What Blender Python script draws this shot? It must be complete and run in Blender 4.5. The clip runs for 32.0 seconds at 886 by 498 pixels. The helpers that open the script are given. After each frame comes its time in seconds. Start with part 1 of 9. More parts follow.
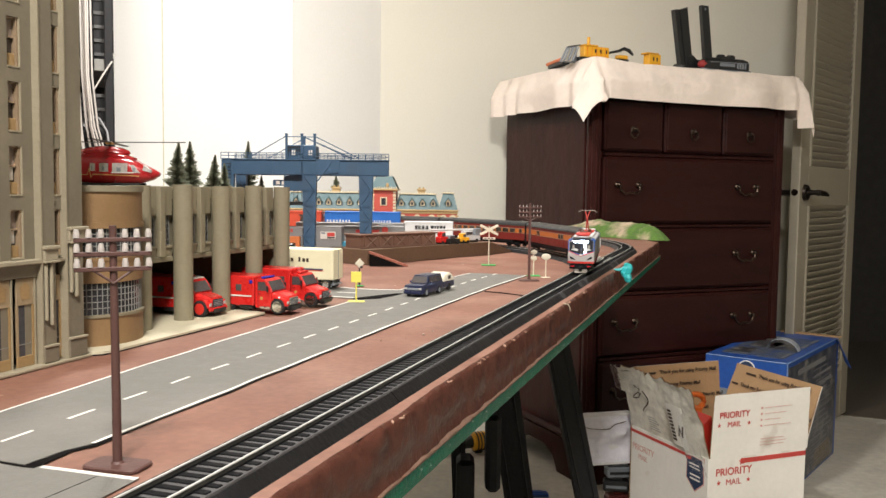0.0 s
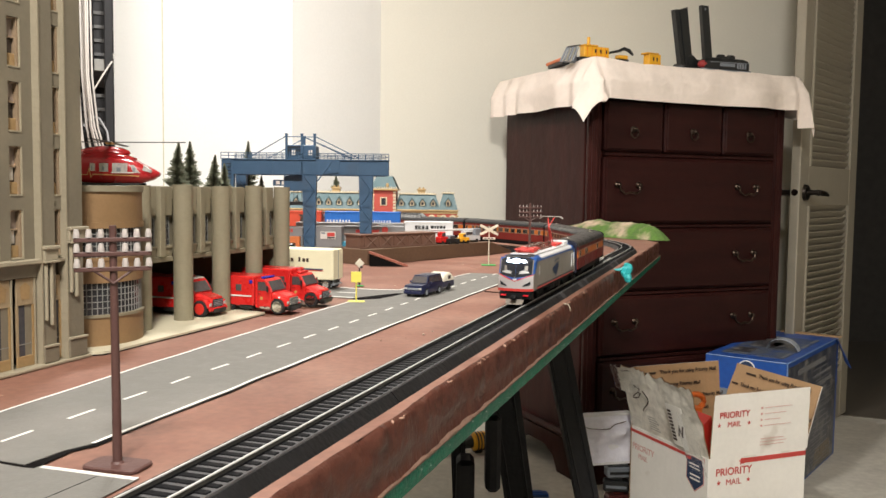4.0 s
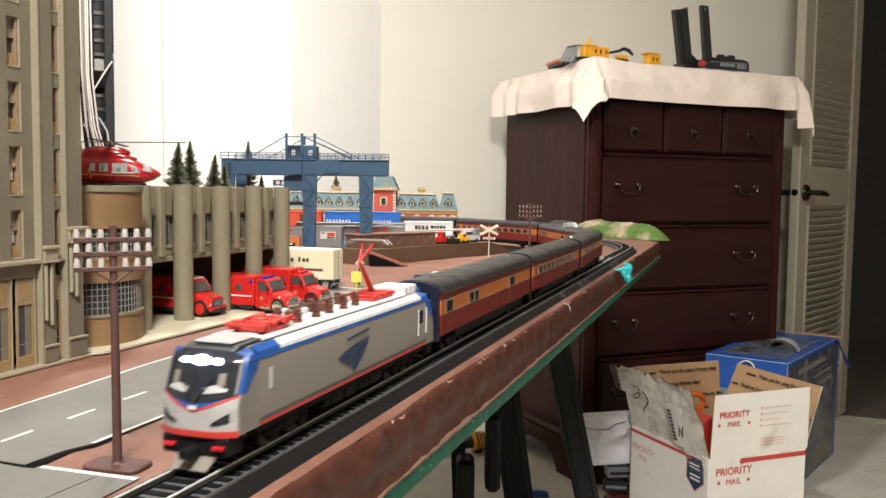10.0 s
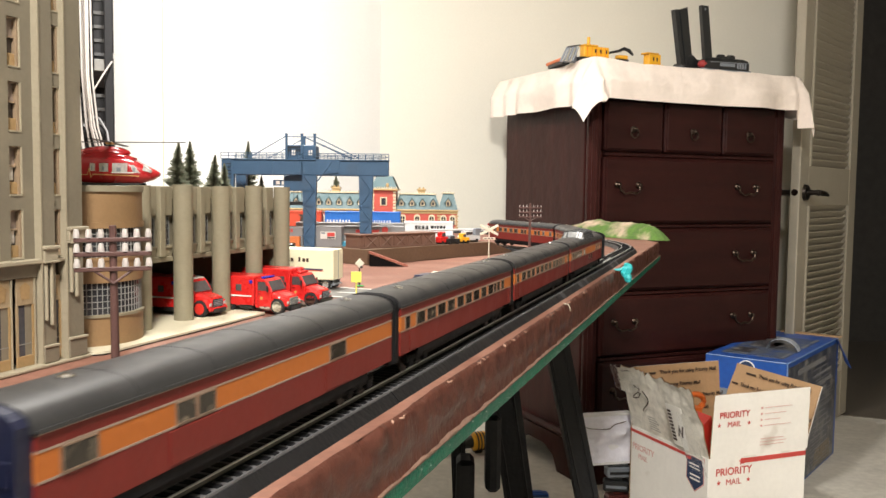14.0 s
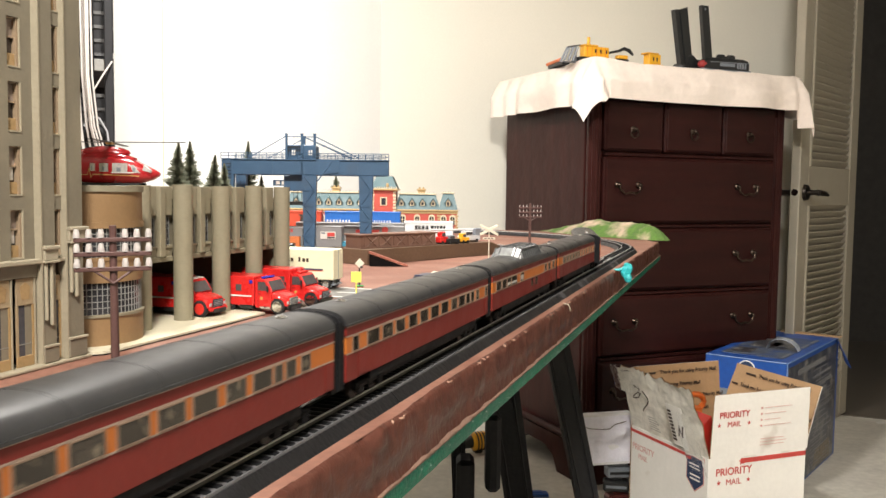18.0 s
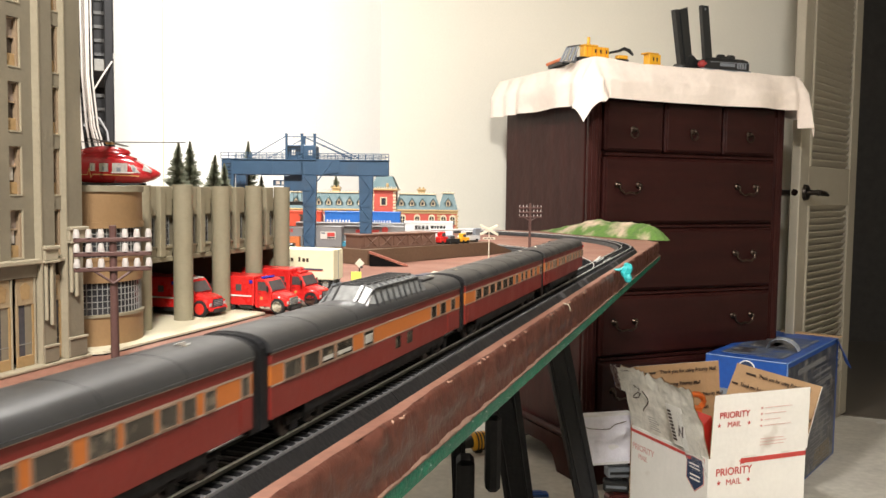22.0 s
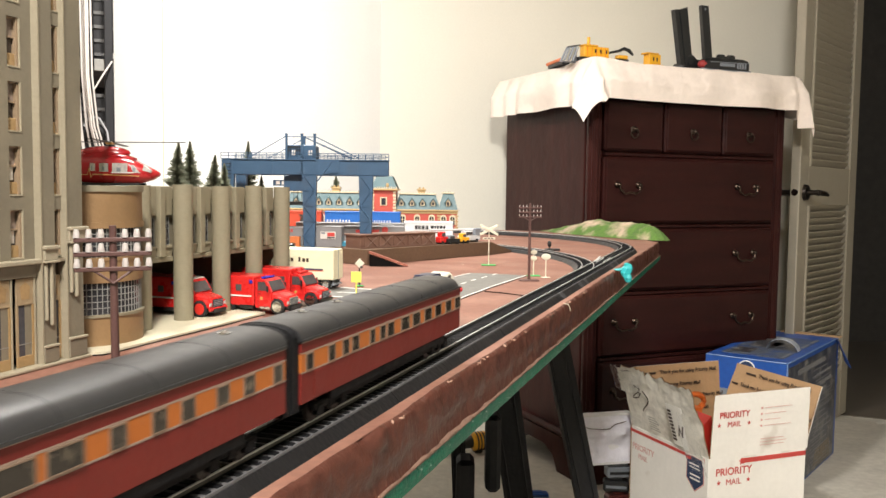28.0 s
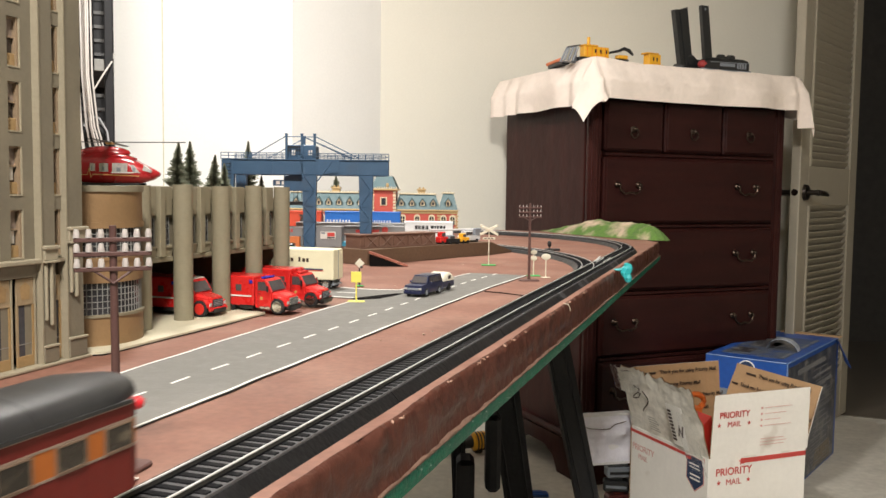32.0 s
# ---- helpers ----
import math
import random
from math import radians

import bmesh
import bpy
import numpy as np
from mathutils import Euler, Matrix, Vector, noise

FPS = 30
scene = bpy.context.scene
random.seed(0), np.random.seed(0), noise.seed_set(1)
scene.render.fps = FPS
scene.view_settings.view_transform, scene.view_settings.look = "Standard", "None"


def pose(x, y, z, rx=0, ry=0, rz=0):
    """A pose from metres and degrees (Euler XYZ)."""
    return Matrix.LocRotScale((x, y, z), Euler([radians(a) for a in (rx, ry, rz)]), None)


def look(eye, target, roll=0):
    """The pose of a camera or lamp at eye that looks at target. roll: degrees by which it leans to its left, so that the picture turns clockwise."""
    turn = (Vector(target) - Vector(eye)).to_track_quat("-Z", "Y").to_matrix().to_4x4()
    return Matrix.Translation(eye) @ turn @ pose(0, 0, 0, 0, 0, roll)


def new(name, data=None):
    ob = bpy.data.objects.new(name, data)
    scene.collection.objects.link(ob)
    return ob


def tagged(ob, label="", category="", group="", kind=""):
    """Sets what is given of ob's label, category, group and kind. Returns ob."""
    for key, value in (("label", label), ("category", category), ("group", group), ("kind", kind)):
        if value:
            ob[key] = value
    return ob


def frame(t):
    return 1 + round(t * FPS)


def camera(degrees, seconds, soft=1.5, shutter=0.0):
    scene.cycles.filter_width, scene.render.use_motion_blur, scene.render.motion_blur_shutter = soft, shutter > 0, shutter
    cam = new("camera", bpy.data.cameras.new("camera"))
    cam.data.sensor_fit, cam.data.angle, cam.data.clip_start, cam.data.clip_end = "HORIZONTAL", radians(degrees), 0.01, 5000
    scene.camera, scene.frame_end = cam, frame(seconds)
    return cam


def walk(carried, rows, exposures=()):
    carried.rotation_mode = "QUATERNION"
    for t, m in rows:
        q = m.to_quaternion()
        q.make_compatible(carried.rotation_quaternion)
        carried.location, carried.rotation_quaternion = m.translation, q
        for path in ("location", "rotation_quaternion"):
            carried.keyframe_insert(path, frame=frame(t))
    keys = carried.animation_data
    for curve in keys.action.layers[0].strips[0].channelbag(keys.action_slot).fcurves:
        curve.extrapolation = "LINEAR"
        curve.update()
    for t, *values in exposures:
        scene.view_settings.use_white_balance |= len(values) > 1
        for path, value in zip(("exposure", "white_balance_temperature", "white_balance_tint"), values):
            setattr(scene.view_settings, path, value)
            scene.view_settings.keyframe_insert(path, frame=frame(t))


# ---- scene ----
TZ = 0.845                 # top of the layout table above the floor
YAW = 0.32194              # the camera's heading, left of the track's direction
EYE = (0.0, 0.0, 0.9598)


def at(r, f, z=0.0):
    """A place r metres to the right of the camera's heading and f metres along it."""
    return Vector((r * math.cos(YAW) - f * math.sin(YAW), r * math.sin(YAW) + f * math.cos(YAW), z))


# ---------- camera ----------
cam = camera(54.32, 32.0, 1.5, 1.0)
CAM_POSE = look(EYE, Vector(EYE) + Vector((-math.sin(YAW), math.cos(YAW), -math.tan(0.06896))), 0.727)
walk(cam, [(0, CAM_POSE), (32, CAM_POSE)],
     exposures=[(0, 0.0), (5, 0.0), (8, -0.03), (10, 0.07), (12, 0.36), (24, 0.41), (28, 0.39), (29.2, 0.38), (29.9, 0.15), (31, 0.12), (32, 0.02)])

# ---------- world and lamps ----------
world = bpy.data.worlds.new("world")
scene.world = world
world.use_nodes = True
world.node_tree.nodes["Background"].inputs[0].default_value = (0.9, 0.95, 1.0, 1)
world.node_tree.nodes["Background"].inputs[1].default_value = 0.02


def area_lamp(name, place, target, size, power, colour, spread=180):
    data = bpy.data.lights.new(name, "AREA")
    data.shape, data.size, data.energy, data.color = "DISK", size, power, colour
    data.spread = radians(spread)
    ob = new(name, data)
    ob.matrix_basis = look(place, target)
    return ob


area_lamp("ceiling_lamp_left", at(-0.37, 1.40, 2.25), at(-1.05, 2.1, 0.75), 0.25, 45, (1.0, 0.965, 0.91), 166)
area_lamp("ceiling_lamp_near", (0.22, -0.55, 2.40), (0.28, 1.75, 0.0), 0.40, 94, (1.0, 0.955, 0.89))


# ---------- materials ----------
def mat(name, colour, rough=0.6, metal=0.0, vary=0.18, scale=30.0, bump=0.15, fine=6.0, spec=0.5, second=None, amount=0.0, stain=3.0, coat=0.0, random_vary=0.0):
    """A surface with two scales of colour change, uneven gloss and fine relief. second: a stain's colour, amount: how much of it shows."""
    m = bpy.data.materials.new(name)
    m.use_nodes = True
    t, n = m.node_tree, m.node_tree.nodes
    b = n["Principled BSDF"]
    link = t.links.new
    co = n.new("ShaderNodeTexCoord")
    big, small = n.new("ShaderNodeTexNoise"), n.new("ShaderNodeTexNoise")
    big.inputs["Scale"].default_value, small.inputs["Scale"].default_value = scale, scale * fine
    big.inputs["Detail"].default_value, small.inputs["Detail"].default_value = 4, 3
    link(co.outputs["Object"], big.inputs["Vector"])
    link(co.outputs["Object"], small.inputs["Vector"])
    add = n.new("ShaderNodeMath")
    add.operation = "ADD"
    link(big.outputs["Fac"], add.inputs[0])
    link(small.outputs["Fac"], add.inputs[1])
    ramp = n.new("ShaderNodeMapRange")
    ramp.inputs["From Min"].default_value, ramp.inputs["From Max"].default_value = 0.6, 1.4
    ramp.inputs["To Min"].default_value, ramp.inputs["To Max"].default_value = 1 - vary, 1 + vary
    link(add.outputs[0], ramp.inputs["Value"])
    mix = n.new("ShaderNodeMix")
    mix.data_type, mix.blend_type = "RGBA", "MULTIPLY"
    mix.inputs[0].default_value = 1.0
    base = n.new("ShaderNodeRGB")
    base.outputs[0].default_value = (*colour, 1)
    src = base.outputs[0]
    if second:
        st = n.new("ShaderNodeTexNoise")
        st.inputs["Scale"].default_value, st.inputs["Detail"].default_value = stain, 6
        link(co.outputs["Object"], st.inputs["Vector"])
        cut = n.new("ShaderNodeMapRange")
        cut.inputs["From Min"].default_value, cut.inputs["From Max"].default_value = 0.66 - amount * 0.4, 0.76 - amount * 0.2
        link(st.outputs["Fac"], cut.inputs["Value"])
        mx = n.new("ShaderNodeMix")
        mx.data_type = "RGBA"
        mx.inputs[7].default_value = (*second, 1)
        link(cut.outputs[0], mx.inputs[0])
        link(src, mx.inputs[6])
        src = mx.outputs[2]
    if random_vary:
        info = n.new("ShaderNodeObjectInfo")
        rr = n.new("ShaderNodeMapRange")
        rr.inputs["To Min"].default_value, rr.inputs["To Max"].default_value = 1 - random_vary, 1 + random_vary
        link(info.outputs["Random"], rr.inputs["Value"])
        mr = n.new("ShaderNodeMix")
        mr.data_type, mr.blend_type = "RGBA", "MULTIPLY"
        mr.inputs[0].default_value = 1.0
        link(src, mr.inputs[6])
        link(rr.outputs[0], mr.inputs[7])
        src = mr.outputs[2]
    link(src, mix.inputs[6])
    link(ramp.outputs[0], mix.inputs[7])
    link(mix.outputs[2], b.inputs["Base Color"])
    rm = n.new("ShaderNodeMapRange")
    rm.inputs["From Min"].default_value, rm.inputs["From Max"].default_value = 0.3, 0.7
    rm.inputs["To Min"].default_value, rm.inputs["To Max"].default_value = max(0.02, rough * 0.85), min(1, rough * 1.15)
    link(big.outputs["Fac"], rm.inputs["Value"])
    link(rm.outputs[0], b.inputs["Roughness"])
    b.inputs["Metallic"].default_value = metal
    b.inputs["Specular IOR Level"].default_value = spec
    b.inputs["Coat Weight"].default_value = coat
    b.inputs["Coat Roughness"].default_value = 0.12
    if bump:
        bp = n.new("ShaderNodeBump")
        bp.inputs["Strength"].default_value, bp.inputs["Distance"].default_value = bump, 0.15 / scale
        link(add.outputs[0], bp.inputs["Height"])
        link(bp.outputs[0], b.inputs["Normal"])
    return m


def wood_mat(name, dark, light, scale=6.0, axis=2, rough=0.35, coat=0.3, stretch=14.0):
    """Grain drawn out along one axis."""
    m = mat(name, light, rough, vary=0.12, scale=scale, bump=0.05, coat=coat)
    t, n = m.node_tree, m.node_tree.nodes
    co = n.new("ShaderNodeTexCoord")
    mp = n.new("ShaderNodeMapping")
    s = [stretch, stretch, stretch]
    s[axis] = 1.0
    mp.inputs["Scale"].default_value = s
    no = n.new("ShaderNodeTexNoise")
    no.inputs["Scale"].default_value, no.inputs["Detail"].default_value, no.inputs["Distortion"].default_value = scale, 5, 0.6
    t.links.new(co.outputs["Object"], mp.inputs["Vector"])
    t.links.new(mp.outputs[0], no.inputs["Vector"])
    mx = n.new("ShaderNodeMix")
    mx.data_type = "RGBA"
    mx.inputs[6].default_value, mx.inputs[7].default_value = (*dark, 1), (*light, 1)
    mr = n.new("ShaderNodeMapRange")
    mr.inputs["From Min"].default_value, mr.inputs["From Max"].default_value = 0.35, 0.65
    t.links.new(no.outputs["Fac"], mr.inputs["Value"])
    t.links.new(mr.outputs[0], mx.inputs[0])
    mult = [k for k in n if k.bl_idname == "ShaderNodeMix" and k.blend_type == "MULTIPLY"][0]
    t.links.new(mx.outputs[2], mult.inputs[6])
    return m


def glass_mat(name, colour=(0.9, 0.95, 1.0), rough=0.05, alpha_like=0.85):
    m = bpy.data.materials.new(name)
    m.use_nodes = True
    b = m.node_tree.nodes["Principled BSDF"]
    b.inputs["Base Color"].default_value = (*colour, 1)
    b.inputs["Roughness"].default_value = rough
    b.inputs["Transmission Weight"].default_value = alpha_like
    b.inputs["IOR"].default_value = 1.45
    return m


def glow_mat(name, colour, power):
    m = mat(name, colour, 0.3, vary=0.02, bump=0)
    b = m.node_tree.nodes["Principled BSDF"]
    b.inputs["Emission Color"].default_value = (*colour, 1)
    b.inputs["Emission Strength"].default_value = power
    return m


WALL = mat("wall_paint", (0.76, 0.73, 0.64), 0.75, vary=0.03, scale=4, bump=0.04, fine=40)
WHITE_PANEL = mat("white_panel_paint", (0.88, 0.87, 0.84), 0.5, vary=0.02, scale=3, bump=0.03, fine=30)
CEILING = mat("ceiling_paint", (0.72, 0.70, 0.65), 0.9, vary=0.05, scale=8)
CONCRETE = mat("concrete_floor", (0.56, 0.53, 0.47), 0.7, vary=0.18, scale=6, bump=0.1, second=(0.62, 0.60, 0.55), amount=0.15, stain=5)
# wall colour of the far room, darkened for its lack of light
UNLIT_ROOM = mat("unlit_room_shade", (0.055, 0.050, 0.044), 0.9, vary=0.2, scale=4)
EARTH = mat("red_brown_table_paint", (0.190, 0.085, 0.058), 0.62, vary=0.24, scale=9, bump=0.02, fine=22, second=(0.245, 0.124, 0.088), amount=0.55, stain=14)
FOAM_EDGE = mat("brown_painted_foam_edge", (0.076, 0.0275, 0.0190), 0.34, vary=0.30, scale=70, bump=0.35, fine=3, spec=0.18, second=(0.115, 0.047, 0.030), amount=0.08, stain=160)
TORN_FOAM = mat("torn_tan_foam", (0.150, 0.085, 0.060), 0.8, vary=0.35, scale=120, bump=0.4)
GREEN_EDGE = mat("green_foam_board", (0.001, 0.110, 0.064), 0.40, vary=0.6, scale=90, bump=0.6, spec=0.12, second=(0.30, 0.46, 0.38), amount=0.0, stain=300)
CARD_EDGE = mat("pale_board_edge", (0.13, 0.07, 0.048), 0.8, vary=0.3, scale=80, bump=0.5)
ROADBED = mat("black_plastic_roadbed", (0.008, 0.008, 0.009), 0.42, vary=0.30, scale=40, bump=0.15, second=(0.018, 0.018, 0.020), amount=0.25, stain=30, spec=0.34)
ROADTOP = mat("grey_plastic_ballast", (0.088, 0.086, 0.089), 0.7, vary=0.25, scale=300, bump=0.3, spec=0.2)
TIE = mat("black_plastic_tie", (0.006, 0.006, 0.007), 0.75, vary=0.2, scale=100, bump=0.1, spec=0.12)
RAIL = mat("nickel_rail", (0.62, 0.62, 0.61), 0.42, metal=0.25, vary=0.15, scale=60, bump=0.05)
ASPHALT = mat("printed_asphalt_sheet", (0.148, 0.143, 0.130), 0.7, vary=0.10, scale=120, bump=0.2, second=(0.180, 0.171, 0.156), amount=0.4, stain=10)
# black of sheet edges and seams, also laid where gaps lie in shade
EDGE_AND_SHADE = mat("black_edge_and_shade", (0.008, 0.007, 0.007), 0.95, spec=0.03)
ROADLINE = mat("white_road_line", (0.75, 0.74, 0.70), 0.6, vary=0.06, scale=80)
BLACK_PLASTIC = mat("black_plastic", (0.009, 0.009, 0.010), 0.55, vary=0.25, scale=20, bump=0.15, spec=0.22)
DARK_METAL = mat("dark_metal", (0.03, 0.028, 0.027), 0.4, metal=0.6, vary=0.2, scale=60)
CAR_RED = mat("deep_red_train_paint", (0.140, 0.017, 0.013), 0.42, vary=0.08, scale=50, bump=0.05, spec=0.25)
CAR_ORANGE = mat("orange_train_paint", (0.38, 0.112, 0.022), 0.45, vary=0.07, scale=50, bump=0.05, spec=0.25)
CAR_ROOF = mat("dark_grey_train_roof", (0.024, 0.024, 0.025), 0.40, vary=0.12, scale=60, bump=0.03)
CAR_LINE = mat("silver_stripe", (0.26, 0.19, 0.15), 0.45, vary=0.05, scale=60)
CAR_BLACK = mat("black_train_plastic", (0.007, 0.007, 0.008), 0.7, vary=0.2, scale=60, spec=0.15)
CAR_BLUE = mat("dark_blue_end_paint", (0.004, 0.006, 0.024), 0.5, vary=0.1, scale=60)
# tan blotches paint the lit interior seen through the panes
WINDOW = mat("smoked_window", (0.030, 0.024, 0.019), 0.12, vary=0.45, scale=150, bump=0.02, spec=0.8, second=(0.13, 0.105, 0.075), amount=0.28, stain=170, random_vary=0.35)
WINDOW_FRAME = mat("pale_metal_window_frame", (0.20, 0.135, 0.095), 0.4, metal=0.2, vary=0.1, scale=60)
# pale colour of the reflections painted on the dome car's windows
PANE_GLARE = mat("pale_pane_reflection", (0.34, 0.33, 0.30), 0.6, vary=0.2, scale=200)
CHROME = mat("chrome", (0.75, 0.75, 0.74), 0.15, metal=1.0, vary=0.05)
LOCO_GREY = mat("warm_grey_loco_paint", (0.205, 0.184, 0.160), 0.42, vary=0.05, scale=60, bump=0.04)
LOCO_WHITE = mat("white_plastic", (0.62, 0.62, 0.63), 0.4, vary=0.05, scale=60)
LOCO_BLUE = mat("bright_blue_paint", (0.012, 0.075, 0.30), 0.35, vary=0.06, scale=60)
LOCO_NAVY = mat("navy_paint", (0.012, 0.035, 0.095), 0.4, vary=0.06, scale=60)
LOCO_RED = mat("bright_red_paint", (0.50, 0.040, 0.032), 0.38, vary=0.08, scale=60)
LOCO_GLASS = mat("black_windshield", (0.022, 0.024, 0.030), 0.06, vary=0.1, scale=40, bump=0)
SEATS = mat("pale_cab_seats", (0.42, 0.42, 0.42), 0.5)
BROWN_INS = mat("brown_insulator", (0.11, 0.035, 0.022), 0.4)
LOCO_BIB = mat("pale_grey_nose_paint", (0.40, 0.385, 0.385), 0.38, vary=0.05, scale=60)
HEADLIGHT = glow_mat("headlight_glow", (0.50, 0.70, 1.0), 45)


# ---------- mesh building ----------
class Mesh:
    """Collects faces; made into one mesh by part()."""

    def __init__(self):
        self.v, self.f, self.mi, self.cur = [], [], [], 0

    def add(self, verts, faces):
        k = len(self.v)
        self.v += [tuple(p) for p in verts]
        self.f += [tuple(i + k for i in q) for q in faces]
        self.mi += [self.cur] * len(faces)
        return self

    def box(self, x0, x1, y0, y1, z0, z1, b=0.0):
        lo, hi = (x0, y0, z0), (x1, y1, z1)
        if b <= 0:
            vs = [(hi[0] if i & 1 else lo[0], hi[1] if i & 2 else lo[1], hi[2] if i & 4 else lo[2]) for i in range(8)]
            return self.add(vs, [(0, 2, 3, 1), (4, 5, 7, 6), (0, 1, 5, 4), (2, 6, 7, 3), (0, 4, 6, 2), (1, 3, 7, 5)])
        b = min(b, *(0.49 * (h - l) for l, h in zip(lo, hi)))
        idx, vs = {}, []
        for i in range(8):
            s = (i & 1, i >> 1 & 1, i >> 2 & 1)
            for a in range(3):
                p = [(hi[k] - (0 if k == a else b)) if s[k] else (lo[k] + (0 if k == a else b)) for k in range(3)]
                idx[s, a] = len(vs)
                vs.append(p)
        fs = []
        for a in range(3):
            u, w = (a + 1) % 3, (a + 2) % 3
            for sa in (0, 1):
                q = []
                for su, sw in ((0, 0), (1, 0), (1, 1), (0, 1)):
                    s = [0, 0, 0]
                    s[a], s[u], s[w] = sa, su, sw
                    q.append(idx[tuple(s), a])
                fs.append(q if sa else q[::-1])
            for su in (0, 1):
                for sw in (0, 1):
                    q = []
                    for sa, face in ((0, u), (1, u), (1, w), (0, w)):
                        s = [0, 0, 0]
                        s[a], s[u], s[w] = sa, su, sw
                        q.append(idx[tuple(s), face])
                    fs.append(q if su != sw else q[::-1])
        for i in range(8):
            s = (i & 1, i >> 1 & 1, i >> 2 & 1)
            q = [idx[s, 0], idx[s, 1], idx[s, 2]]
            fs.append(q if sum(s) % 2 else q[::-1])
        return self.add(vs, fs)

    def tube(self, pts, r, seg=8, caps=True):
        """A round bar along points; r is one radius or one for each point."""
        pts = [Vector(p) for p in pts]
        rs = r if isinstance(r, (list, tuple)) else [r] * len(pts)
        vs, fs = [], []
        for i, p in enumerate(pts):
            d = (pts[min(i + 1, len(pts) - 1)] - pts[max(i - 1, 0)]).normalized()
            q = d.to_track_quat("Z", "Y")
            for k in range(seg):
                a = 2 * math.pi * k / seg
                vs.append(p + q @ Vector((rs[i] * math.cos(a), rs[i] * math.sin(a), 0)))
        for i in range(len(pts) - 1):
            for k in range(seg):
                k2 = (k + 1) % seg
                fs.append((i * seg + k, i * seg + k2, (i + 1) * seg + k2, (i + 1) * seg + k))
        if caps:
            fs.append(tuple(range(seg))[::-1])
            fs.append(tuple(range((len(pts) - 1) * seg, len(pts) * seg)))
        return self.add(vs, fs)

    def cyl(self, x, y, z0, z1, r, seg=16, r1=None):
        return self.tube([(x, y, z0), (x, y, z1)], [r, r if r1 is None else r1], seg)

    def prism(self, poly, a0, a1, axis="y"):
        """A flat outline drawn out along an axis. The outline is (x, z) for y, (y, z) for x, (x, y) for z."""
        put = {"y": lambda p, a: (p[0], a, p[1]), "x": lambda p, a: (a, p[0], p[1]), "z": lambda p, a: (p[0], p[1], a)}[axis]
        n = len(poly)
        vs = [put(p, a0) for p in poly] + [put(p, a1) for p in poly]
        fs = [tuple(range(n))[::-1], tuple(range(n, 2 * n))] + [(i, (i + 1) % n, n + (i + 1) % n, n + i) for i in range(n)]
        return self.add(vs, fs)

    def loft(self, rings, closed=True, caps=True):
        n = len(rings[0])
        vs = [p for r in rings for p in r]
        fs = []
        for i in range(len(rings) - 1):
            for k in range(n if closed else n - 1):
                k2 = (k + 1) % n
                fs.append((i * n + k, i * n + k2, (i + 1) * n + k2, (i + 1) * n + k))
        if caps and closed:
            fs.append(tuple(range(n))[::-1])
            fs.append(tuple(range((len(rings) - 1) * n, len(rings) * n)))
        return self.add(vs, fs)

    def ball(self, x, y, z, rx, ry=None, rz=None, seg=12, rows=7):
        ry, rz = ry or rx, rz or rx
        rings = []
        for i in range(rows + 1):
            a = math.pi * i / rows
            s = max(math.sin(a), 0.02)
            rings.append([(x + rx * s * math.cos(2 * math.pi * k / seg), y + ry * s * math.sin(2 * math.pi * k / seg), z - rz * math.cos(a)) for k in range(seg)])
        return self.loft(rings)

    def quad(self, a, b, c, d):
        return self.add([a, b, c, d], [(0, 1, 2, 3)])

    def warp(self, fn):
        self.v = [tuple(fn(*p)) for p in self.v]
        return self

    def turn(self, m):
        self.v = [tuple(m @ Vector(p)) for p in self.v]
        return self


def mesh_of(name, msh, material, smooth=False, angle=35):
    me = bpy.data.meshes.new(name)
    me.from_pydata(msh.v, [], msh.f)
    for mm in material if isinstance(material, (list, tuple)) else [material]:
        me.materials.append(mm)
    if any(msh.mi):
        me.polygons.foreach_set("material_index", msh.mi)
    bm = bmesh.new()
    bm.from_mesh(me)
    bmesh.ops.recalc_face_normals(bm, faces=bm.faces)
    bm.to_mesh(me)
    bm.free()
    if smooth:
        me.shade_smooth()
        me.set_sharp_from_angle(angle=radians(angle))
    return me


def part(name, msh, material, parent, label="", smooth=False, angle=35, pose_=None):
    """Links a mesh as one object under a thing or under a part."""
    ob = new(name, msh if isinstance(msh, bpy.types.Mesh) else mesh_of(name, msh, material, smooth, angle))
    ob.parent = parent
    if pose_ is not None:
        ob.matrix_basis = pose_
    if label:
        tagged(ob, label)
    return ob


def thing(name, m, label, category, group="", kind=""):
    """An Empty at the base of a thing."""
    ob = new(name)
    ob.empty_display_size = 0.02
    ob.matrix_basis = m
    return tagged(ob, label, category, group, kind)


def single(name, msh, material, label, category, group="", kind="", smooth=False, m=None, angle=35):
    """A thing of one mesh."""
    ob = new(name, mesh_of(name, msh, material, smooth, angle))
    if m is not None:
        ob.matrix_basis = m
    return tagged(ob, label, category, group, kind)


def structure(name, msh, material, label, smooth=False):
    return single(name, msh, material, label, name.split("_")[0], kind="structure", smooth=smooth)


def facing(r, f, z=0.0, turn=0.0):
    """A pose whose x runs to the right across the camera's heading and whose y runs along it."""
    p = at(r, f, z)
    return pose(p.x, p.y, p.z, 0, 0, math.degrees(YAW) + turn)


# ---------- room ----------
def slab(p, q, z0, z1, thick=0.12):
    """A wall from p to q, thickened to the left of its way."""
    p, q = Vector((p[0], p[1])), Vector((q[0], q[1]))
    d = (q - p).normalized()
    n = Vector((-d.y, d.x)) * thick
    return Mesh().prism([(p.x, p.y), (q.x, q.y), (q.x + n.x, q.y + n.y), (p.x + n.x, p.y + n.y)], z0, z1, "z")


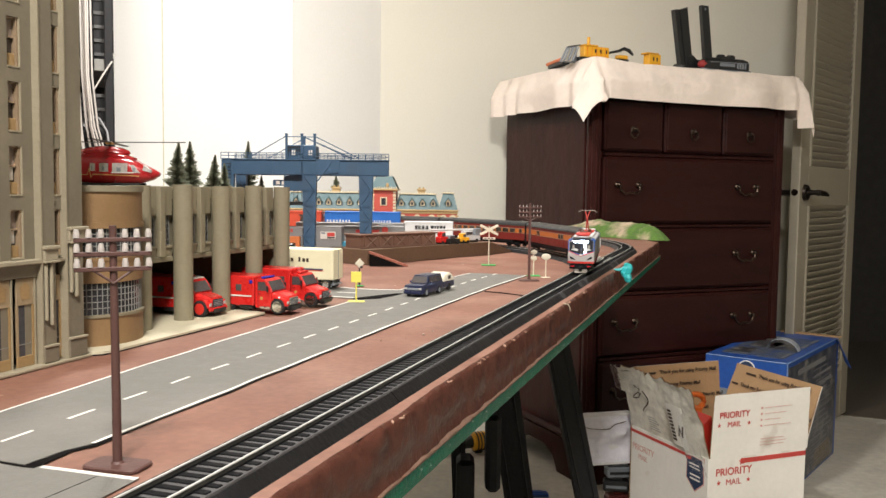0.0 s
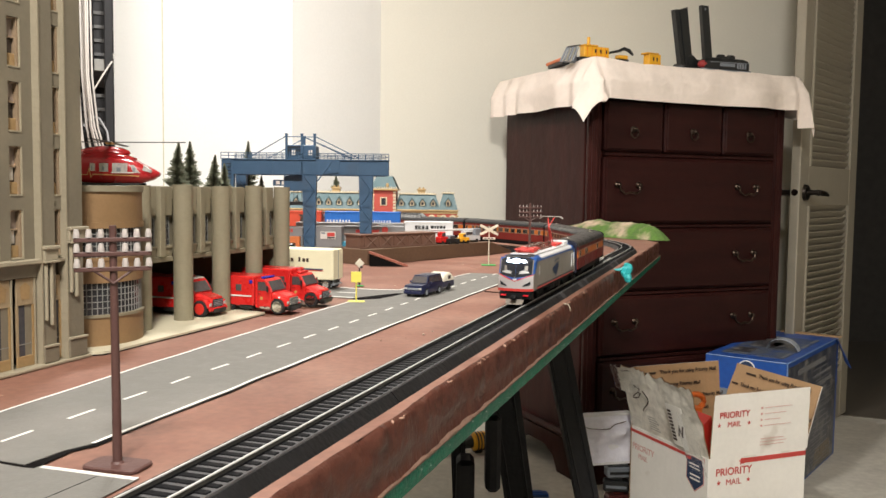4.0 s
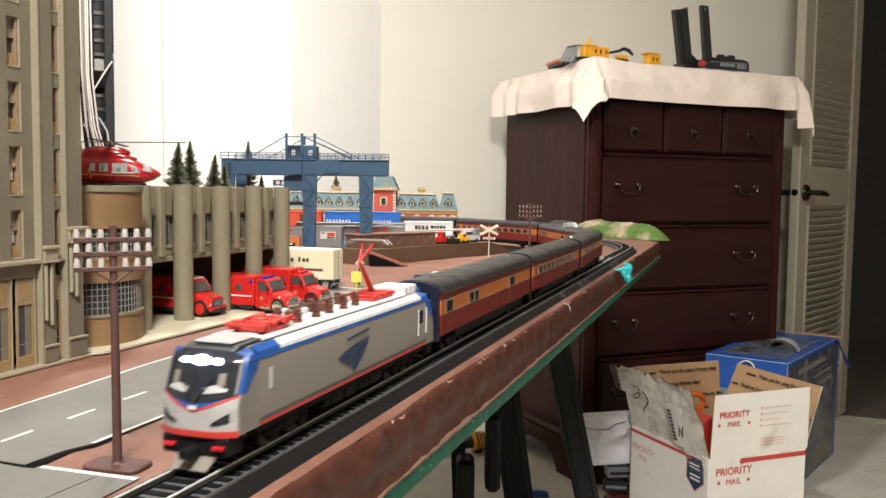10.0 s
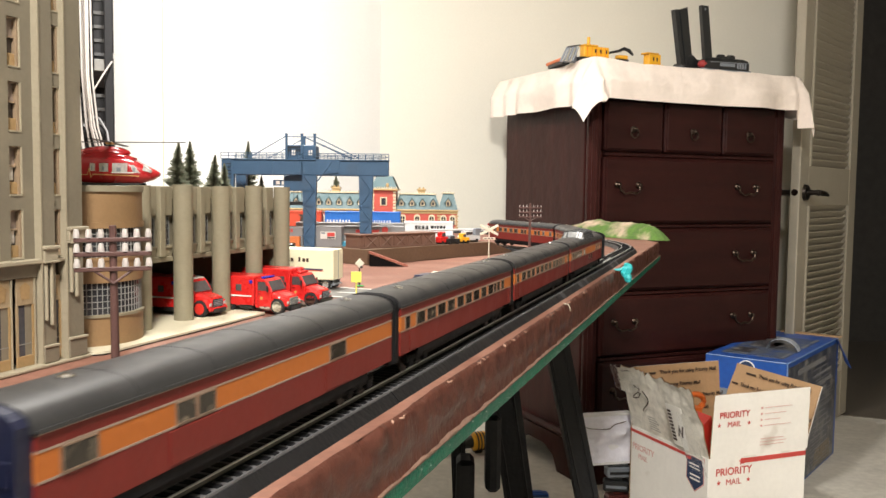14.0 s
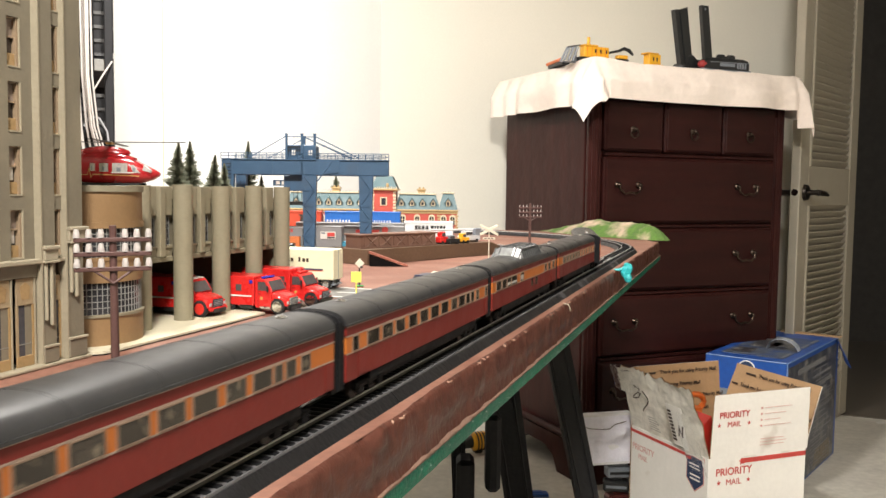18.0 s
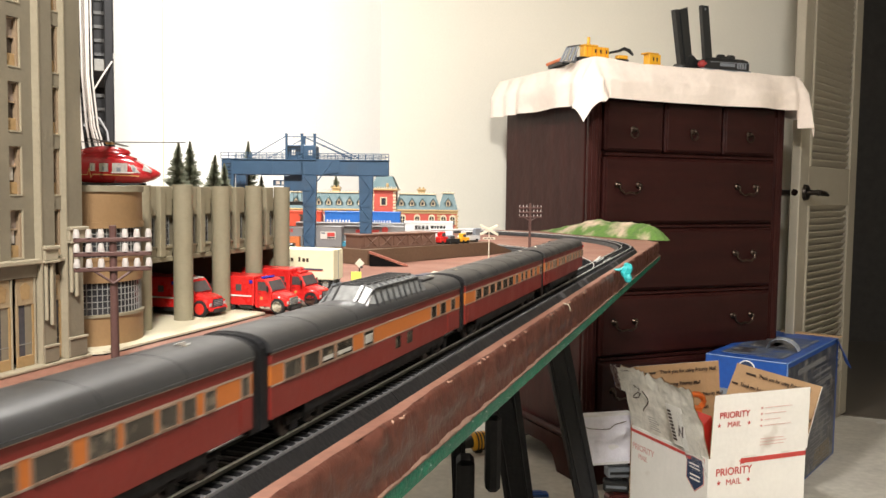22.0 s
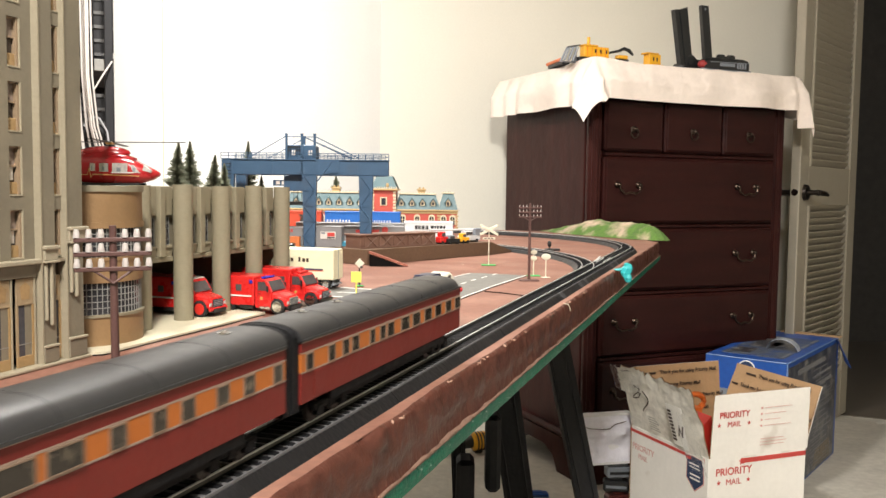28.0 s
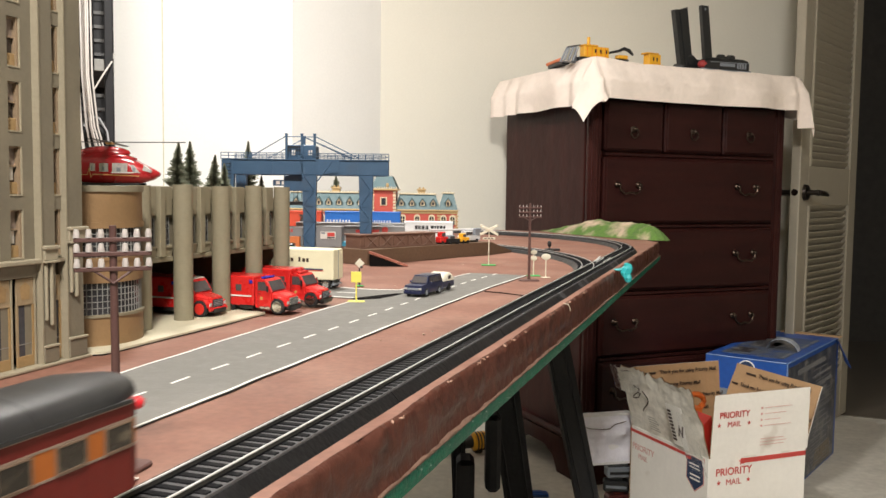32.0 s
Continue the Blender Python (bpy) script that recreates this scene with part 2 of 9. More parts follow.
CORNER = at(-0.255, 3.45)
WALL_END = at(1.72, 3.45 + 1.975 * 0.2126)
LEFT_END = at(-1.9, 4.60)
structure("floor", Mesh().box(-4.5, 4.0, -3.0, 7.5, -0.1, 0.0), CONCRETE, "grey stained concrete floor")
structure("ceiling", Mesh().box(-4.5, 4.0, -3.0, 7.5, 2.45, 2.55), CEILING, "plain off-white ceiling")
structure("wall_back", slab(WALL_END, CORNER, 0, 2.45, -0.12), WALL, "cream painted wall behind the dresser")
structure("wall_left", slab(CORNER, at(-0.541, 3.122), 0, 2.45, -0.06), mat("white_return_paint", (0.89, 0.88, 0.85), 0.6, vary=0.03, scale=4, bump=0.03, fine=30), "cream painted return wall meeting the corner")
structure("wall_recess", slab(at(-1.18, 3.17), LEFT_END, 0, 2.45, -0.12), WALL, "plain painted wall beyond the shelving")
structure("wall_far_left", slab(LEFT_END, at(-2.3, -2.2), 0, 2.45, -0.12), WALL, "plain painted side wall")
structure("wall_behind", slab(at(-2.3, -2.2), at(2.9, -2.2), 0, 2.45, -0.12), WALL, "plain painted wall behind the layout")
structure("wall_right", slab(at(2.9, -2.2), at(2.9, 3.2), 0, 2.45, -0.12), WALL, "plain painted side wall")
# the dark doorway beyond the louvred door; near-black walls stand in for missing light
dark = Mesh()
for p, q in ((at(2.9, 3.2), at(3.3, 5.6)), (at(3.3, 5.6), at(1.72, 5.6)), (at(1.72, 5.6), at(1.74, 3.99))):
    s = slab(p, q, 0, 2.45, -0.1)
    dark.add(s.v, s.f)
structure("wall_dark_room", dark, UNLIT_ROOM, "room beyond the doorway, walls coloured dark to look unlit")
# the tall white board behind the layout
structure("wall_panel", Mesh().box(-0.324, 0.324, 0, 0.05, 0.0, 2.44, 0.004), WHITE_PANEL, "tall smooth white panel").matrix_basis = facing(-0.865, 3.112, 0.0)
structure("trim", Mesh().box(-0.1428, -0.1392, -0.003, 0.0, 0.0, 2.44, 0.001), mat("yellowed_trim_paint", (0.62, 0.58, 0.42), 0.5), "narrow yellowed bead on the white panel").matrix_basis = facing(-0.865, 3.112, 0.0)


# ---------- layout table ----------
def fascia_x(y):
    """The uneven front edge of the foam."""
    return -0.1555 + 0.0022 * noise.noise((y * 9, 0, 0)) + 0.0014 * noise.noise((y * 31, 3, 0)) + 0.0008 * noise.noise((y * 90, 5, 0))


TRACK_X = -0.1864
table = thing("layout_table", pose(0, 0, 0), "long model railway table of brown painted foam board", "table")
ys = [-0.45 + i * 0.004 for i in range(int(2.50 / 0.004) + 1)]
foam = Mesh()
levels = [(0.0, -0.0035), (-0.0008, -0.0018), (-0.0024, -0.0006), (-0.006, 0.0), (-0.010, 0.0006), (-0.014, 0.001), (-0.018, 0.0007), (-0.022, 0.0), (-0.026, 0.0004), (-0.0312, 0.0012)]
rings = []
for y in ys:
    notch = -0.0042 * math.exp(-((y - 0.372) / 0.007) ** 2) + 0.0018 * math.exp(-((y - 0.360) / 0.005) ** 2)
    ring = []
    for k, (dz, dx) in enumerate(levels):
        n = 0.0012 * noise.noise((y * 38, dz * 60, 1)) + 0.0011 * noise.noise((y * 130, dz * 130, 7)) + (0.0008 * max(0.0, noise.noise((y * 75, dz * 80, 4)) - 0.25) if k else 0)
        drop = notch if k < 4 else 0
        ring.append((fascia_x(y) + dx + (n if k else 0) - drop * 0.8, y, TZ + dz + (0.0008 * noise.noise((y * 40, 9, 2)) - 0.0011 * max(0.0, noise.noise((y * 150, 2, 6)) - 0.2) if k < 3 else 0) - drop * (0.6 if k < 3 else 0)))
    rings.append(ring)
foam.loft(rings, closed=False)
part("foam_edge", foam, FOAM_EDGE, table, "chipped brown painted foam edge", smooth=True, angle=80)
# crumbs of torn foam along the rim and specks on the green strip
rng_rim = random.Random(71)
crumbs, specks = Mesh(), Mesh()
for _ in range(260):
    y = rng_rim.uniform(0.15, 1.95)
    if noise.noise((y * 13, 4, 4)) < 0.02:
        continue
    r = rng_rim.uniform(0.0004, 0.0013)
    one = Mesh().ball(0, 0, 0, r, r * rng_rim.uniform(1.0, 2.6), r * 0.6, 5, 3)
    one.turn(pose(fascia_x(y) - rng_rim.uniform(0.0006, 0.0034), y, TZ - rng_rim.uniform(0.0004, 0.0012), rng_rim.uniform(-20, 20), 0, rng_rim.uniform(-40, 40)))
    crumbs.add(one.v, one.f)
for _ in range(70):
    y, r = rng_rim.uniform(0.15, 1.6), rng_rim.uniform(0.00015, 0.00045)
    one = Mesh().ball(-0.1534, y, TZ - rng_rim.uniform(0.0335, 0.041), r, r * rng_rim.uniform(1.5, 5.0), r, 5, 3)
    specks.add(one.v, one.f)
tagged(part("foam_crumbs", crumbs, mat("raw_pale_foam", (0.36, 0.22, 0.16), 0.85, vary=0.4, scale=400), table, "pale torn crumbs along the rim"), kind="stuff")
tagged(part("foam_specks", specks, mat("white_foam_speck", (0.55, 0.62, 0.58), 0.6, vary=0.2, scale=300), table, "white specks on the green strip"), kind="stuff")
top = Mesh()
xs = [-0.159, -0.2, -0.25, -0.33, -0.42, -0.55, -0.7, -0.85, -1.0, -1.2, -1.45, -1.7]
grid = []
ysc = [-0.45 + i * 0.02 for i in range(132)]
for y in ysc:
    if y > 2.06:
        continue
    grid.append([(fascia_x(y) - 0.0034 if i == 0 else x, y, TZ + (0.0 if i < 1 else 0.0005 * noise.noise((x * 14, y * 14, 4)) - 0.0004)) for i, x in enumerate(xs)])
top.loft(grid, closed=False)
top.prism([(-0.158, 2.04), (-0.20, 2.12), (-0.34, 2.34), (-0.55, 2.42), (-1.7, 2.42), (-1.7, 2.04)], TZ - 0.03, TZ - 0.0003, "z")
part("table_top", top, EARTH, table, "red-brown painted table top", smooth=True)
part("core_board", Mesh().box(-1.69, -0.162, -0.44, 2.03, TZ - 0.030, TZ - 0.004), CARD_EDGE, table)
strip = Mesh()
rings = []
for y in ys:
    a, b = 0.0012 * noise.noise((y * 50, 2, 2)), 0.0016 * noise.noise((y * 70, 5, 5))
    x0 = -0.1545
    rings.append([(x0 - 0.004, y, TZ - 0.0305 + a), (x0 + 0.001, y, TZ - 0.0315 + a), (x0 + 0.0012 + b * 0.4, y, TZ - 0.037), (x0 + b * 0.5, y, TZ - 0.0425 + b), (x0 - 0.006, y, TZ - 0.043 + b)])
strip.loft(rings, closed=False)
part("green_edge_strip", strip, GREEN_EDGE, table, "torn green foam board strip along the edge", smooth=True, angle=60)
lip = []
for y in ys:
    a, b = 0.0009 * noise.noise((y * 45, 1, 8)), 0.0007 * noise.noise((y * 120, 4, 8))
    lip.append([(-0.160, y, TZ - 0.0296 + a), (-0.1532 + b, y, TZ - 0.0302 + a), (-0.1527 + b, y, TZ - 0.0312 + a + b), (-0.1534, y, TZ - 0.0324 + b), (-0.160, y, TZ - 0.0330)])
part("pale_lip", Mesh().loft(lip, closed=False), TORN_FOAM, table, "torn tan lip above the green strip", smooth=True, angle=60)
part("under_board", Mesh().box(-1.68, -0.205, -0.44, 2.00, TZ - 0.060, TZ - 0.0435), BLACK_PLASTIC, table)

# ---------- track ----------
INNER_R, INNER_Y = 0.575, 1.15
OUTER_R, OUTER_Y = 0.575, 1.62


def inner_path(s):
    """The train's line by its distance s from the curve's start (negative on the straight): place and heading."""
    if s <= 0:
        return Vector((TRACK_X, INNER_Y + s, 0)), 0.0
    end = INNER_R * math.pi / 2
    if s < end:
        a = s / INNER_R
        return Vector((TRACK_X - INNER_R + INNER_R * math.cos(a), INNER_Y + INNER_R * math.sin(a), 0)), a
    return Vector((TRACK_X - INNER_R - (s - end), INNER_Y + INNER_R, 0)), math.pi / 2


def outer_path(s):
    if s <= 0:
        return Vector((TRACK_X, OUTER_Y + s, 0)), 0.0
    end = OUTER_R * math.pi / 2
    if s < end:
        a = s / OUTER_R
        return Vector((TRACK_X - OUTER_R + OUTER_R * math.cos(a), OUTER_Y + OUTER_R * math.sin(a), 0)), a
    return Vector((TRACK_X - OUTER_R - (s - end), OUTER_Y + OUTER_R, 0)), math.pi / 2


def swept(path, s0, s1, profile, step=0.03, z=TZ):
    """A closed cross-section carried along a track's line."""
    n = max(1, round((s1 - s0) / step))
    rings = []
    for i in range(n + 1):
        p, a = path(s0 + (s1 - s0) * i / n)
        rings.append([(p.x + u * math.cos(a), p.y + u * math.sin(a), z + w) for u, w in profile])
    return Mesh().loft(rings)


BED = [(-0.0205, 0.0), (-0.0155, 0.0052), (0.0155, 0.0052), (0.0205, 0.0)]
RAILS = [[(g - 0.00042, 0.0087), (g - 0.00042, 0.0093), (g + 0.00042, 0.0093), (g + 0.00042, 0.0087)] for g in (-0.0083, 0.0083)]
WEBS = [[(g - 0.00022, 0.0071), (g - 0.00022, 0.0087), (g + 0.00022, 0.0087), (g + 0.00022, 0.0071)] for g in (-0.0083, 0.0083)]
WEB = mat("dull_rail_web", (0.10, 0.095, 0.085), 0.5, metal=0.6, vary=0.2, scale=60)
BASES = [[(g - 0.0009, 0.0066), (g - 0.0009, 0.0071), (g + 0.0009, 0.0071), (g + 0.0009, 0.0066)] for g in (-0.0083, 0.0083)]
TIE_MESH = mesh_of("tie", Mesh().box(-0.0143, 0.0143, -0.0019, 0.0019, 0.0050, 0.0068, 0.0003), TIE)


def track_section(path, s0, s1, label, ties="parts", bed=True, drop=0.0):
    th = thing("track_section", pose(0, 0, -drop), label, "track", "railway track")
    if bed:
        part("roadbed", swept(path, s0 + 0.0006, s1 - 0.0006, BED), [ROADBED], th)
        part("ballast_top", swept(path, s0 + 0.0006, s1 - 0.0006, [(-0.0152, 0.0053), (-0.0150, 0.0063), (0.0150, 0.0063), (0.0152, 0.0053)]), ROADTOP, th)
    for k in (0, 1):
        part("rail", swept(path, s0 + 0.0003, s1 - 0.0003, RAILS[k]), RAIL, th)
        part("rail_web", swept(path, s0 + 0.0003, s1 - 0.0003, WEBS[k]), WEB, th, "dull grey rail web")
        part("rail_foot", swept(path, s0 + 0.0003, s1 - 0.0003, BASES[k]), TIE, th)
        part("rail_joiner", swept(path, s0 - 0.004, s0 + 0.004, [(u * 1.06, w + 0.0002) for u, w in BASES[k]]), DARK_METAL, th)
    n = round((s1 - s0) / 0.00693)
    if ties == "parts":
        for i in range(n):
            p, a = path(s0 + (i + 0.5) * (s1 - s0) / n)
            part("tie", TIE_MESH, None, th, pose_=pose(p.x, p.y, TZ, 0, 0, math.degrees(a)))
    else:
        msh = Mesh()
        for i in range(n):
            p, a = path(s0 + (i + 0.5) * (s1 - s0) / n)
            one = Mesh().box(-0.0143, 0.0143, -0.0019, 0.0019, 0.0050, 0.0068)
            one.turn(pose(p.x, p.y, TZ, 0, 0, math.degrees(a)))
            msh.add(one.v, one.f)
        tagged(part("tie_strip", msh, TIE, th), kind="stuff")
    return th


JOINT = 0.4276
STRAIGHT = [JOINT + 0.2286 * k for k in range(-3, 4)]
for k in range(6):
    track_section(inner_path, STRAIGHT[k] - INNER_Y, STRAIGHT[k + 1] - INNER_Y, "straight track section on black plastic roadbed", "parts" if 1 <= k < 5 else "joined")
s_out = STRAIGHT[6] - OUTER_Y
for k in range(9):
    a = s_out + 0.2286 * k
    track_section(outer_path, a, a + 0.2286, "curved track section on black plastic roadbed", "joined")
for k in range(9):
    a = 0.03 + 0.2286 * k
    track_section(inner_path, a, a + 0.2286, "curved turnout branch track on black roadbed", "joined", drop=0.0003)


# ---------- train ----------
def truck(parent, y, wheel_r=0.0055):
    """A four-wheel bogie."""
    m = Mesh()
    for x in (-0.0125, 0.0125):
        m.box(x - 0.0012, x + 0.0012, y - 0.0175, y + 0.0175, 0.006, 0.0095, 0.0006)
        m.box(x - 0.0016, x + 0.0016, y - 0.0035, y + 0.0035, 0.0045, 0.0105, 0.0006)
        for d in (-0.012, 0.012):
            m.box(x - 0.0018, x + 0.0018, y + d - 0.003, y + d + 0.003, 0.0035, 0.0085, 0.0006)
    m.box(-0.012, 0.012, y - 0.003, y + 0.003, 0.0075, 0.0115)
    tk = part("bogie", m, CAR_BLACK, parent)
    for d in (-0.012, 0.012):
        w = Mesh().tube([(-0.0095, y + d, wheel_r), (-0.0072, y + d, wheel_r)], wheel_r, 16)
        w.tube([(0.0072, y + d, wheel_r), (0.0095, y + d, wheel_r)], wheel_r, 16)
        w.tube([(-0.0095, y + d, wheel_r), (0.0095, y + d, wheel_r)], 0.0012, 8)
        part("wheelset", w, DARK_METAL, tk, "dark metal wheels on an axle", smooth=True)


ROOF_ARC = [(-0.0168, 0.0), (-0.0164, 0.0022), (-0.0150, 0.0043), (-0.0122, 0.0059), (-0.0080, 0.0070), (-0.0035, 0.0075), (0.0035, 0.0075), (0.0080, 0.0070), (0.0122, 0.0059), (0.0150, 0.0043), (0.0164, 0.0022), (0.0168, 0.0)]
SILL, BAND0, BAND1, EAVE = 0.0135, 0.0268, 0.0352, 0.0405   # heights above the rails


def passenger_car(label, windows, low=(), vents=(), panels=(), dome=False, length=0.2495, tail=False, end=None, glare=()):
    """A streamlined coach: front at y 0, running back to y = length; z 0 is the rail top."""
    th = thing("passenger_car", pose(0, 0, 0), label, "train car", "train cars")
    L, hw = length, 0.0164
    y0, y1 = -0.0012, 0.2225 if tail else 0.2471
    lip = 0.0058

    def sheet(name, z0, z1, material, text="", grow=0.0):
        m = Mesh()
        if tail:
            ring = [(-hw - grow, y0), (-hw - grow, y1)]
            ring += [(-(hw + grow) * math.cos(a), y1 + 0.009 * math.sin(a)) for a in [math.pi * k / 10 for k in range(1, 10)]]
            ring += [(hw + grow, y1), (hw + grow, y0)]
            m.prism(ring, z0, z1, "z")
        else:
            m.box(-hw - grow, hw + grow, y0, y1, z0, z1)
        return part(name, m, material, th, text)

    sheet("lower_side", SILL, BAND0, CAR_RED, "deep red lower side")
    sheet("window_band", BAND0, BAND1, CAR_ORANGE, "orange window band")
    sheet("letterboard", BAND1, EAVE, CAR_RED, "deep red letterboard")
    for z in (BAND0, BAND1, EAVE - 0.0006):
        sheet("pinstripe", z - 0.00035, z + 0.00035, CAR_LINE, "thin pale stripe", 0.00015)
    rings = []
    n = 16 if tail else 2
    for i in range(n + 1):
        y = y0 - 0.001 + (y1 - y0 + 0.002 + (0.009 if tail else 0)) * (i / n if not tail else (1 - (1 - i / n) ** 1.0))
        k = 1.0
        if tail and y > y1:
            k = math.sqrt(max(0.02, 1 - ((y - y1) / 0.0125) ** 2))
        rings.append([(x * k, y, EAVE + z * (0.35 + 0.65 * k if k < 1 else 1)) for x, z in ROOF_ARC])
    part("roof", Mesh().loft(rings), CAR_ROOF, th, "rounded dark grey roof", smooth=True)
    for k in range(1, 6):
        ys_ = y0 + (y1 - y0) * k / 6
        if not (dome and 0.09 < ys_ < 0.20):
            part("roof_seam", Mesh().tube([(x * 1.0, ys_, EAVE + z * 1.0) for x, z in ROOF_ARC], 0.00010, 4), CAR_BLACK, th)
    m = Mesh()
    for x0 in (-1, 1):
        m.box(x0 * 0.0166 - 0.0006, x0 * 0.0166 + 0.0006, y0, y1, EAVE - 0.0004, EAVE + 0.0007)
    part("drip_rail", m, CAR_ROOF, th)
    # ends and bellows
    profile = [(-0.0152, SILL - 0.003), (-0.0152, EAVE)] + [(x * 0.93, EAVE + z * 0.95) for x, z in ROOF_ARC[1:-1]] + [(0.0152, EAVE), (0.0152, SILL - 0.003)]
    part("front_bellows", Mesh().prism(profile, y0 - lip, y0), end or CAR_BLACK, th, "dark blue car end" if end else "black car end")
    fr = Mesh().box(-0.006, 0.006, y0 - lip - 0.0010, y0 - lip, SILL, EAVE - 0.002, 0.0005)
    for x in (-0.0115, 0.0115):
        fr.box(x - 0.0022, x + 0.0022, y0 - lip - 0.0005, y0 - lip, 0.027, 0.034, 0.0002)
    part("end_door", fr, end or CAR_BLACK, th)
    if not tail:
        part("rear_bellows", Mesh().prism(profile, y1, y1 + lip), CAR_BLACK, th, "black car end")
    # windows
    for a, b in windows:
        for side in (-1, 1):
            x = side * hw
            m = Mesh().box(min(x, x + side * 0.0004), max(x, x + side * 0.0004), a, b, BAND0 + 0.0008, BAND1 - 0.0009, 0.0001)
            pane = part("window", m, WINDOW, th)
            rim = Mesh()
            xa, xb = sorted((x, x + side * 0.0006))
            for ya, yb, za, zb in ((a - 0.0005, b + 0.0005, BAND0 + 0.0003, BAND0 + 0.0008), (a - 0.0005, b + 0.0005, BAND1 - 0.0009, BAND1 - 0.0004), (a - 0.0005, a, BAND0 + 0.0008, BAND1 - 0.0009), (b, b + 0.0005, BAND0 + 0.0008, BAND1 - 0.0009)):
                rim.box(xa, xb, ya, yb, za, zb)
            part("window_frame", rim, WINDOW_FRAME, pane, "pale metal window frame")
            # bright reflections on some panes, put in as pale patches
            if side > 0 and any(a < q < b for q in glare):
                part("table_linen", Mesh().box(x + 0.0004, x + 0.0005, a + 0.0012, b - 0.0012, BAND0 + 0.0018, BAND0 + (0.0060 if b - a < 0.012 else 0.0036)), PANE_GLARE, pane, "pale patch painted as a window reflection")
    for a, b in low:
        x = hw
        part("low_window", Mesh().box(x, x + 0.0004, a, b, SILL + 0.0055, BAND0 - 0.0012, 0.0001), WINDOW, th)
    for a, b in panels:
        for side in (-1, 1):
            x = side * hw
            part("door_panel", Mesh().box(min(x, x + side * 0.0005), max(x, x + side * 0.0005), a, b, SILL + 0.001, BAND0 - 0.0008, 0.0002), CAR_RED, th, "recessed red door panel")
    # grooves along the lower side
    m = Mesh()
    for side in (-1, 1):
        m.box(side * 0.0148 - 0.001, side * 0.0148 + 0.001, y0 + 0.03, y1 - 0.03, SILL - 0.0042, SILL)
    m.box(-0.0135, 0.0135, y0 + 0.05, y1 - 0.05, SILL - 0.0075, SILL)
    m.box(-0.009, 0.009, y0, y1, SILL - 0.0035, SILL)
    part("underframe", m, CAR_BLACK, th)
    for y, x in vents:
        v = Mesh().cyl(x, y, EAVE + 0.0060, EAVE + 0.0080, 0.0027, 14)
        v.cyl(x, y, EAVE + 0.0080, EAVE + 0.0087, 0.0018, 14, 0.001)
        part("roof_vent", v, CHROME, th, "small chrome roof vent", smooth=True)
    if dome:
        d0, d1 = 0.098, 0.188
        base = [(-0.0152, EAVE + 0.0028), (-0.0118, EAVE + 0.0128), (-0.0070, EAVE + 0.0146), (0.0070, EAVE + 0.0146), (0.0118, EAVE + 0.0128), (0.0152, EAVE + 0.0028)]
        low_ = [(x, EAVE + 0.0028) for x, z in base]
        inner = [(x * 0.97, z - 0.0003) for x, z in base]
        part("dome_glass", Mesh().loft([[(x * 0.98, d0, z + 0.001) for x, z in low_], [(x * 0.97, d0 + 0.014, z) for x, z in inner], [(x, d1 - 0.010, z) for x, z in inner], [(x * 0.98, d1, z + 0.001) for x, z in low_]]), DOME_GLASS, th, "clear dome glazing")
        for k in range(9):
            y = d0 + 0.014 + (d1 - 0.010 - d0 - 0.014) * k / 8
            part("dome_rib", Mesh().tube([(x, y, z) for x, z in base], 0.0006, 6), CAR_ROOF, th)
        for x, z in base[1:-1]:
            part("dome_rail", Mesh().tube([(x * 1.0, d0, EAVE + 0.0045), (x, d0 + 0.014, z), (x, d1 - 0.010, z), (x, d1, EAVE + 0.0045)], 0.0006, 6), CAR_ROOF, th)
        # white quad paints the glare on the front corner pane
        part("dome_flash", Mesh().add([(0.0050, d0 + 0.0006, EAVE + 0.0050), (0.0136, d0 + 0.0012, EAVE + 0.0040), (0.0117, d0 + 0.0142, EAVE + 0.0130), (0.0050, d0 + 0.0138, EAVE + 0.0148)], [(0, 1, 2, 3)]), LOCO_WHITE, th, "white quad painted as glare on the dome glass")
        part("roof_hatch", Mesh().box(-0.006, 0.006, 0.205, 0.225, EAVE + 0.0072, EAVE + 0.0088, 0.0006), CAR_ROOF, th)
    for y in (0.034, 0.188 if tail else 0.212):
        truck(th, y)
    part("coupler", Mesh().box(-0.0022, 0.0022, y0 - lip - 0.004, y0 + 0.004, 0.0075, 0.0105, 0.0006), CAR_BLACK, th)
    if tail:
        for side in (-1, 1):
            part("marker_lamp", Mesh().ball(side * 0.0146, y1 + 0.0052, EAVE - 0.002, 0.0021, seg=10, rows=6), RED_LENS, th, "red marker lamp", smooth=True)
    return th


DOME_GLASS = mat("dome_plastic", (0.20, 0.205, 0.205), 0.08, vary=0.45, scale=40, bump=0.02, spec=0.8)
RED_LENS = mat("red_lens", (0.55, 0.02, 0.03), 0.2)
mm = 0.001


def spans(text):
    v = [float(k) * mm for k in text.split()]
    return list(zip(v[::2], v[1::2]))


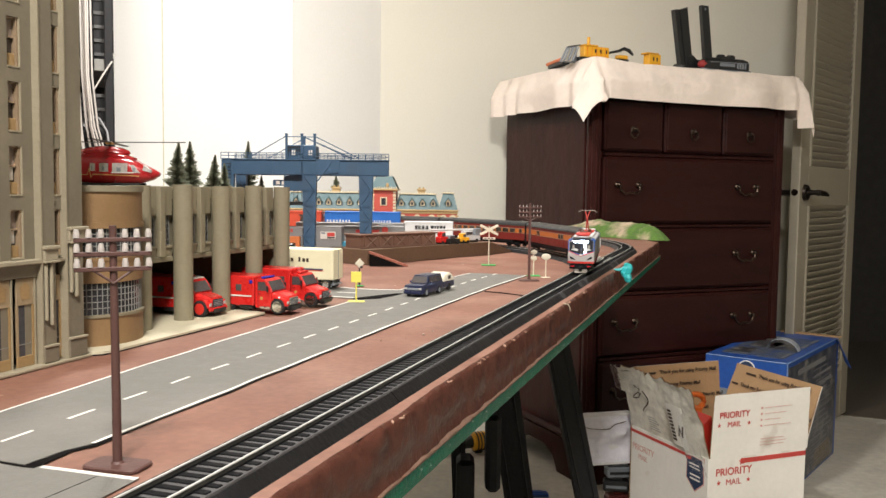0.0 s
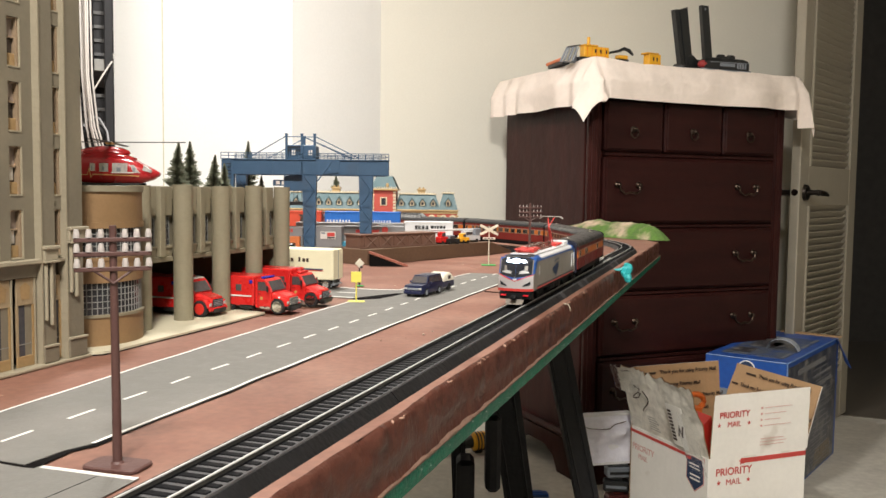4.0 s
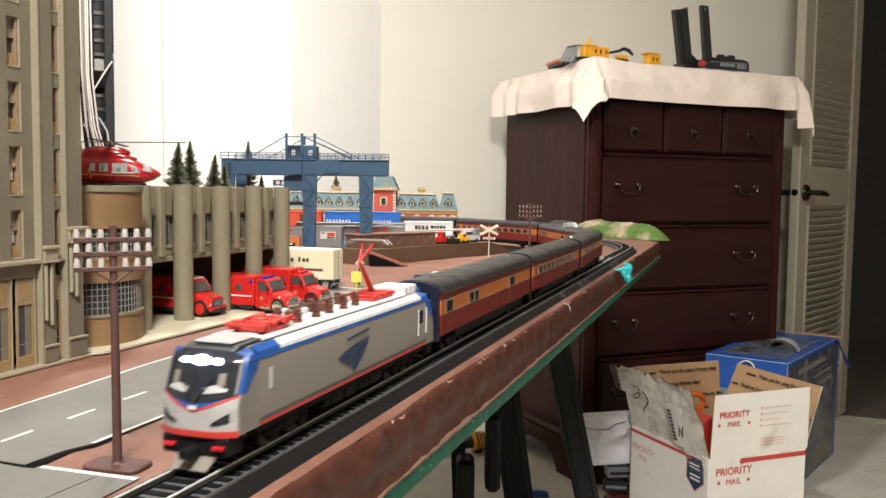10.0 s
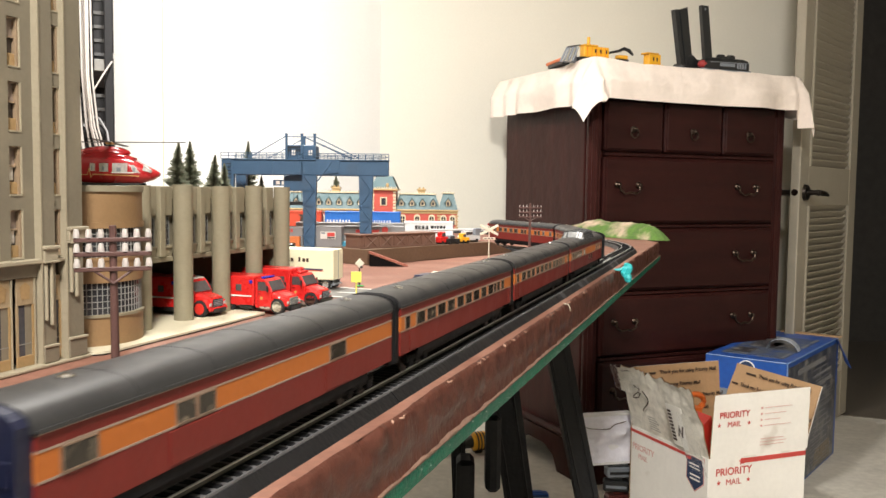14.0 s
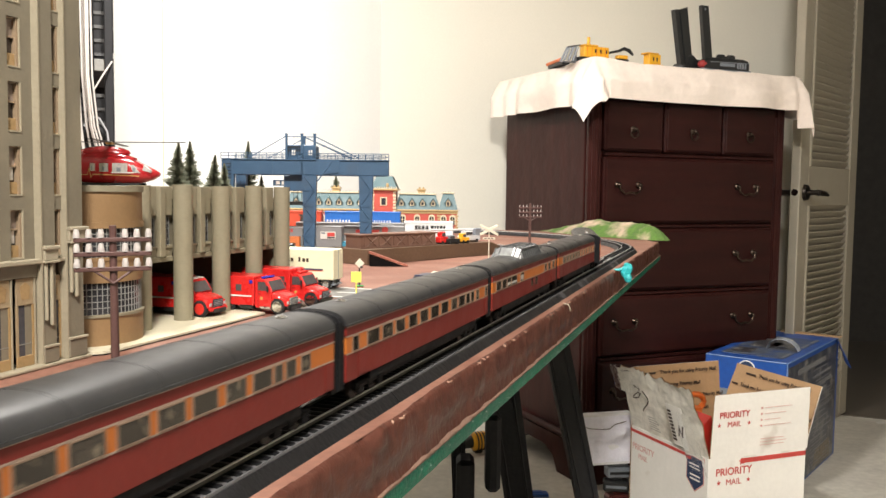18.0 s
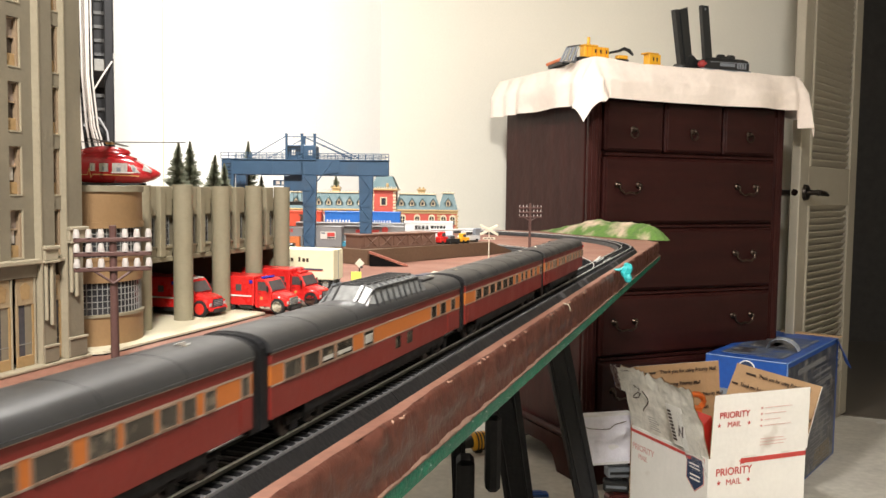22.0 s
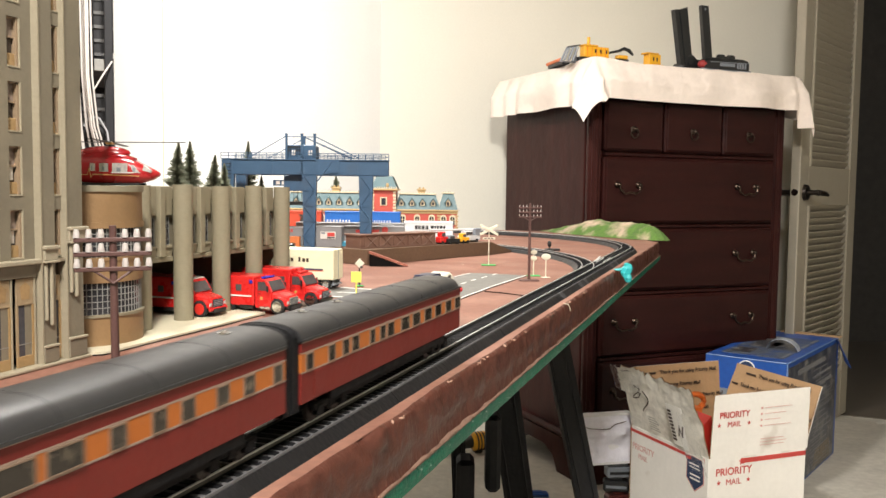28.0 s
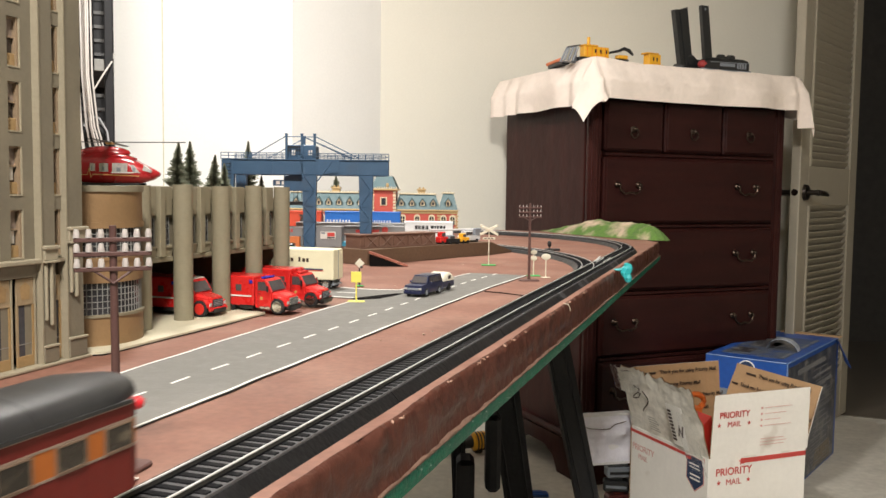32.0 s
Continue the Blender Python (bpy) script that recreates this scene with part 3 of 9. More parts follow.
CARS = [
    passenger_car("red and orange baggage car with a dark blue end", spans("7.9 21.3 58.9 69 71 80.7 172.5 188.7"), vents=[(0.028, 0.0), (0.225, 0.0)], panels=spans("55 86 168 193"), end=CAR_BLUE),
    passenger_car("red and orange coach with a row of windows", spans("5.4 12 23.3 37.3 41.4 56.7 61.1 75.7 80.7 94.7 100.6 114.7 119.6 133.5 138.3 152.4 158.5 171.1 176.9 190.2 193.1 198.9 202.4 210.1 215.4 222.9"), vents=[(0.026, 0.004), (0.228, 0.0)], panels=spans("12 26 238 246")),
    passenger_car("red and orange coach with a row of windows", spans("5.5 11.8 23.2 37.7 42.8 56.3 61.5 74 81.3 93.9 99.9 113 118.7 132.4 138.2 151.3 158.8 170 174 187.5 190.8 199.5 202.5 209.8 215.5 221.6 239 244"), vents=[(0.028, 0.0), (0.226, 0.0)], panels=spans("12 26 238 246")),
    passenger_car("red and orange dome car with a glazed roof", spans("9.3 23.4 26.5 40.4 42.8 55.2 57.8 75 89.3 100.2 189.8 198.5 206.5 216.7 228.2 236"), low=spans("132 139 149 157.3"), glare=(0.064, 0.049, 0.095), vents=[(0.235, 0.0)], panels=spans("222 240"), dome=True),
    passenger_car("red and orange sleeping car with small windows", spans("23.2 36.9 42.3 56.1 61.1 74.7 80.1 94 99.3 113.3 117.9 131.1 142.5 149 161.9 168.4 177 183.7 197.6 204.6 215.6 222.4 237.5 243.9"), vents=[(0.026, 0.0), (0.228, 0.0)], panels=spans("4 20")),
    passenger_car("red and orange observation car with a rounded end", spans("2.9 9 24.5 30.5 39.5 45.8 49.9 57.2 71.5 77.1 84.7 91.2 94.7 103.2 114.3 126.5 132.3 144 152.3 164 171.4 182.3 191.8 202.5 211 222"), vents=[(0.030, 0.0), (0.068, 0.0)], panels=spans("10 22"), length=0.238, tail=True),
]


def locomotive():
    """Front at y 0, running back to y 0.228; z 0 is the rail top."""
    th = thing("electric_locomotive", pose(0, 0, 0), "grey electric locomotive with blue trim and raised red pantograph", "locomotive")
    hw, L = 0.0168, 0.228

    def ring(y, w, z0, z1, zr, taper=0.8, crown=0.72):
        return [(-w, y, z0), (-w, y, z1), (-w * 0.96, y, z1 + (zr - z1) * 0.45), (-w * taper, y, z1 + (zr - z1) * 0.85), (-w * crown * 0.8, y, zr), (w * crown * 0.8, y, zr), (w * taper, y, z1 + (zr - z1) * 0.85), (w * 0.96, y, z1 + (zr - z1) * 0.45), (w, y, z1), (w, y, z0)]

    z0, eave, roof = 0.0135, 0.0400, 0.0445
    part("body", Mesh().loft([ring(0.0185, hw, z0, eave, roof), ring(L - 0.0185, hw, z0, eave, roof)]), LOCO_GREY, th, "warm grey body shell", smooth=True, angle=25)
    def lean(u, z):
        base = 0.0004 + max(0.0, z - 0.0245) * 0.40 + max(0.0, z - 0.0405) * 0.9
        return base + 0.0048 * abs(u) ** 3.2 + (0.0 if z > 0.0165 else 0.0)

    def skin(u0, u1, lo, hi, out, y_, nu=14, nz=5):
        """A patch of the curved front between two heights that may change across it."""
        rows_ = []
        for j_ in range(nz + 1):
            line = []
            for i_ in range(nu + 1):
                u = u0 + (u1 - u0) * i_ / nu
                za, zb = lo(u), hi(u)
                zz = za + (zb - za) * j_ / nz
                line.append((u * hw, y_(lean(u, zz) - out), zz))
            rows_.append(line)
        return Mesh().loft(rows_, closed=False)

    def const(v):
        return lambda u: v

    def vee(u):
        return 0.0218 + 0.0062 * abs(u)

    def sill_line(u):
        return 0.0252 + 0.0036 * abs(u) ** 1.4

    for flip in (0, 1):
        def y_(y):
            return L - y if flip else y
        lower = skin(-1, 1, const(0.0135), const(0.0285), 0.0, y_, 20, 6)
        upper = skin(-1, 1, const(0.0285), const(0.0432), 0.0, y_, 20, 6)
        for side in (-1, 1):
            def cheek(msh, z_a, z_b, ya, yb):
                zs_ = [z_a + (z_b - z_a) * k / 6 for k in range(7)]
                msh.loft([[(side * hw, y_(ya(z)), z), (side * hw, y_(yb(z)), z)] for z in zs_], closed=False)

            def sweep(z):
                """Where the blue corner gives way to the grey side."""
                return min(0.019, lean(1, z) + 0.0040 + 0.0085 * max(0.0, (z - 0.0285) / 0.0115) ** 1.6)

            cheek(lower, 0.0135, 0.0285, lambda z: lean(1, z), lambda z: 0.019)
            cheek(upper, 0.0285, 0.0400, lambda z: lean(1, z), sweep)
            cheek(lower, 0.0285, 0.0400, sweep, lambda z: 0.0191)
        # roof of the cab, from the brow back to the body
        cols_ = [-1 + 2 * k / 20 for k in range(21)]
        upper.loft([[(u * hw, y_(lean(u, 0.0432)), 0.0432 - (0.0032 if abs(u) > 0.95 else 0)) for u in cols_], [(u * hw * (1 if abs(u) < 0.95 else 0.98), y_(0.019), 0.0443 - 0.0040 * abs(u) ** 6) for u in cols_]], closed=False)
        part("nose", lower, LOCO_GREY, th, "grey lower nose", smooth=True, angle=40)
        part("cab", upper, LOCO_BLUE, th, "bright blue cab surround", smooth=True, angle=40)
        part("white_bib", skin(-0.97, 0.97, const(0.0150), vee, 0.0002, y_), LOCO_BIB, th, "white lower nose panel", smooth=True)
        part("red_chevron", skin(-0.97, 0.97, vee, lambda u: vee(u) + 0.0009, 0.0004, y_), LOCO_RED, th, "red chevron line", smooth=True)
        part("blue_chin", skin(-0.97, 0.97, lambda u: vee(u) + 0.0009, lambda u: max(vee(u) + 0.0012, sill_line(u)), 0.0003, y_), LOCO_BLUE, th, "blue band under the windshield", smooth=True)
        for side in (-1, 1):
            a_u, b_u = sorted((side * 0.006, side * 0.88))
            pane = part("windshield", skin(a_u, b_u, sill_line, const(0.0374), 0.0005, y_, 8), LOCO_GLASS, th, "black windshield pane", smooth=True)
            a_u, b_u = sorted((side * 0.885, side * 0.935))
            part("windshield_trim", skin(a_u, b_u, lambda u: sill_line(u) + 0.0006, const(0.0412), 0.0007, y_, 2), LOCO_GREY, pane, "pale trim along the windshield", smooth=True)
            a_u, b_u = sorted((side * 0.50, side * 0.66))
            part("cab_blind", skin(a_u, b_u, const(0.0318), const(0.0362), 0.0007, y_, 3, 2), LOCO_GREY, pane, "grey cab post behind the glass", smooth=True)
            a_u, b_u = sorted((side * 0.20, side * 0.74))
            part("cab_seat", skin(a_u, b_u, lambda u: 0.0284 + 0.002 * abs(u), lambda u: 0.0322 - 0.0012 * abs(abs(u) - 0.45) * 4, 0.0008, y_, 6, 3), SEATS, pane, "pale seat behind the glass", smooth=True)
            w0, w1 = (side * 0.08, 0.0262), (side * 0.40, 0.0345)
            part("wiper", Mesh().tube([(w0[0] * hw, y_(lean(w0[0], w0[1]) - 0.0011), w0[1]), (w1[0] * hw, y_(lean(w1[0], w1[1]) - 0.0011), w1[1])], 0.00025, 5), CAR_BLACK, pane)
            a_u, b_u = sorted((side * 0.44, side * 0.84))
            part("low_light", skin(a_u, b_u, lambda u: 0.0172 + 0.0040 * (abs(u) - 0.44), lambda u: 0.0182 + 0.0105 * (abs(u) - 0.44), 0.0006, y_, 6, 3), LOCO_GLASS, th, "dark slanted low light", smooth=True)
            part("buffer_lamp", Mesh().box(side * 0.0105 - 0.0025, side * 0.0105 + 0.0025, *sorted((y_(-0.0006), y_(0.004))), 0.0085, 0.0100, 0.0003), RED_LENS if not flip else CAR_BLACK, th, "dark red lower lamp")
        brow = part("brow", skin(-0.88, 0.88, const(0.0374), lambda u: 0.0435 - 0.0022 * abs(u) ** 4, 0.0005, y_), LOCO_GLASS, th, "black brow panel", smooth=True)
        part("red_bumper", skin(-1, 1, const(0.0130), const(0.0154), 0.0008, y_, 20, 2), LOCO_RED, th, "red bumper stripe")
        if not flip:
            for x, w in ((-0.0068, 0.0024), (0, 0.0044), (0.0068, 0.0024)):
                msh = Mesh().ball(x, lean(x / hw, 0.0402) - 0.0006, 0.0402, w, 0.0007, w * 0.52, 12, 6)
                part("headlight", msh, HEADLIGHT, th, "glowing bluish white headlight", smooth=True)
            lg = skin(-0.11, 0.11, lambda u: 0.0228 + 0.004 * abs(u), const(0.0246), 0.0007, y_, 6, 2)
            part("nose_badge", lg, LOCO_WHITE, th, "small pale badge")
        pilot = Mesh().box(-0.0145, 0.0145, *sorted((y_(0.001), y_(0.012))), 0.0055, 0.0130, 0.001)
        part("pilot", pilot, CAR_BLACK, th, "black pilot beam")
        part("coupler", Mesh().box(-0.0025, 0.0025, *sorted((y_(-0.006), y_(0.004))), 0.0055, 0.0095, 0.0008), CAR_BLACK, th)
        pl = Mesh().add([(-0.0075, y_(-0.003), 0.0012), (0.0075, y_(-0.003), 0.0012), (0.0085, y_(0.002), 0.0055), (-0.0085, y_(0.002), 0.0055), (-0.0075, y_(-0.0022), 0.0008), (0.0075, y_(-0.0022), 0.0008), (0.0085, y_(0.003), 0.0050), (-0.0085, y_(0.003), 0.0050)], [(0, 1, 2, 3), (4, 5, 6, 7), (0, 1, 5, 4), (2, 3, 7, 6), (0, 3, 7, 4), (1, 2, 6, 5)])
        part("snowplough", pl, LOCO_GREY, th, "grey plough plate")
    for side in (-1, 1):
        def flat(name, pts, material, text="", out=0.0003):
            x = side * (hw + out)
            part(name, Mesh().add([(x, y, z) for y, z in pts], [tuple(range(len(pts)))]), material, th, text)
        flat("red_stripe", [(0.019, 0.0138), (L - 0.019, 0.0138), (L - 0.019, 0.0152), (0.019, 0.0152)], LOCO_RED, "red stripe along the sill")
        flat("grey_skirt", [(0.019, 0.0153), (L - 0.019, 0.0153), (L - 0.019, 0.0168), (0.019, 0.0168)], ROADTOP)
        flat("cab_door_rail", [(0.026, 0.0265), (0.0288, 0.0265), (0.0288, 0.0350), (0.026, 0.0350)], LOCO_WHITE, "white cab window strip")
        flat("rear_cab_window", [(L - 0.032, 0.0275), (L - 0.0245, 0.0275), (L - 0.0245, 0.0350), (L - 0.030, 0.0350)], LOCO_GLASS, "dark rear cab window")
        for y in (L - 0.021, L - 0.034):
            part("handrail", Mesh().tube([(side * (hw + 0.001), y, 0.021), (side * (hw + 0.001), y, 0.036)], 0.0004, 6), LOCO_WHITE, th)
        # sail-like emblem of four curved blades, and a bar for its name
        for k in range(3):
            tip = Vector((0.1250, 0.0322))
            edges = []
            for t in (k / 3, (k + 0.74) / 3):
                foot = Vector((0.0880 + 0.0215 * t, 0.0268 - 0.0095 * t))
                mid_ = foot.lerp(tip, 0.5) + Vector((-0.0030, 0.0026)) * (1 - t) * 0.9 + Vector((0.0012, -0.0006)) * t
                edges.append([(foot * (1 - q) ** 2 + mid_ * 2 * q * (1 - q) + tip * q * q) for q in [j / 8 for j in range(9)]])
            x = side * (hw + 0.0005)
            blade = Mesh().loft([[(x, p.x, p.y) for p in e_] for e_ in edges], closed=False)
            part("emblem_blade", blade, LOCO_NAVY, th, "navy blade of the side emblem")
        flat("name_bar", [(0.098, 0.0334), (0.124, 0.0352), (0.124, 0.0364), (0.098, 0.0346)], LOCO_NAVY, "thin navy lettering bar", 0.0005)
        shoulder = [(side * hw * 1.012, 0.0395), (side * hw * 0.97, 0.0424), (side * hw * 0.80, 0.0446), (side * hw * 0.78, 0.0440), (side * hw * 0.93, 0.0415), (side * hw * 0.98, 0.0392)]
        for ya, yb in ((0.0185, 0.036), (L - 0.027, L - 0.0185)):
            part("roof_edge", Mesh().prism(shoulder, ya, yb), LOCO_BLUE, th, "blue roof edge")
        part("roof_line", Mesh().prism([shoulder[0], (side * hw * 0.993, 0.0409), (side * hw * 0.955, 0.0402), shoulder[5]], 0.036, L - 0.027), LOCO_BLUE, th, "thin blue line along the roof")
        part("roof_slope", Mesh().prism([(side * hw * 0.991, 0.0410), (side * hw * 0.97, 0.0424), shoulder[2], shoulder[3], (side * hw * 0.93, 0.0404)], 0.036, L - 0.027), LOCO_WHITE, th, "white sloping roof edge")
        for y in (0.192,):
            flat("body_seam", [(y, 0.0170), (y + 0.0003, 0.0170), (y + 0.0003, 0.0390), (y, 0.0390)], ROADTOP)
    part("roof_deck", Mesh().box(-0.0122, 0.0122, 0.030, L - 0.040, 0.0444, 0.0456, 0.0004), LOCO_WHITE, th, "white roof deck")
    part("roof_hump", Mesh().loft([[(-0.0118, y, 0.0425), (-0.0112, y, z), (0.0112, y, z), (0.0118, y, 0.0425)] for y, z in ((0.0110, 0.0436), (0.0150, 0.0452), (0.0330, 0.0456), (0.0345, 0.0440))]), CAR_ROOF, th, "dark grey cab roof", smooth=True, angle=30)
    part("roof_plate", Mesh().box(-0.0085, 0.0085, 0.0140, 0.0300, 0.0454, 0.0464, 0.0004), LOCO_BIB, th, "pale grey roof plate")
    rb = Mesh()
    for y in (L - 0.036, L - 0.029, L - 0.022):
        rb.box(-0.010, 0.010, y, y + 0.0052, 0.0440, 0.0492, 0.0008)
    part("roof_box", rb, LOCO_WHITE, th, "white roof equipment boxes")
    part("roof_box", Mesh().box(-0.010, 0.010, L - 0.017, L - 0.010, 0.0430, 0.0462, 0.001), LOCO_BLUE, th, "blue rear roof end")
    # folded front pantograph
    fp = part("folded_pantograph", Mesh().box(-0.008, 0.008, 0.040, 0.058, 0.0456, 0.0476, 0.0006), LOCO_RED, th, "folded red pantograph")
    for x in (-0.0075, 0.0075):
        part("lower_arm", Mesh().tube([(x, 0.036, 0.0475), (x * 0.6, 0.068, 0.0485)], 0.0009, 6), LOCO_RED, fp)
        part("upper_arm", Mesh().tube([(x, 0.040, 0.0490), (x, 0.062, 0.0500)], 0.0008, 6), LOCO_RED, fp)
    for x, y in ((-0.006, 0.041), (0.006, 0.041), (-0.006, 0.057), (0.006, 0.057), (0.0, 0.049)):
        part("foot_block", Mesh().box(x - 0.0022, x + 0.0022, y - 0.0026, y + 0.0026, 0.0470, 0.0504, 0.0005), LOCO_RED, fp)
    for y in (0.037, 0.045, 0.053, 0.062):
        part("cross_bar", Mesh().tube([(-0.0095, y, 0.0488), (0.0095, y, 0.0488)], 0.0010, 6), LOCO_RED, fp)
    for y in (0.072, 0.090, 0.104, 0.120, 0.134):
        for x in (-0.005, 0.005):
            ins = Mesh()
            for k in range(4):
                ins.cyl(x, y, 0.0456 + 0.0016 * k, 0.0468 + 0.0016 * k, 0.0021 - 0.0002 * (k % 2), 10)
            part("insulator", ins, BROWN_INS, th, "brown ribbed insulator", smooth=True)
    for y, w_, h_ in ((0.0685, 0.006, 0.0030), (0.0810, 0.005, 0.0042), (0.0970, 0.006, 0.0026), (0.1270, 0.005, 0.0036), (0.1420, 0.007, 0.0030)):
        part("roof_case", Mesh().box(-0.0098, -0.0098 + w_, y - 0.0030, y + 0.0030, 0.0456, 0.0456 + h_, 0.0005), LOCO_WHITE, th, "white roof equipment case")
    for y in (0.0765, 0.1085):
        part("roof_block", Mesh().box(-0.0030, 0.0030, y - 0.0026, y + 0.0026, 0.0456, 0.0500, 0.0006), BROWN_INS, th, "brown roof block")
    part("bus_bar", Mesh().tube([(0.005, 0.072, 0.0522), (0.005, 0.134, 0.0522)], 0.0005, 6), BROWN_INS, th)
    sw = Mesh()
    for y in (0.080, 0.112):
        sw.tube([(-0.004, y, 0.0456), (-0.004, y, 0.051), (-0.002, y + 0.006, 0.0512)], 0.0006, 6)
    part("roof_switch", sw, LOCO_GREY, th)
    # raised rear pantograph
    rp = Mesh()
    rp.box(-0.0085, 0.0085, 0.150, 0.178, 0.0456, 0.0472, 0.0005)
    for y in (0.152, 0.164, 0.176):
        rp.tube([(-0.010, y, 0.0480), (0.010, y, 0.0480)], 0.0010, 6)
    for x in (-0.007, 0.007):
        rp.tube([(x, 0.150, 0.0480), (x, 0.178, 0.0480)], 0.0009, 6)
    part("pantograph_base", rp, LOCO_RED, th, "red pantograph base")
    arm = Mesh().tube([(-0.0015, 0.170, 0.048), (0, 0.150, 0.0665)], 0.0011, 6)
    arm.tube([(0.0018, 0.167, 0.048), (0.0008, 0.151, 0.0655)], 0.0006, 6)
    part("pantograph_arm", arm, LOCO_RED, th)
    arm = Mesh()
    for x in (-1, 1):
        arm.tube([(0, 0.150, 0.0665), (x * 0.0035, 0.163, 0.0765)], 0.0007, 6)
    part("pantograph_frame", arm, LOCO_RED, th)
    head = Mesh()
    for y in (0.1605, 0.1655):
        head.tube([(-0.0125, y, 0.0750), (-0.0095, y, 0.0772), (0.0095, y, 0.0772), (0.0125, y, 0.0750)], 0.0006, 6)
    head.box(-0.0095, 0.0095, 0.1612, 0.1648, 0.0769, 0.0774)
    part("pantograph_head", head, LOCO_GREY, th, "pale contact strip")
    sk = Mesh().box(-0.0145, 0.0145, 0.080, 0.148, 0.0055, 0.0135, 0.001)
    sk.box(-0.0155, 0.0155, 0.018, L - 0.018, 0.0105, 0.0136)
    for y in (0.086, 0.100, 0.116, 0.130):
        sk.box(-0.0155, 0.0155, y, y + 0.011, 0.0060, 0.0110, 0.0006)
    part("underframe", sk, CAR_BLACK, th)
    for y in (0.048, L - 0.048):
        truck(th, y, 0.0062)
    return th


LOCO = locomotive()

# the train runs at one speed; the first coach's place along the straight at 13 s
SPEED, PLACE = 0.0831, 0.2605
PITCH = 0.2620


def run_at(t):
    return PLACE - SPEED * (t - 13.0)


def car_pose(front, length, t, pivots=(0.034, 0.0375)):
    """The pose of a vehicle whose front lies at that distance along the straight."""
    y = front + run_at(t)
    a, _ = inner_path(y + pivots[0] - INNER_Y)
    b, _ = inner_path(y + length - pivots[1] - INNER_Y)
    d = (b - a).normalized()
    p = a - d * pivots[0]
    return Matrix.Translation((p.x, p.y, TZ + 0.0095)) @ Matrix.Rotation(math.atan2(-d.x, d.y), 4, "Z")


def motions():
    times = [k * 0.5 for k in range(65)]
    walk(LOCO, [(t, car_pose(-0.241, 0.228, t, (0.048, 0.048))) for t in times])
    for k, c in enumerate(CARS):
        walk(c, [(t, car_pose(PITCH * k, 0.2255 if k == 5 else 0.2495, t)) for t in times])


# ---------- dresser ----------
WOOD = wood_mat("dark_cherry_wood", (0.030, 0.0090, 0.0078), (0.042, 0.0125, 0.0105), 3.0, 2, 0.36, 0.05, 8.0)
WOOD_H = wood_mat("dark_cherry_drawer", (0.020, 0.0052, 0.0046), (0.029, 0.0078, 0.0066), 2.5, 0, 0.34, 0.06, 8.0)
BRASS = mat("antique_brass", (0.085, 0.062, 0.048), 0.36, metal=1.0, vary=0.2, scale=60)
TOWEL = mat("pale_pink_towel", (0.90, 0.79, 0.71), 0.95, vary=0.06, scale=60, bump=1.0, fine=9, spec=0.1)
DW, DD, DH = 0.80, 0.60, 1.362
DRESSER_POSE = pose(-0.424, 2.780, 0, 0, 0, 42)


WOOD.node_tree.nodes["Principled BSDF"].inputs["Specular IOR Level"].default_value = 0.10
WOOD_H.node_tree.nodes["Principled BSDF"].inputs["Specular IOR Level"].default_value = 0.10


def drop_handle(parent, x, z, wide=0.082, ring=False):
    m = Mesh()
    posts = (-wide / 2, wide / 2) if not ring else (0,)
    for d in posts:
        m.ball(x + d, -0.010, z, 0.011, 0.008, 0.011, 12, 7)
        m.tube([(x + d, 0.0, z), (x + d, -0.020, z)], 0.0045, 8)
        m.ball(x + d, -0.022, z, 0.0065, 0.0065, 0.0065, 10, 6)
    if ring:
        m.tube([(x + 0.015 * math.sin(a), -0.019, z - 0.012 - 0.015 * math.cos(a)) for a in [k * 2 * math.pi / 18 for k in range(19)]], 0.0026, 6)
    else:
        m.tube([(x - wide / 2, -0.022, z), (x - wide / 2 + 0.004, -0.024, z - 0.018), (x - wide * 0.25, -0.026, z - 0.028), (x, -0.027, z - 0.024), (x + wide * 0.25, -0.026, z - 0.028), (x + wide / 2 - 0.004, -0.024, z - 0.018), (x + wide / 2, -0.022, z)], 0.0032, 8)
    return part("handle", m, BRASS, parent, "antique brass drop handle", smooth=True)


dresser = thing("dresser", DRESSER_POSE, "tall dark cherry wood chest of drawers with brass handles", "dresser")
part("carcass", Mesh().box(0.035, DW - 0.035, 0.02, DD, 0.10, DH - 0.03), WOOD, dresser)
for x in (0.0, DW - 0.030):
    part("side_panel", Mesh().box(x, x + 0.030, 0.055, DD, 0.10, DH - 0.03, 0.003), WOOD, dresser)
    post = part("corner_post", Mesh().cyl(x + 0.015, 0.026, 0.10, DH - 0.03, 0.022, 20), WOOD, dresser, "fluted rounded corner post", smooth=True)
    for k in range(5):
        a = radians(200 + 35 * k)
        part("reed", Mesh().tube([(x + 0.015 + 0.022 * math.cos(a), 0.026 + 0.022 * math.sin(a), 0.20), (x + 0.015 + 0.022 * math.cos(a), 0.026 + 0.022 * math.sin(a), DH - 0.10)], 0.0036, 8), WOOD, post, smooth=True)
part("top_board", Mesh().box(-0.02, DW + 0.02, -0.02, DD + 0.005, DH - 0.03, DH, 0.006), WOOD, dresser)
part("top_moulding", Mesh().box(-0.008, DW + 0.008, -0.008, DD, DH - 0.055, DH - 0.031, 0.008), WOOD, dresser)
base = Mesh()
base.prism([(-0.02, 0.0), (0.14, 0.0), (0.17, 0.05), (0.24, 0.075), (DW - 0.24, 0.075), (DW - 0.17, 0.05), (DW - 0.14, 0.0), (DW + 0.02, 0.0), (DW + 0.02, 0.125), (-0.02, 0.125)], -0.018, 0.012, "y")
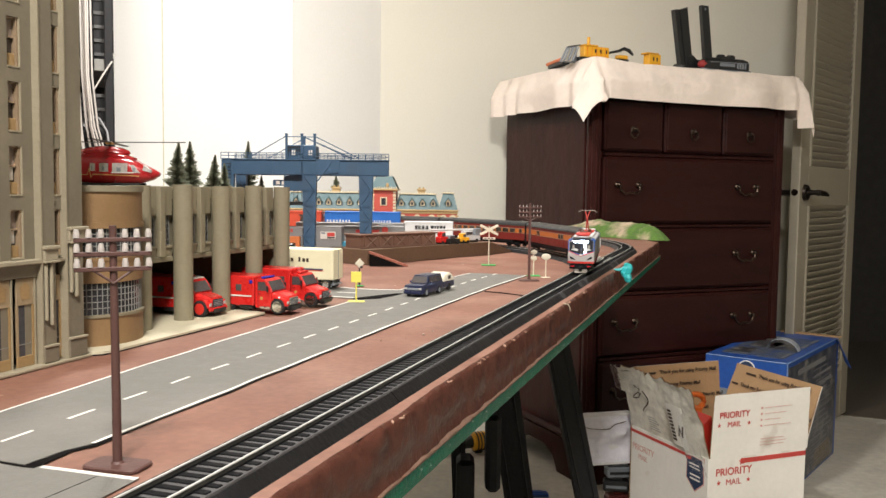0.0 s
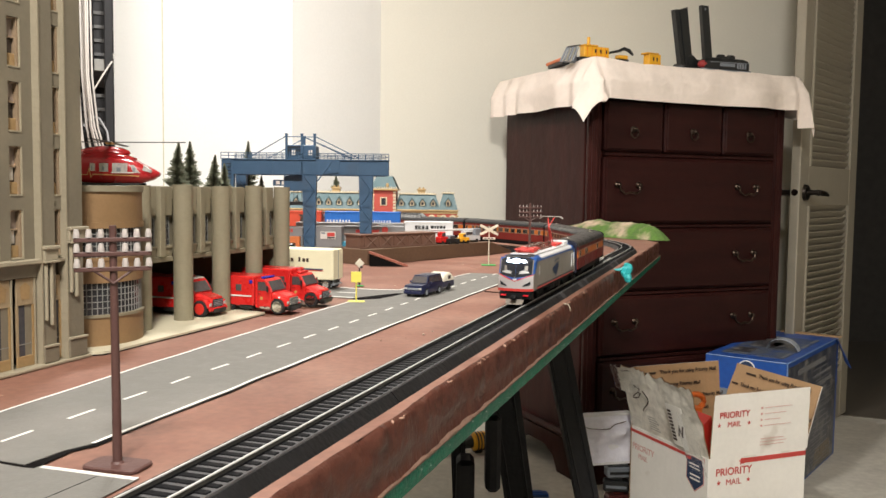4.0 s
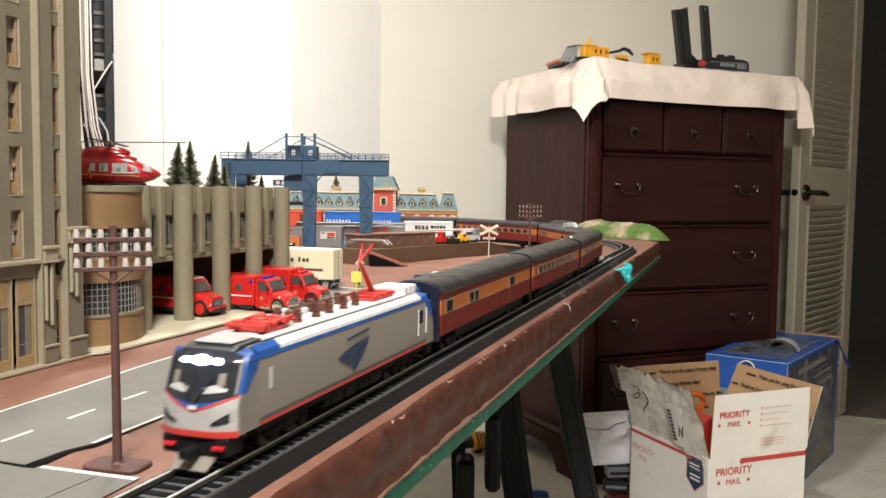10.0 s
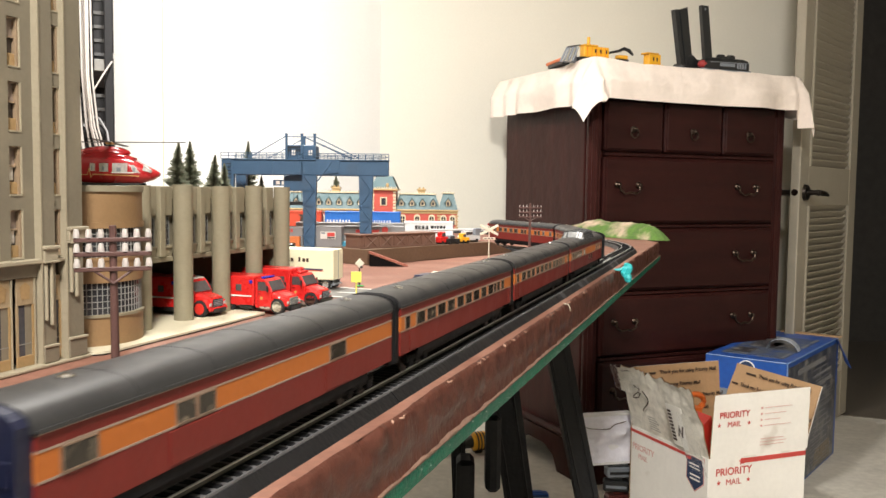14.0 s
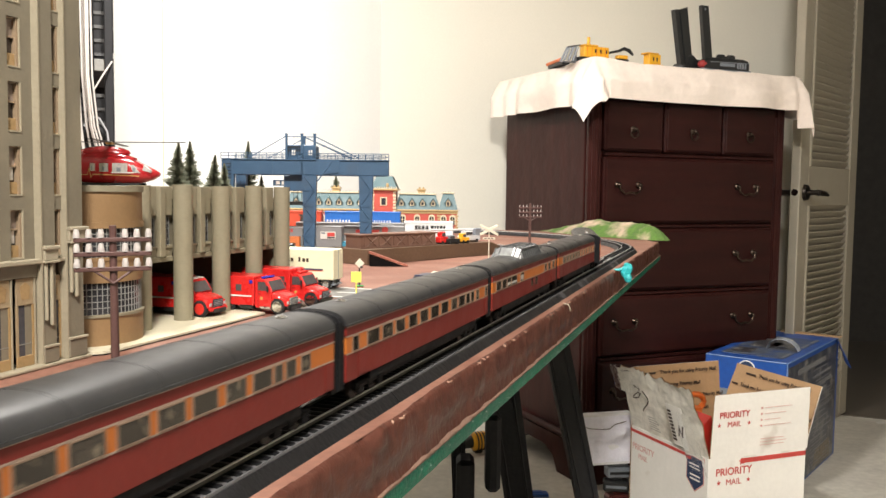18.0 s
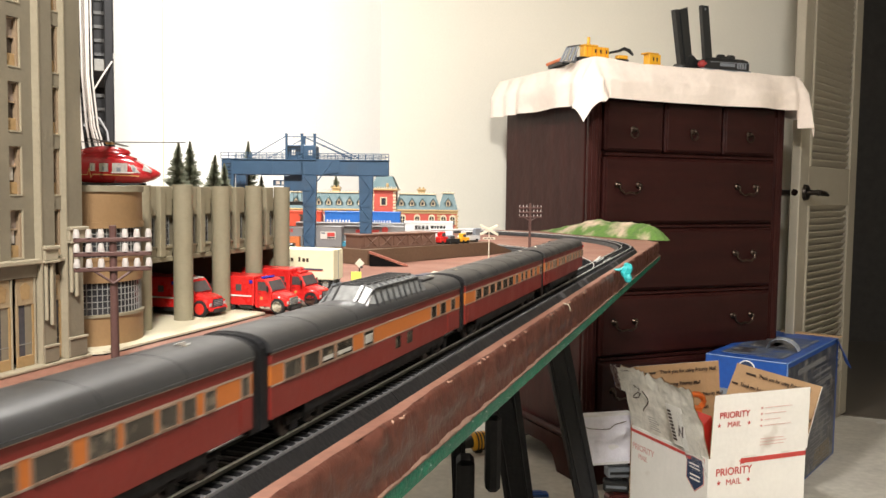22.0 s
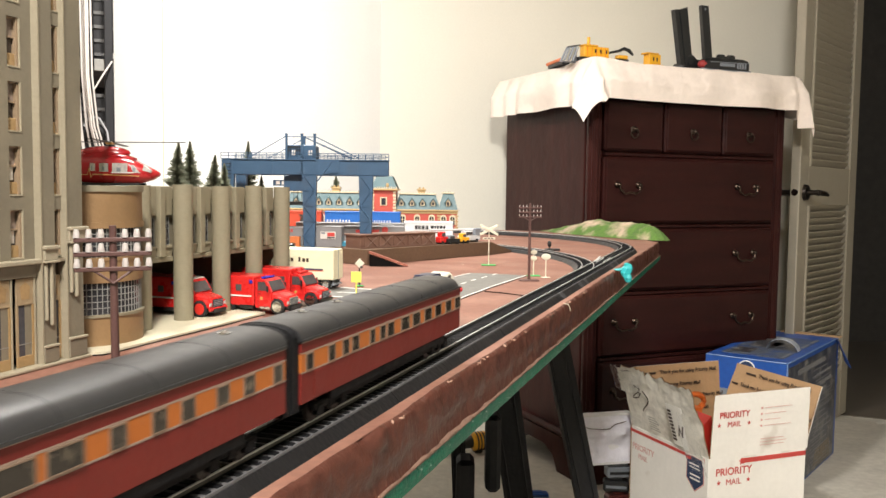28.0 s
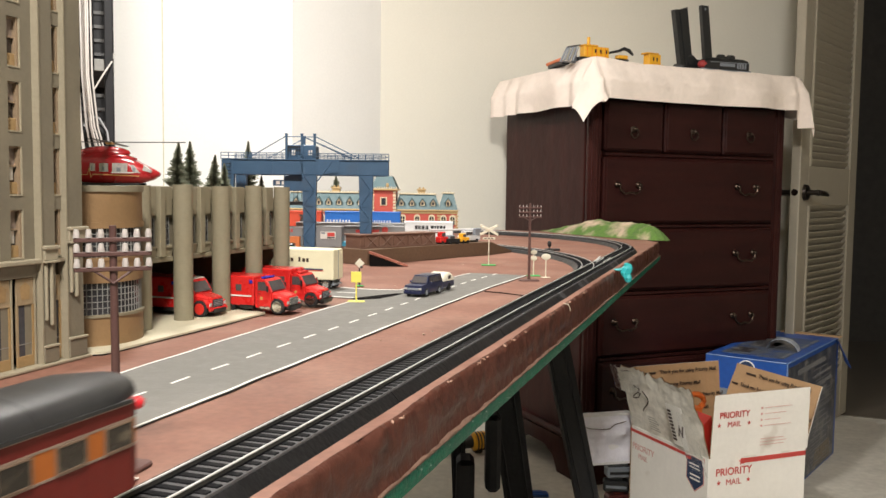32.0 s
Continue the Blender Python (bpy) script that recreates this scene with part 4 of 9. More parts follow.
part("front_plinth", base, WOOD, dresser, "scalloped plinth with bracket feet")
for x in (-0.02, DW - 0.010):
    sp = Mesh().prism([(0.0121, 0.0), (0.15, 0.0), (0.18, 0.05), (0.24, 0.075), (DD - 0.24, 0.075), (DD - 0.18, 0.05), (DD - 0.15, 0.0), (DD, 0.0), (DD, 0.125), (0.0121, 0.125)], x, x + 0.030, "x")
    part("side_plinth", sp, WOOD, dresser)
part("plinth_moulding", Mesh().box(-0.024, DW + 0.024, -0.024, DD, 0.125, 0.150, 0.008), WOOD, dresser)
ROWS = [(1.090, 1.258), (0.856, 1.072), (0.634, 0.838), (0.420, 0.616), (0.165, 0.402)]
for i, (z0, z1) in enumerate(ROWS):
    cells = [(0.038, 0.268), (0.274, 0.514), (0.520, 0.752)] if i == 0 else [(0.038, 0.752)]
    part("drawer_rail", Mesh().box(0.045, DW - 0.045, 0.0, 0.03, z0 - 0.016, z0 - 0.004, 0.003), WOOD_H, dresser)
    for x0, x1 in cells:
        d = part("drawer", Mesh().box(x0, x1, -0.004, 0.03, z0, z1, 0.005), WOOD_H, dresser)
        part("drawer_face", Mesh().box(x0 + 0.007, x1 - 0.007, -0.009, -0.003, z0 + 0.007, z1 - 0.007, 0.004), WOOD_H, d)
        if i == 0:
            drop_handle(d, (x0 + x1) / 2 - 0.01, (z0 + z1) / 2 - 0.012, ring=True)
        else:
            zz = z0 + (z1 - z0) * (0.58 if i < 4 else 0.6)
            for x in (0.128, 0.622):
                drop_handle(d, x, zz)

# towel laid over the top, its corners hanging down
cols, rows = 90, 70
over_f, over_l, over_r, over_b = 0.112, 0.130, 0.072, 0.02
sheet_rows = []
for j in range(rows + 1):
    y = -over_f - 0.028 + (DD + over_b + over_f + 0.028) * j / rows
    line = []
    for i in range(cols + 1):
        x = -over_l - 0.028 + (DW + over_l + over_r + 0.056) * i / cols
        dx = -0.028 - x if x < -0.028 else (x - (DW + 0.028) if x > DW + 0.028 else 0.0)
        dy = -0.028 - y if y < -0.028 else (y - (DD + 0.01) if y > DD + 0.01 else 0.0)
        drop = math.hypot(dx, dy)
        if x > DW and y < 0.25:
            drop *= 1 + (0.55 if dy else 0.95) * (1 - max(0.0, y) / 0.25)
        if x < 0 and y < -0.02:
            drop *= 1.12
        sx = -1 if x < 0 else 1
        fold = 0.5 + 0.5 * math.sin(y * 42 + 2.2 * math.sin(y * 13)) if dx and not dy else 0.5 + 0.5 * math.sin(x * 15 + 1.7 * math.sin(x * 7 + 1))
        puff = min(drop, 0.06) * (0.35 + 0.35 * fold) * (0.45 if x > DW and not dy else 1) if (dx or dy) else 0
        cx, cy = min(max(x, -0.028), DW + 0.028), min(max(y, -0.028), DD + 0.01)
        wob = 0.006 * noise.noise((x * 9, y * 9, 1.0)) + 0.004 * noise.noise((x * 25, y * 25, 2.0))
        bump_ = 0.014 * math.exp(-((x - 0.02) ** 2 + (y - 0.02) ** 2) / 0.006)
        px = cx + (sx * puff * (dx / drop) if drop else 0)
        py = cy - (puff * (dy / drop) if drop and y < 0 else 0)
        if dx and dy and y < 0:
            px += sx * (0.42 if sx < 0 else -0.10) * dx
            py -= 0.42 * dy
        line.append((px + (wob if drop else 0), py + (wob if drop else 0), DH + 0.010 - drop + (wob * 0.5 if not drop else 0) + bump_ - 0.004 * min(1, drop * 20)))
    sheet_rows.append(line)
towel = Mesh().loft(sheet_rows, closed=False)
low_rows = [[(p[0], p[1], p[2] - 0.006) for p in line] for line in sheet_rows]
towel.loft(low_rows, closed=False)
single("towel", towel, TOWEL, "pale pink terry towel draped over the dresser top", "towel", smooth=True, m=DRESSER_POSE, angle=80)

# ---------- things on the dresser ----------
TOY_YELLOW = mat("yellow_toy_plastic", (0.72, 0.36, 0.015), 0.4, vary=0.06, scale=60)
TOY_BLACK = mat("black_toy_plastic", (0.010, 0.011, 0.012), 0.4, vary=0.2, scale=60)
TOY_GREY = mat("grey_toy_plastic", (0.20, 0.22, 0.25), 0.4, vary=0.1, scale=60)
TOY_RED = mat("red_toy_plastic", (0.55, 0.03, 0.02), 0.35, vary=0.08, scale=60)
HELI_RED_DULL = mat("dull_red_toy_plastic", (0.30, 0.03, 0.03), 0.3, vary=0.15, scale=60)
TOY_ORANGE = mat("orange_toy_plastic", (0.62, 0.13, 0.02), 0.4, vary=0.08, scale=60)
ON_TOP = DH + 0.012


def on_dresser(x, y, turn=0, z=ON_TOP):
    return DRESSER_POSE @ pose(x, y, z, 0, 0, turn)


cab = thing("toy_crane_car", on_dresser(-0.008, 0.055, 0) @ Matrix.Scale(0.86, 4), "yellow toy crane railway car on the towel", "toy train")
part("cab", Mesh().box(0.0, 0.110, 0, 0.035, 0.022, 0.062, 0.003), TOY_YELLOW, cab, "yellow cab housing")
part("cab_roof", Mesh().box(-0.003, 0.060, -0.002, 0.037, 0.062, 0.068, 0.002), TOY_YELLOW, cab)
part("chimney", Mesh().cyl(0.028, 0.018, 0.068, 0.098, 0.006, 12), TOY_YELLOW, cab)
for x in (0.045, 0.068, 0.092):
    part("cab_window", Mesh().box(x, x + 0.008, -0.001, 0.001, 0.038, 0.052), TOY_BLACK, cab)
part("chassis", Mesh().box(-0.02, 0.150, 0.002, 0.033, 0.006, 0.022, 0.002), TOY_BLACK, cab)
bm_ = Mesh().tube([(0.105, 0.010, 0.042), (0.160, 0.010, 0.056), (0.185, 0.011, 0.066), (0.208, 0.012, 0.060), (0.228, 0.014, 0.045)], [0.004, 0.0045, 0.007, 0.008, 0.004], 8)
bm_.tube([(0.105, 0.025, 0.042), (0.180, 0.025, 0.058)], 0.003, 8)
part("boom", bm_, TOY_BLACK, cab, "black crane boom", smooth=True)
part("hook_block", Mesh().box(0.155, 0.200, 0.004, 0.03, 0.026, 0.040, 0.003), TOY_YELLOW, cab)
part("hook_frame", Mesh().box(0.150, 0.206, 0.006, 0.028, 0.006, 0.026, 0.003), TOY_BLACK, cab)
for k in range(5):
    part("cab_rivet_strip", Mesh().box(0.012 + 0.020 * k, 0.0135 + 0.020 * k, -0.0012, 0.0005, 0.024, 0.060), TOY_ORANGE, cab)
part("running_board", Mesh().box(-0.006, 0.116, -0.004, 0.038, 0.0215, 0.0245, 0.001), TOY_YELLOW, cab)
for x in (0.0, 0.03, 0.11, 0.14):
    part("wheel", Mesh().tube([(x, -0.002, 0.007), (x, 0.037, 0.007)], 0.007, 12), TOY_BLACK, cab, smooth=True)
cage = thing("toy_tender", on_dresser(-0.088, 0.055, 0), "grey plastic toy wagon with slanted side bars", "toy")
part("back_plate", Mesh().prism([(0.004, 0.0), (0.064, 0.0), (0.064, 0.056), (0.030, 0.050)], 0.020, 0.030, "y"), TOY_GREY, cage)
part("side_plate", Mesh().prism([(0.0, 0.0), (0.034, 0.0), (0.050, 0.044), (0.020, 0.040)], 0.0, 0.004, "y"), CHROME, cage, "shiny grey side plate")
for x in (0.004, 0.020, 0.036):
    part("strut", Mesh().tube([(x, -0.003, 0.002), (x + 0.018, -0.003, 0.046)], 0.0026, 6), TOY_GREY, cage)
part("top_rail", Mesh().tube([(0.016, -0.003, 0.044), (0.064, 0.0, 0.054)], 0.0024, 6), TOY_BLACK, cage)
flat_ = thing("toy_flat_car", on_dresser(-0.010, 0.17, 80), "orange toy flat car on the towel", "toy train")
part("deck", Mesh().box(-0.06, 0.09, 0, 0.035, 0.012, 0.022, 0.002), TOY_ORANGE, flat_)
part("bed", Mesh().box(-0.05, 0.08, 0.004, 0.031, 0.002, 0.012), TOY_BLACK, flat_)
hut = thing("toy_caboose", on_dresser(0.250, 0.062, 4) @ Matrix.Scale(0.84, 4), "small yellow toy caboose on the towel", "toy train")
part("body", Mesh().box(0, 0.062, 0, 0.035, 0.010, 0.056, 0.002), TOY_YELLOW, hut)
part("roof", Mesh().box(-0.012, 0.050, -0.003, 0.038, 0.056, 0.062, 0.002), TOY_YELLOW, hut)
for x in (0.020, 0.038):
    part("window", Mesh().box(x, x + 0.006, -0.001, 0.001, 0.030, 0.044), TOY_BLACK, hut)
part("step", Mesh().box(0.062, 0.078, 0.005, 0.03, 0.012, 0.018, 0.001), TOY_YELLOW, hut)
for x in (0.012, 0.050):
    part("wheel", Mesh().tube([(x, -0.001, 0.007), (x, 0.036, 0.007)], 0.007, 12), TOY_BLACK, hut, smooth=True)
stand = thing("black_bracket", on_dresser(0.357, 0.075, 0), "upright black plastic bracket with two arms", "bracket")
part("arm", Mesh().prism([(0.004, 0.206), (0.026, 0.208), (0.056, 0.219), (0.090, 0.0), (0.040, 0.0)], 0.0, 0.022, "y"), TOY_BLACK, stand, "wide black arm with a notched end")
part("arm_rib", Mesh().prism([(0.022, 0.200), (0.028, 0.202), (0.066, 0.004), (0.058, 0.004)], -0.004, 0.0, "y"), TOY_BLACK, stand)
part("arm", Mesh().prism([(0.120, 0.232), (0.150, 0.232), (0.178, 0.02), (0.146, 0.02)], 0.004, 0.020, "y"), TOY_BLACK, stand, "narrow black arm")
part("arm_hole", Mesh().tube([(0.136, 0.003, 0.220), (0.136, 0.0045, 0.220)], 0.004, 10), TOY_GREY, stand)
part("foot", Mesh().box(0.030, 0.200, -0.005, 0.050, 0.0, 0.030, 0.010), TOY_BLACK, stand)
part("ridge", Mesh().loft([[(x, -0.004, 0.01), (x, -0.004, z - 0.008), (x, 0.008, z), (x, 0.028, z), (x, 0.034, z - 0.008), (x, 0.034, 0.01)] for x, z in ((0.066, 0.060), (0.085, 0.064), (0.108, 0.046), (0.150, 0.048), (0.172, 0.036))]), TOY_BLACK, stand, smooth=True)
eng = thing("toy_engine", on_dresser(0.432, 0.035, -2) @ Matrix.Scale(0.90, 4), "dark toy locomotive with a red rounded nose", "toy train")
part("hull", Mesh().loft([[(x, y0 * k, z) for y0, z in ((-0.022, 0.008), (-0.022, 0.040 * k), (-0.012, 0.052 * k), (0.012, 0.052 * k), (0.022, 0.040 * k), (0.022, 0.008))] for x, k in ((0.02, 0.85), (0.05, 1.0), (0.20, 1.0), (0.225, 0.9))]), TOY_BLACK, eng, smooth=True)
part("nose", Mesh().ball(0.024, 0, 0.026, 0.022, 0.0205, 0.016, 14, 8), HELI_RED_DULL, eng, "red rounded nose", smooth=True)
part("badge_bar", Mesh().box(0.085, 0.155, -0.0235, -0.0221, 0.020, 0.032), TOY_GREY, eng)
for x in (0.105, 0.150):
    part("roof_fan", Mesh().tube([(x, -0.012, 0.052), (x, 0.012, 0.056)], 0.014, 12), TOY_BLACK, eng, smooth=True)
part("chassis", Mesh().box(0.005, 0.235, -0.02, 0.02, 0.0, 0.010, 0.002), TOY_GREY, eng)
part("side_rail", Mesh().tube([(0.04, -0.024, 0.034), (0.222, -0.024, 0.036)], 0.0014, 6), TOY_GREY, eng)
for k in range(4):
    part("side_grille", Mesh().box(0.165 + 0.012 * k, 0.173 + 0.012 * k, -0.0235, -0.0221, 0.014, 0.034), TOY_GREY, eng)

# ---------- louvred door ----------
DOOR_PAINT = mat("ivory_door_paint", (0.345, 0.310, 0.245), 0.5, vary=0.05, scale=12, bump=0.06)
DOOR_EDGE_DARK = mat("bronze_door_metal", (0.028, 0.022, 0.018), 0.35, metal=0.8, vary=0.2, scale=40)
p0 = at(1.315, 3.20)
DOOR_TURN = math.degrees(math.atan2(0.75, 0.657)) + math.degrees(YAW)
door = tagged(thing("door_1", pose(p0.x, p0.y, 0.01, 0, 0, DOOR_TURN), "ivory louvred door standing open", "door"), kind="structure")
DWID, DTH = 0.69, 0.035
for x0, x1 in ((0.0, 0.095), (DWID - 0.095, DWID)):
    part("stile", Mesh().box(x0, x1, 0, DTH, 0.0, 2.03, 0.003), DOOR_PAINT, door)
for z0, z1 in ((0.0, 0.20), (0.905, 1.055), (1.93, 2.03)):
    part("rail", Mesh().box(0.095, DWID - 0.095, 0.001, DTH - 0.001, z0, z1, 0.002), DOOR_PAINT, door)
slat = mesh_of("slat", Mesh().box(0.095, DWID - 0.095, -0.0030, 0.0030, -0.0195, 0.0195, 0.0015).turn(pose(0, 0.0175, 0, 38, 0, 0)), DOOR_PAINT)
for z0, z1 in ((0.20, 0.905), (1.055, 1.93)):
    n_ = round((z1 - z0) / 0.0262)
    for k in range(n_):
        part("slat", slat, None, door, pose_=pose(0, 0, z0 + (z1 - z0) * (k + 0.5) / n_))
for z0, z1 in ((0.20, 0.905), (1.055, 1.93)):
    for x0 in (0.095, DWID - 0.107):
        part("bead", Mesh().box(x0, x0 + 0.012, -0.005, 0.006, z0, z1, 0.002), DOOR_PAINT, door)
for side, y in ((-1, 0.0), (1, DTH)):
    h = Mesh().tube([(0.055, y, 0.955), (0.055, y + side * 0.012, 0.955)], [0.031, 0.028], 20)
    h.tube([(0.055, y, 0.955), (0.055, y + side * 0.052, 0.955)], 0.010, 12)
    h.tube([(0.050, y + side * 0.050, 0.955), (0.120, y + side * 0.052, 0.952), (0.170, y + side * 0.048, 0.946)], [0.012, 0.010, 0.006], 12)
    part("lever_handle", h, DOOR_EDGE_DARK, door, "dark bronze lever handle", smooth=True)
part("latch_plate", Mesh().tube([(-0.0015, DTH / 2, 0.955), (0.002, DTH / 2, 0.955)], 0.0125, 16), CHROME, door, "round metal latch", smooth=True)
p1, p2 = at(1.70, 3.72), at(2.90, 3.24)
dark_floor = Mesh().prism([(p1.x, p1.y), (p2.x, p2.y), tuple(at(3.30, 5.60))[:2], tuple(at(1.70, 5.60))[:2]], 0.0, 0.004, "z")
# thin dark brown sheet covering the floor past the threshold
structure("floor_dark_room", dark_floor, mat("dark_room_floor", (0.11, 0.092, 0.070), 0.95, vary=0.3, scale=80, bump=0.4), "dark sheet over the floor beyond the doorway")


# ---------- boxes and clutter on the floor ----------
CARDBOARD = mat("brown_cardboard", (0.40, 0.25, 0.13), 0.8, vary=0.08, scale=14, bump=0.1)
WHITE_CARD = mat("white_carton_board", (0.87, 0.845, 0.80), 0.65, vary=0.04, scale=12, bump=0.08, second=(0.60, 0.55, 0.48), amount=0.1, stain=9)
RED_INK = mat("red_print", (0.55, 0.06, 0.05), 0.6)
PALE_INK = mat("pale_red_print", (0.66, 0.36, 0.33), 0.6)
NAVY_INK = mat("navy_print", (0.02, 0.04, 0.10), 0.6)
BROWN_INK = mat("dark_brown_print", (0.05, 0.03, 0.02), 0.7)
FADED_INK = mat("faded_grey_label_print", (0.30, 0.285, 0.26), 0.6)
TAPE = mat("grey_packing_tape", (0.80, 0.765, 0.69), 0.16, vary=0.22, scale=10, bump=0.22, second=(0.58, 0.54, 0.47), amount=0.35, stain=9)
BLUE_PRINT = mat("blue_printed_carton", (0.02, 0.085, 0.36), 0.35, vary=0.15, scale=10, bump=0.1)
DARK_PRINT = mat("dark_printed_carton", (0.050, 0.058, 0.085), 0.35, vary=0.55, scale=16, bump=0.05, second=(0.21, 0.20, 0.185), amount=0.42, stain=17)


def words(text, size, place, material, parent, name="lettering", bold=0.0):
    """Built-in lettering turned into a mesh, lying in the plane of place (x to the right, y up)."""
    cu = bpy.data.curves.new(name, "FONT")
    cu.body, cu.size, cu.extrude, cu.offset = text, size, 0.0003, bold
    cu.align_x = "CENTER"
    tmp = bpy.data.objects.new(name, cu)
    scene.collection.objects.link(tmp)
    me = bpy.data.meshes.new_from_object(tmp.evaluated_get(bpy.context.evaluated_depsgraph_get()))
    bpy.data.objects.remove(tmp)
    me.materials.clear()
    me.materials.append(material)
    ob = new(name, me)
    ob.parent = parent
    ob.matrix_basis = place
    return ob


c0 = at(0.664, 2.10)
BOXTURN = math.degrees(YAW) + math.degrees(math.atan2(0.3676, 0.93))
carton = thing("shipping_box", pose(c0.x, c0.y, 0, 0, 0, BOXTURN), "open white shipping carton with raised flaps", "cardboard box")
BW, BD, BH = 0.311, 0.336, 0.300
th_ = 0.004
part("front_wall", Mesh().box(0, BW, 0, th_, 0, BH), [WHITE_CARD], carton, "white printed carton side")
part("left_wall", Mesh().box(0, th_, th_, BD - th_, 0, BH), WHITE_CARD, carton, "white printed carton side")
part("right_wall", Mesh().box(BW - th_, BW, th_, BD - th_, 0, BH), CARDBOARD, carton)
part("back_wall", Mesh().box(0, BW, BD - th_, BD, 0, BH), CARDBOARD, carton)
part("bottom", Mesh().box(th_, BW - th_, th_, BD - th_, 0.001, 0.006), CARDBOARD, carton)
def flap(name, w, h, m, mats, text, crumple=0.0, cut=0.0, ragged=0.0):
    """A flap w wide and h high, hinged along x at z 0; outer face towards -y."""
    nx, nz = (36, 20) if ragged else (14, 8)
    def pt(i, j, off):
        x, zz = w * i / nx, h * j / nz
        x = x + cut * (j / nz) * (1 - 2 * i / nx)
        zz += ragged * (noise.noise((i * 0.35, 2, 9)) + 0.6 * noise.noise((i * 1.1, 5, 9))) * (j / nz) ** 3
        b = crumple * (noise.noise((x * 14, zz * 14, 3)) + 0.5 * noise.noise((x * 40, zz * 40, 5))) * (j / nz)
        return (x, off + b, zz)
    msh = Mesh()
    msh.loft([[pt(i, j, 0) for i in range(nx + 1)] for j in range(nz + 1)], closed=False)
    msh.cur = 1
    msh.loft([[pt(i, j, 0.003) for i in range(nx + 1)] for j in range(nz + 1)], closed=False)
    ob = part(name, msh, mats, carton, text, smooth=True)
    ob.matrix_basis = m
    return ob


front_flap = flap("front_flap", BW * 1.0, 0.163, pose(0.006, 0, BH - 0.002, 2, 0, 0), [WHITE_CARD, CARDBOARD], "white printed front flap", 0.002, 0.004)
left_flap = flap("left_flap", BD, 0.185, pose(0.004, BD, BH - 0.002, 17, 0, -90), [TAPE, CARDBOARD], "torn grey taped side flap", 0.015, 0.01, 0.016)
flap("right_flap", BD, 0.166, pose(BW, 0.0, BH - 0.002, 19, 0, 90), [WHITE_CARD, CARDBOARD], "brown inside of a raised flap", 0.004, 0.005)
flap("back_flap", BW, 0.166, pose(BW, BD, BH - 0.002, 4, 0, 180), [WHITE_CARD, CARDBOARD], "brown inside of the back flap", 0.004, 0.005)
UP = Matrix.Rotation(radians(90), 4, "X")
part("red_band", Mesh().box(0.10, BW + 0.0006, -0.0008, 0.0, BH - 0.020, BH - 0.008), RED_INK, carton, "red printed band")
part("red_band", Mesh().box(-0.0008, 0.0, 0.06, BD, BH - 0.016, BH - 0.008), RED_INK, carton, "red printed band")
star = Mesh().prism([(0.105 + 0.011 * math.sin(2 * math.pi * k / 10) * (1 if k % 2 == 0 else 0.4), BH - 0.016 + 0.011 * math.cos(2 * math.pi * k / 10) * (1 if k % 2 == 0 else 0.4)) for k in range(10)], -0.0009, 0.0, "y")
part("printed_star", star, RED_INK, carton)
words("PRIORITY", 0.0265, Matrix.Translation((0.080, -0.0006, BH - 0.046)) @ UP, RED_INK, carton, bold=0.0004)
words("MAIL", 0.022, Matrix.Translation((0.080, -0.0006, BH - 0.072)) @ UP, RED_INK, carton)
FL = front_flap


def ink_star(x, z, r, parent, y=-0.0007):
    pts = [(x + r * math.sin(2 * math.pi * k / 10) * (1 if k % 2 == 0 else 0.42), z + r * math.cos(2 * math.pi * k / 10) * (1 if k % 2 == 0 else 0.42)) for k in range(10)]
    part("printed_star", Mesh().prism(pts, y - 0.0004, y, "y"), RED_INK, parent)


ink_star(0.034, BH - 0.064, 0.007, carton)
ink_star(0.126, BH - 0.064, 0.007, carton)
ink_star(0.020, 0.086, 0.006, FL, -0.0026)
ink_star(0.112, 0.086, 0.006, FL, -0.0026)
words("PRIORITY", 0.022, Matrix.Translation((0.066, -0.0028, 0.104)) @ UP, RED_INK, FL, bold=0.0003)
words("MAIL", 0.0195, Matrix.Translation((0.066, -0.0028, 0.080)) @ UP, RED_INK, FL)
for k in range(4):
    part("print_mark", Mesh().box(0.147, 0.153, -0.0040, -0.0036, 0.1190 - 0.0155 * k, 0.1240 - 0.0155 * k), PALE_INK, FL)
    part("print_line", Mesh().box(0.160, 0.246 - 0.018 * (k % 3), -0.0040, -0.0036, 0.1206 - 0.0155 * k, 0.1218 - 0.0155 * k), PALE_INK, FL)
for k in range(3):
    part("print_line", Mesh().box(0.150, 0.225 + 0.008 * (k % 2), -0.0040, -0.0036, 0.040 - 0.008 * k, 0.0412 - 0.008 * k), PALE_INK, FL)
SIDE = Matrix.Rotation(radians(-90), 4, "Z") @ UP
words("PRIORITY", 0.024, Matrix.Translation((-0.0006, BD - 0.062, BH - 0.062)) @ SIDE, PALE_INK, carton)
words("MAIL", 0.020, Matrix.Translation((-0.0006, BD - 0.062, BH - 0.085)) @ SIDE, PALE_INK, carton)
badge = Mesh().prism([(0.016, BH - 0.006), (0.080, BH - 0.006), (0.080, BH - 0.068), (0.048, BH - 0.094), (0.016, BH - 0.068)], -0.0007, 0.0, "x")
part("badge_border", Mesh().prism([(0.013, BH - 0.003), (0.083, BH - 0.003), (0.083, BH - 0.0695), (0.048, BH - 0.0985), (0.013, BH - 0.0695)], -0.0004, 0.0, "x"), PALE_INK, carton)
part("printed_badge", badge, NAVY_INK, carton, "navy printed badge")
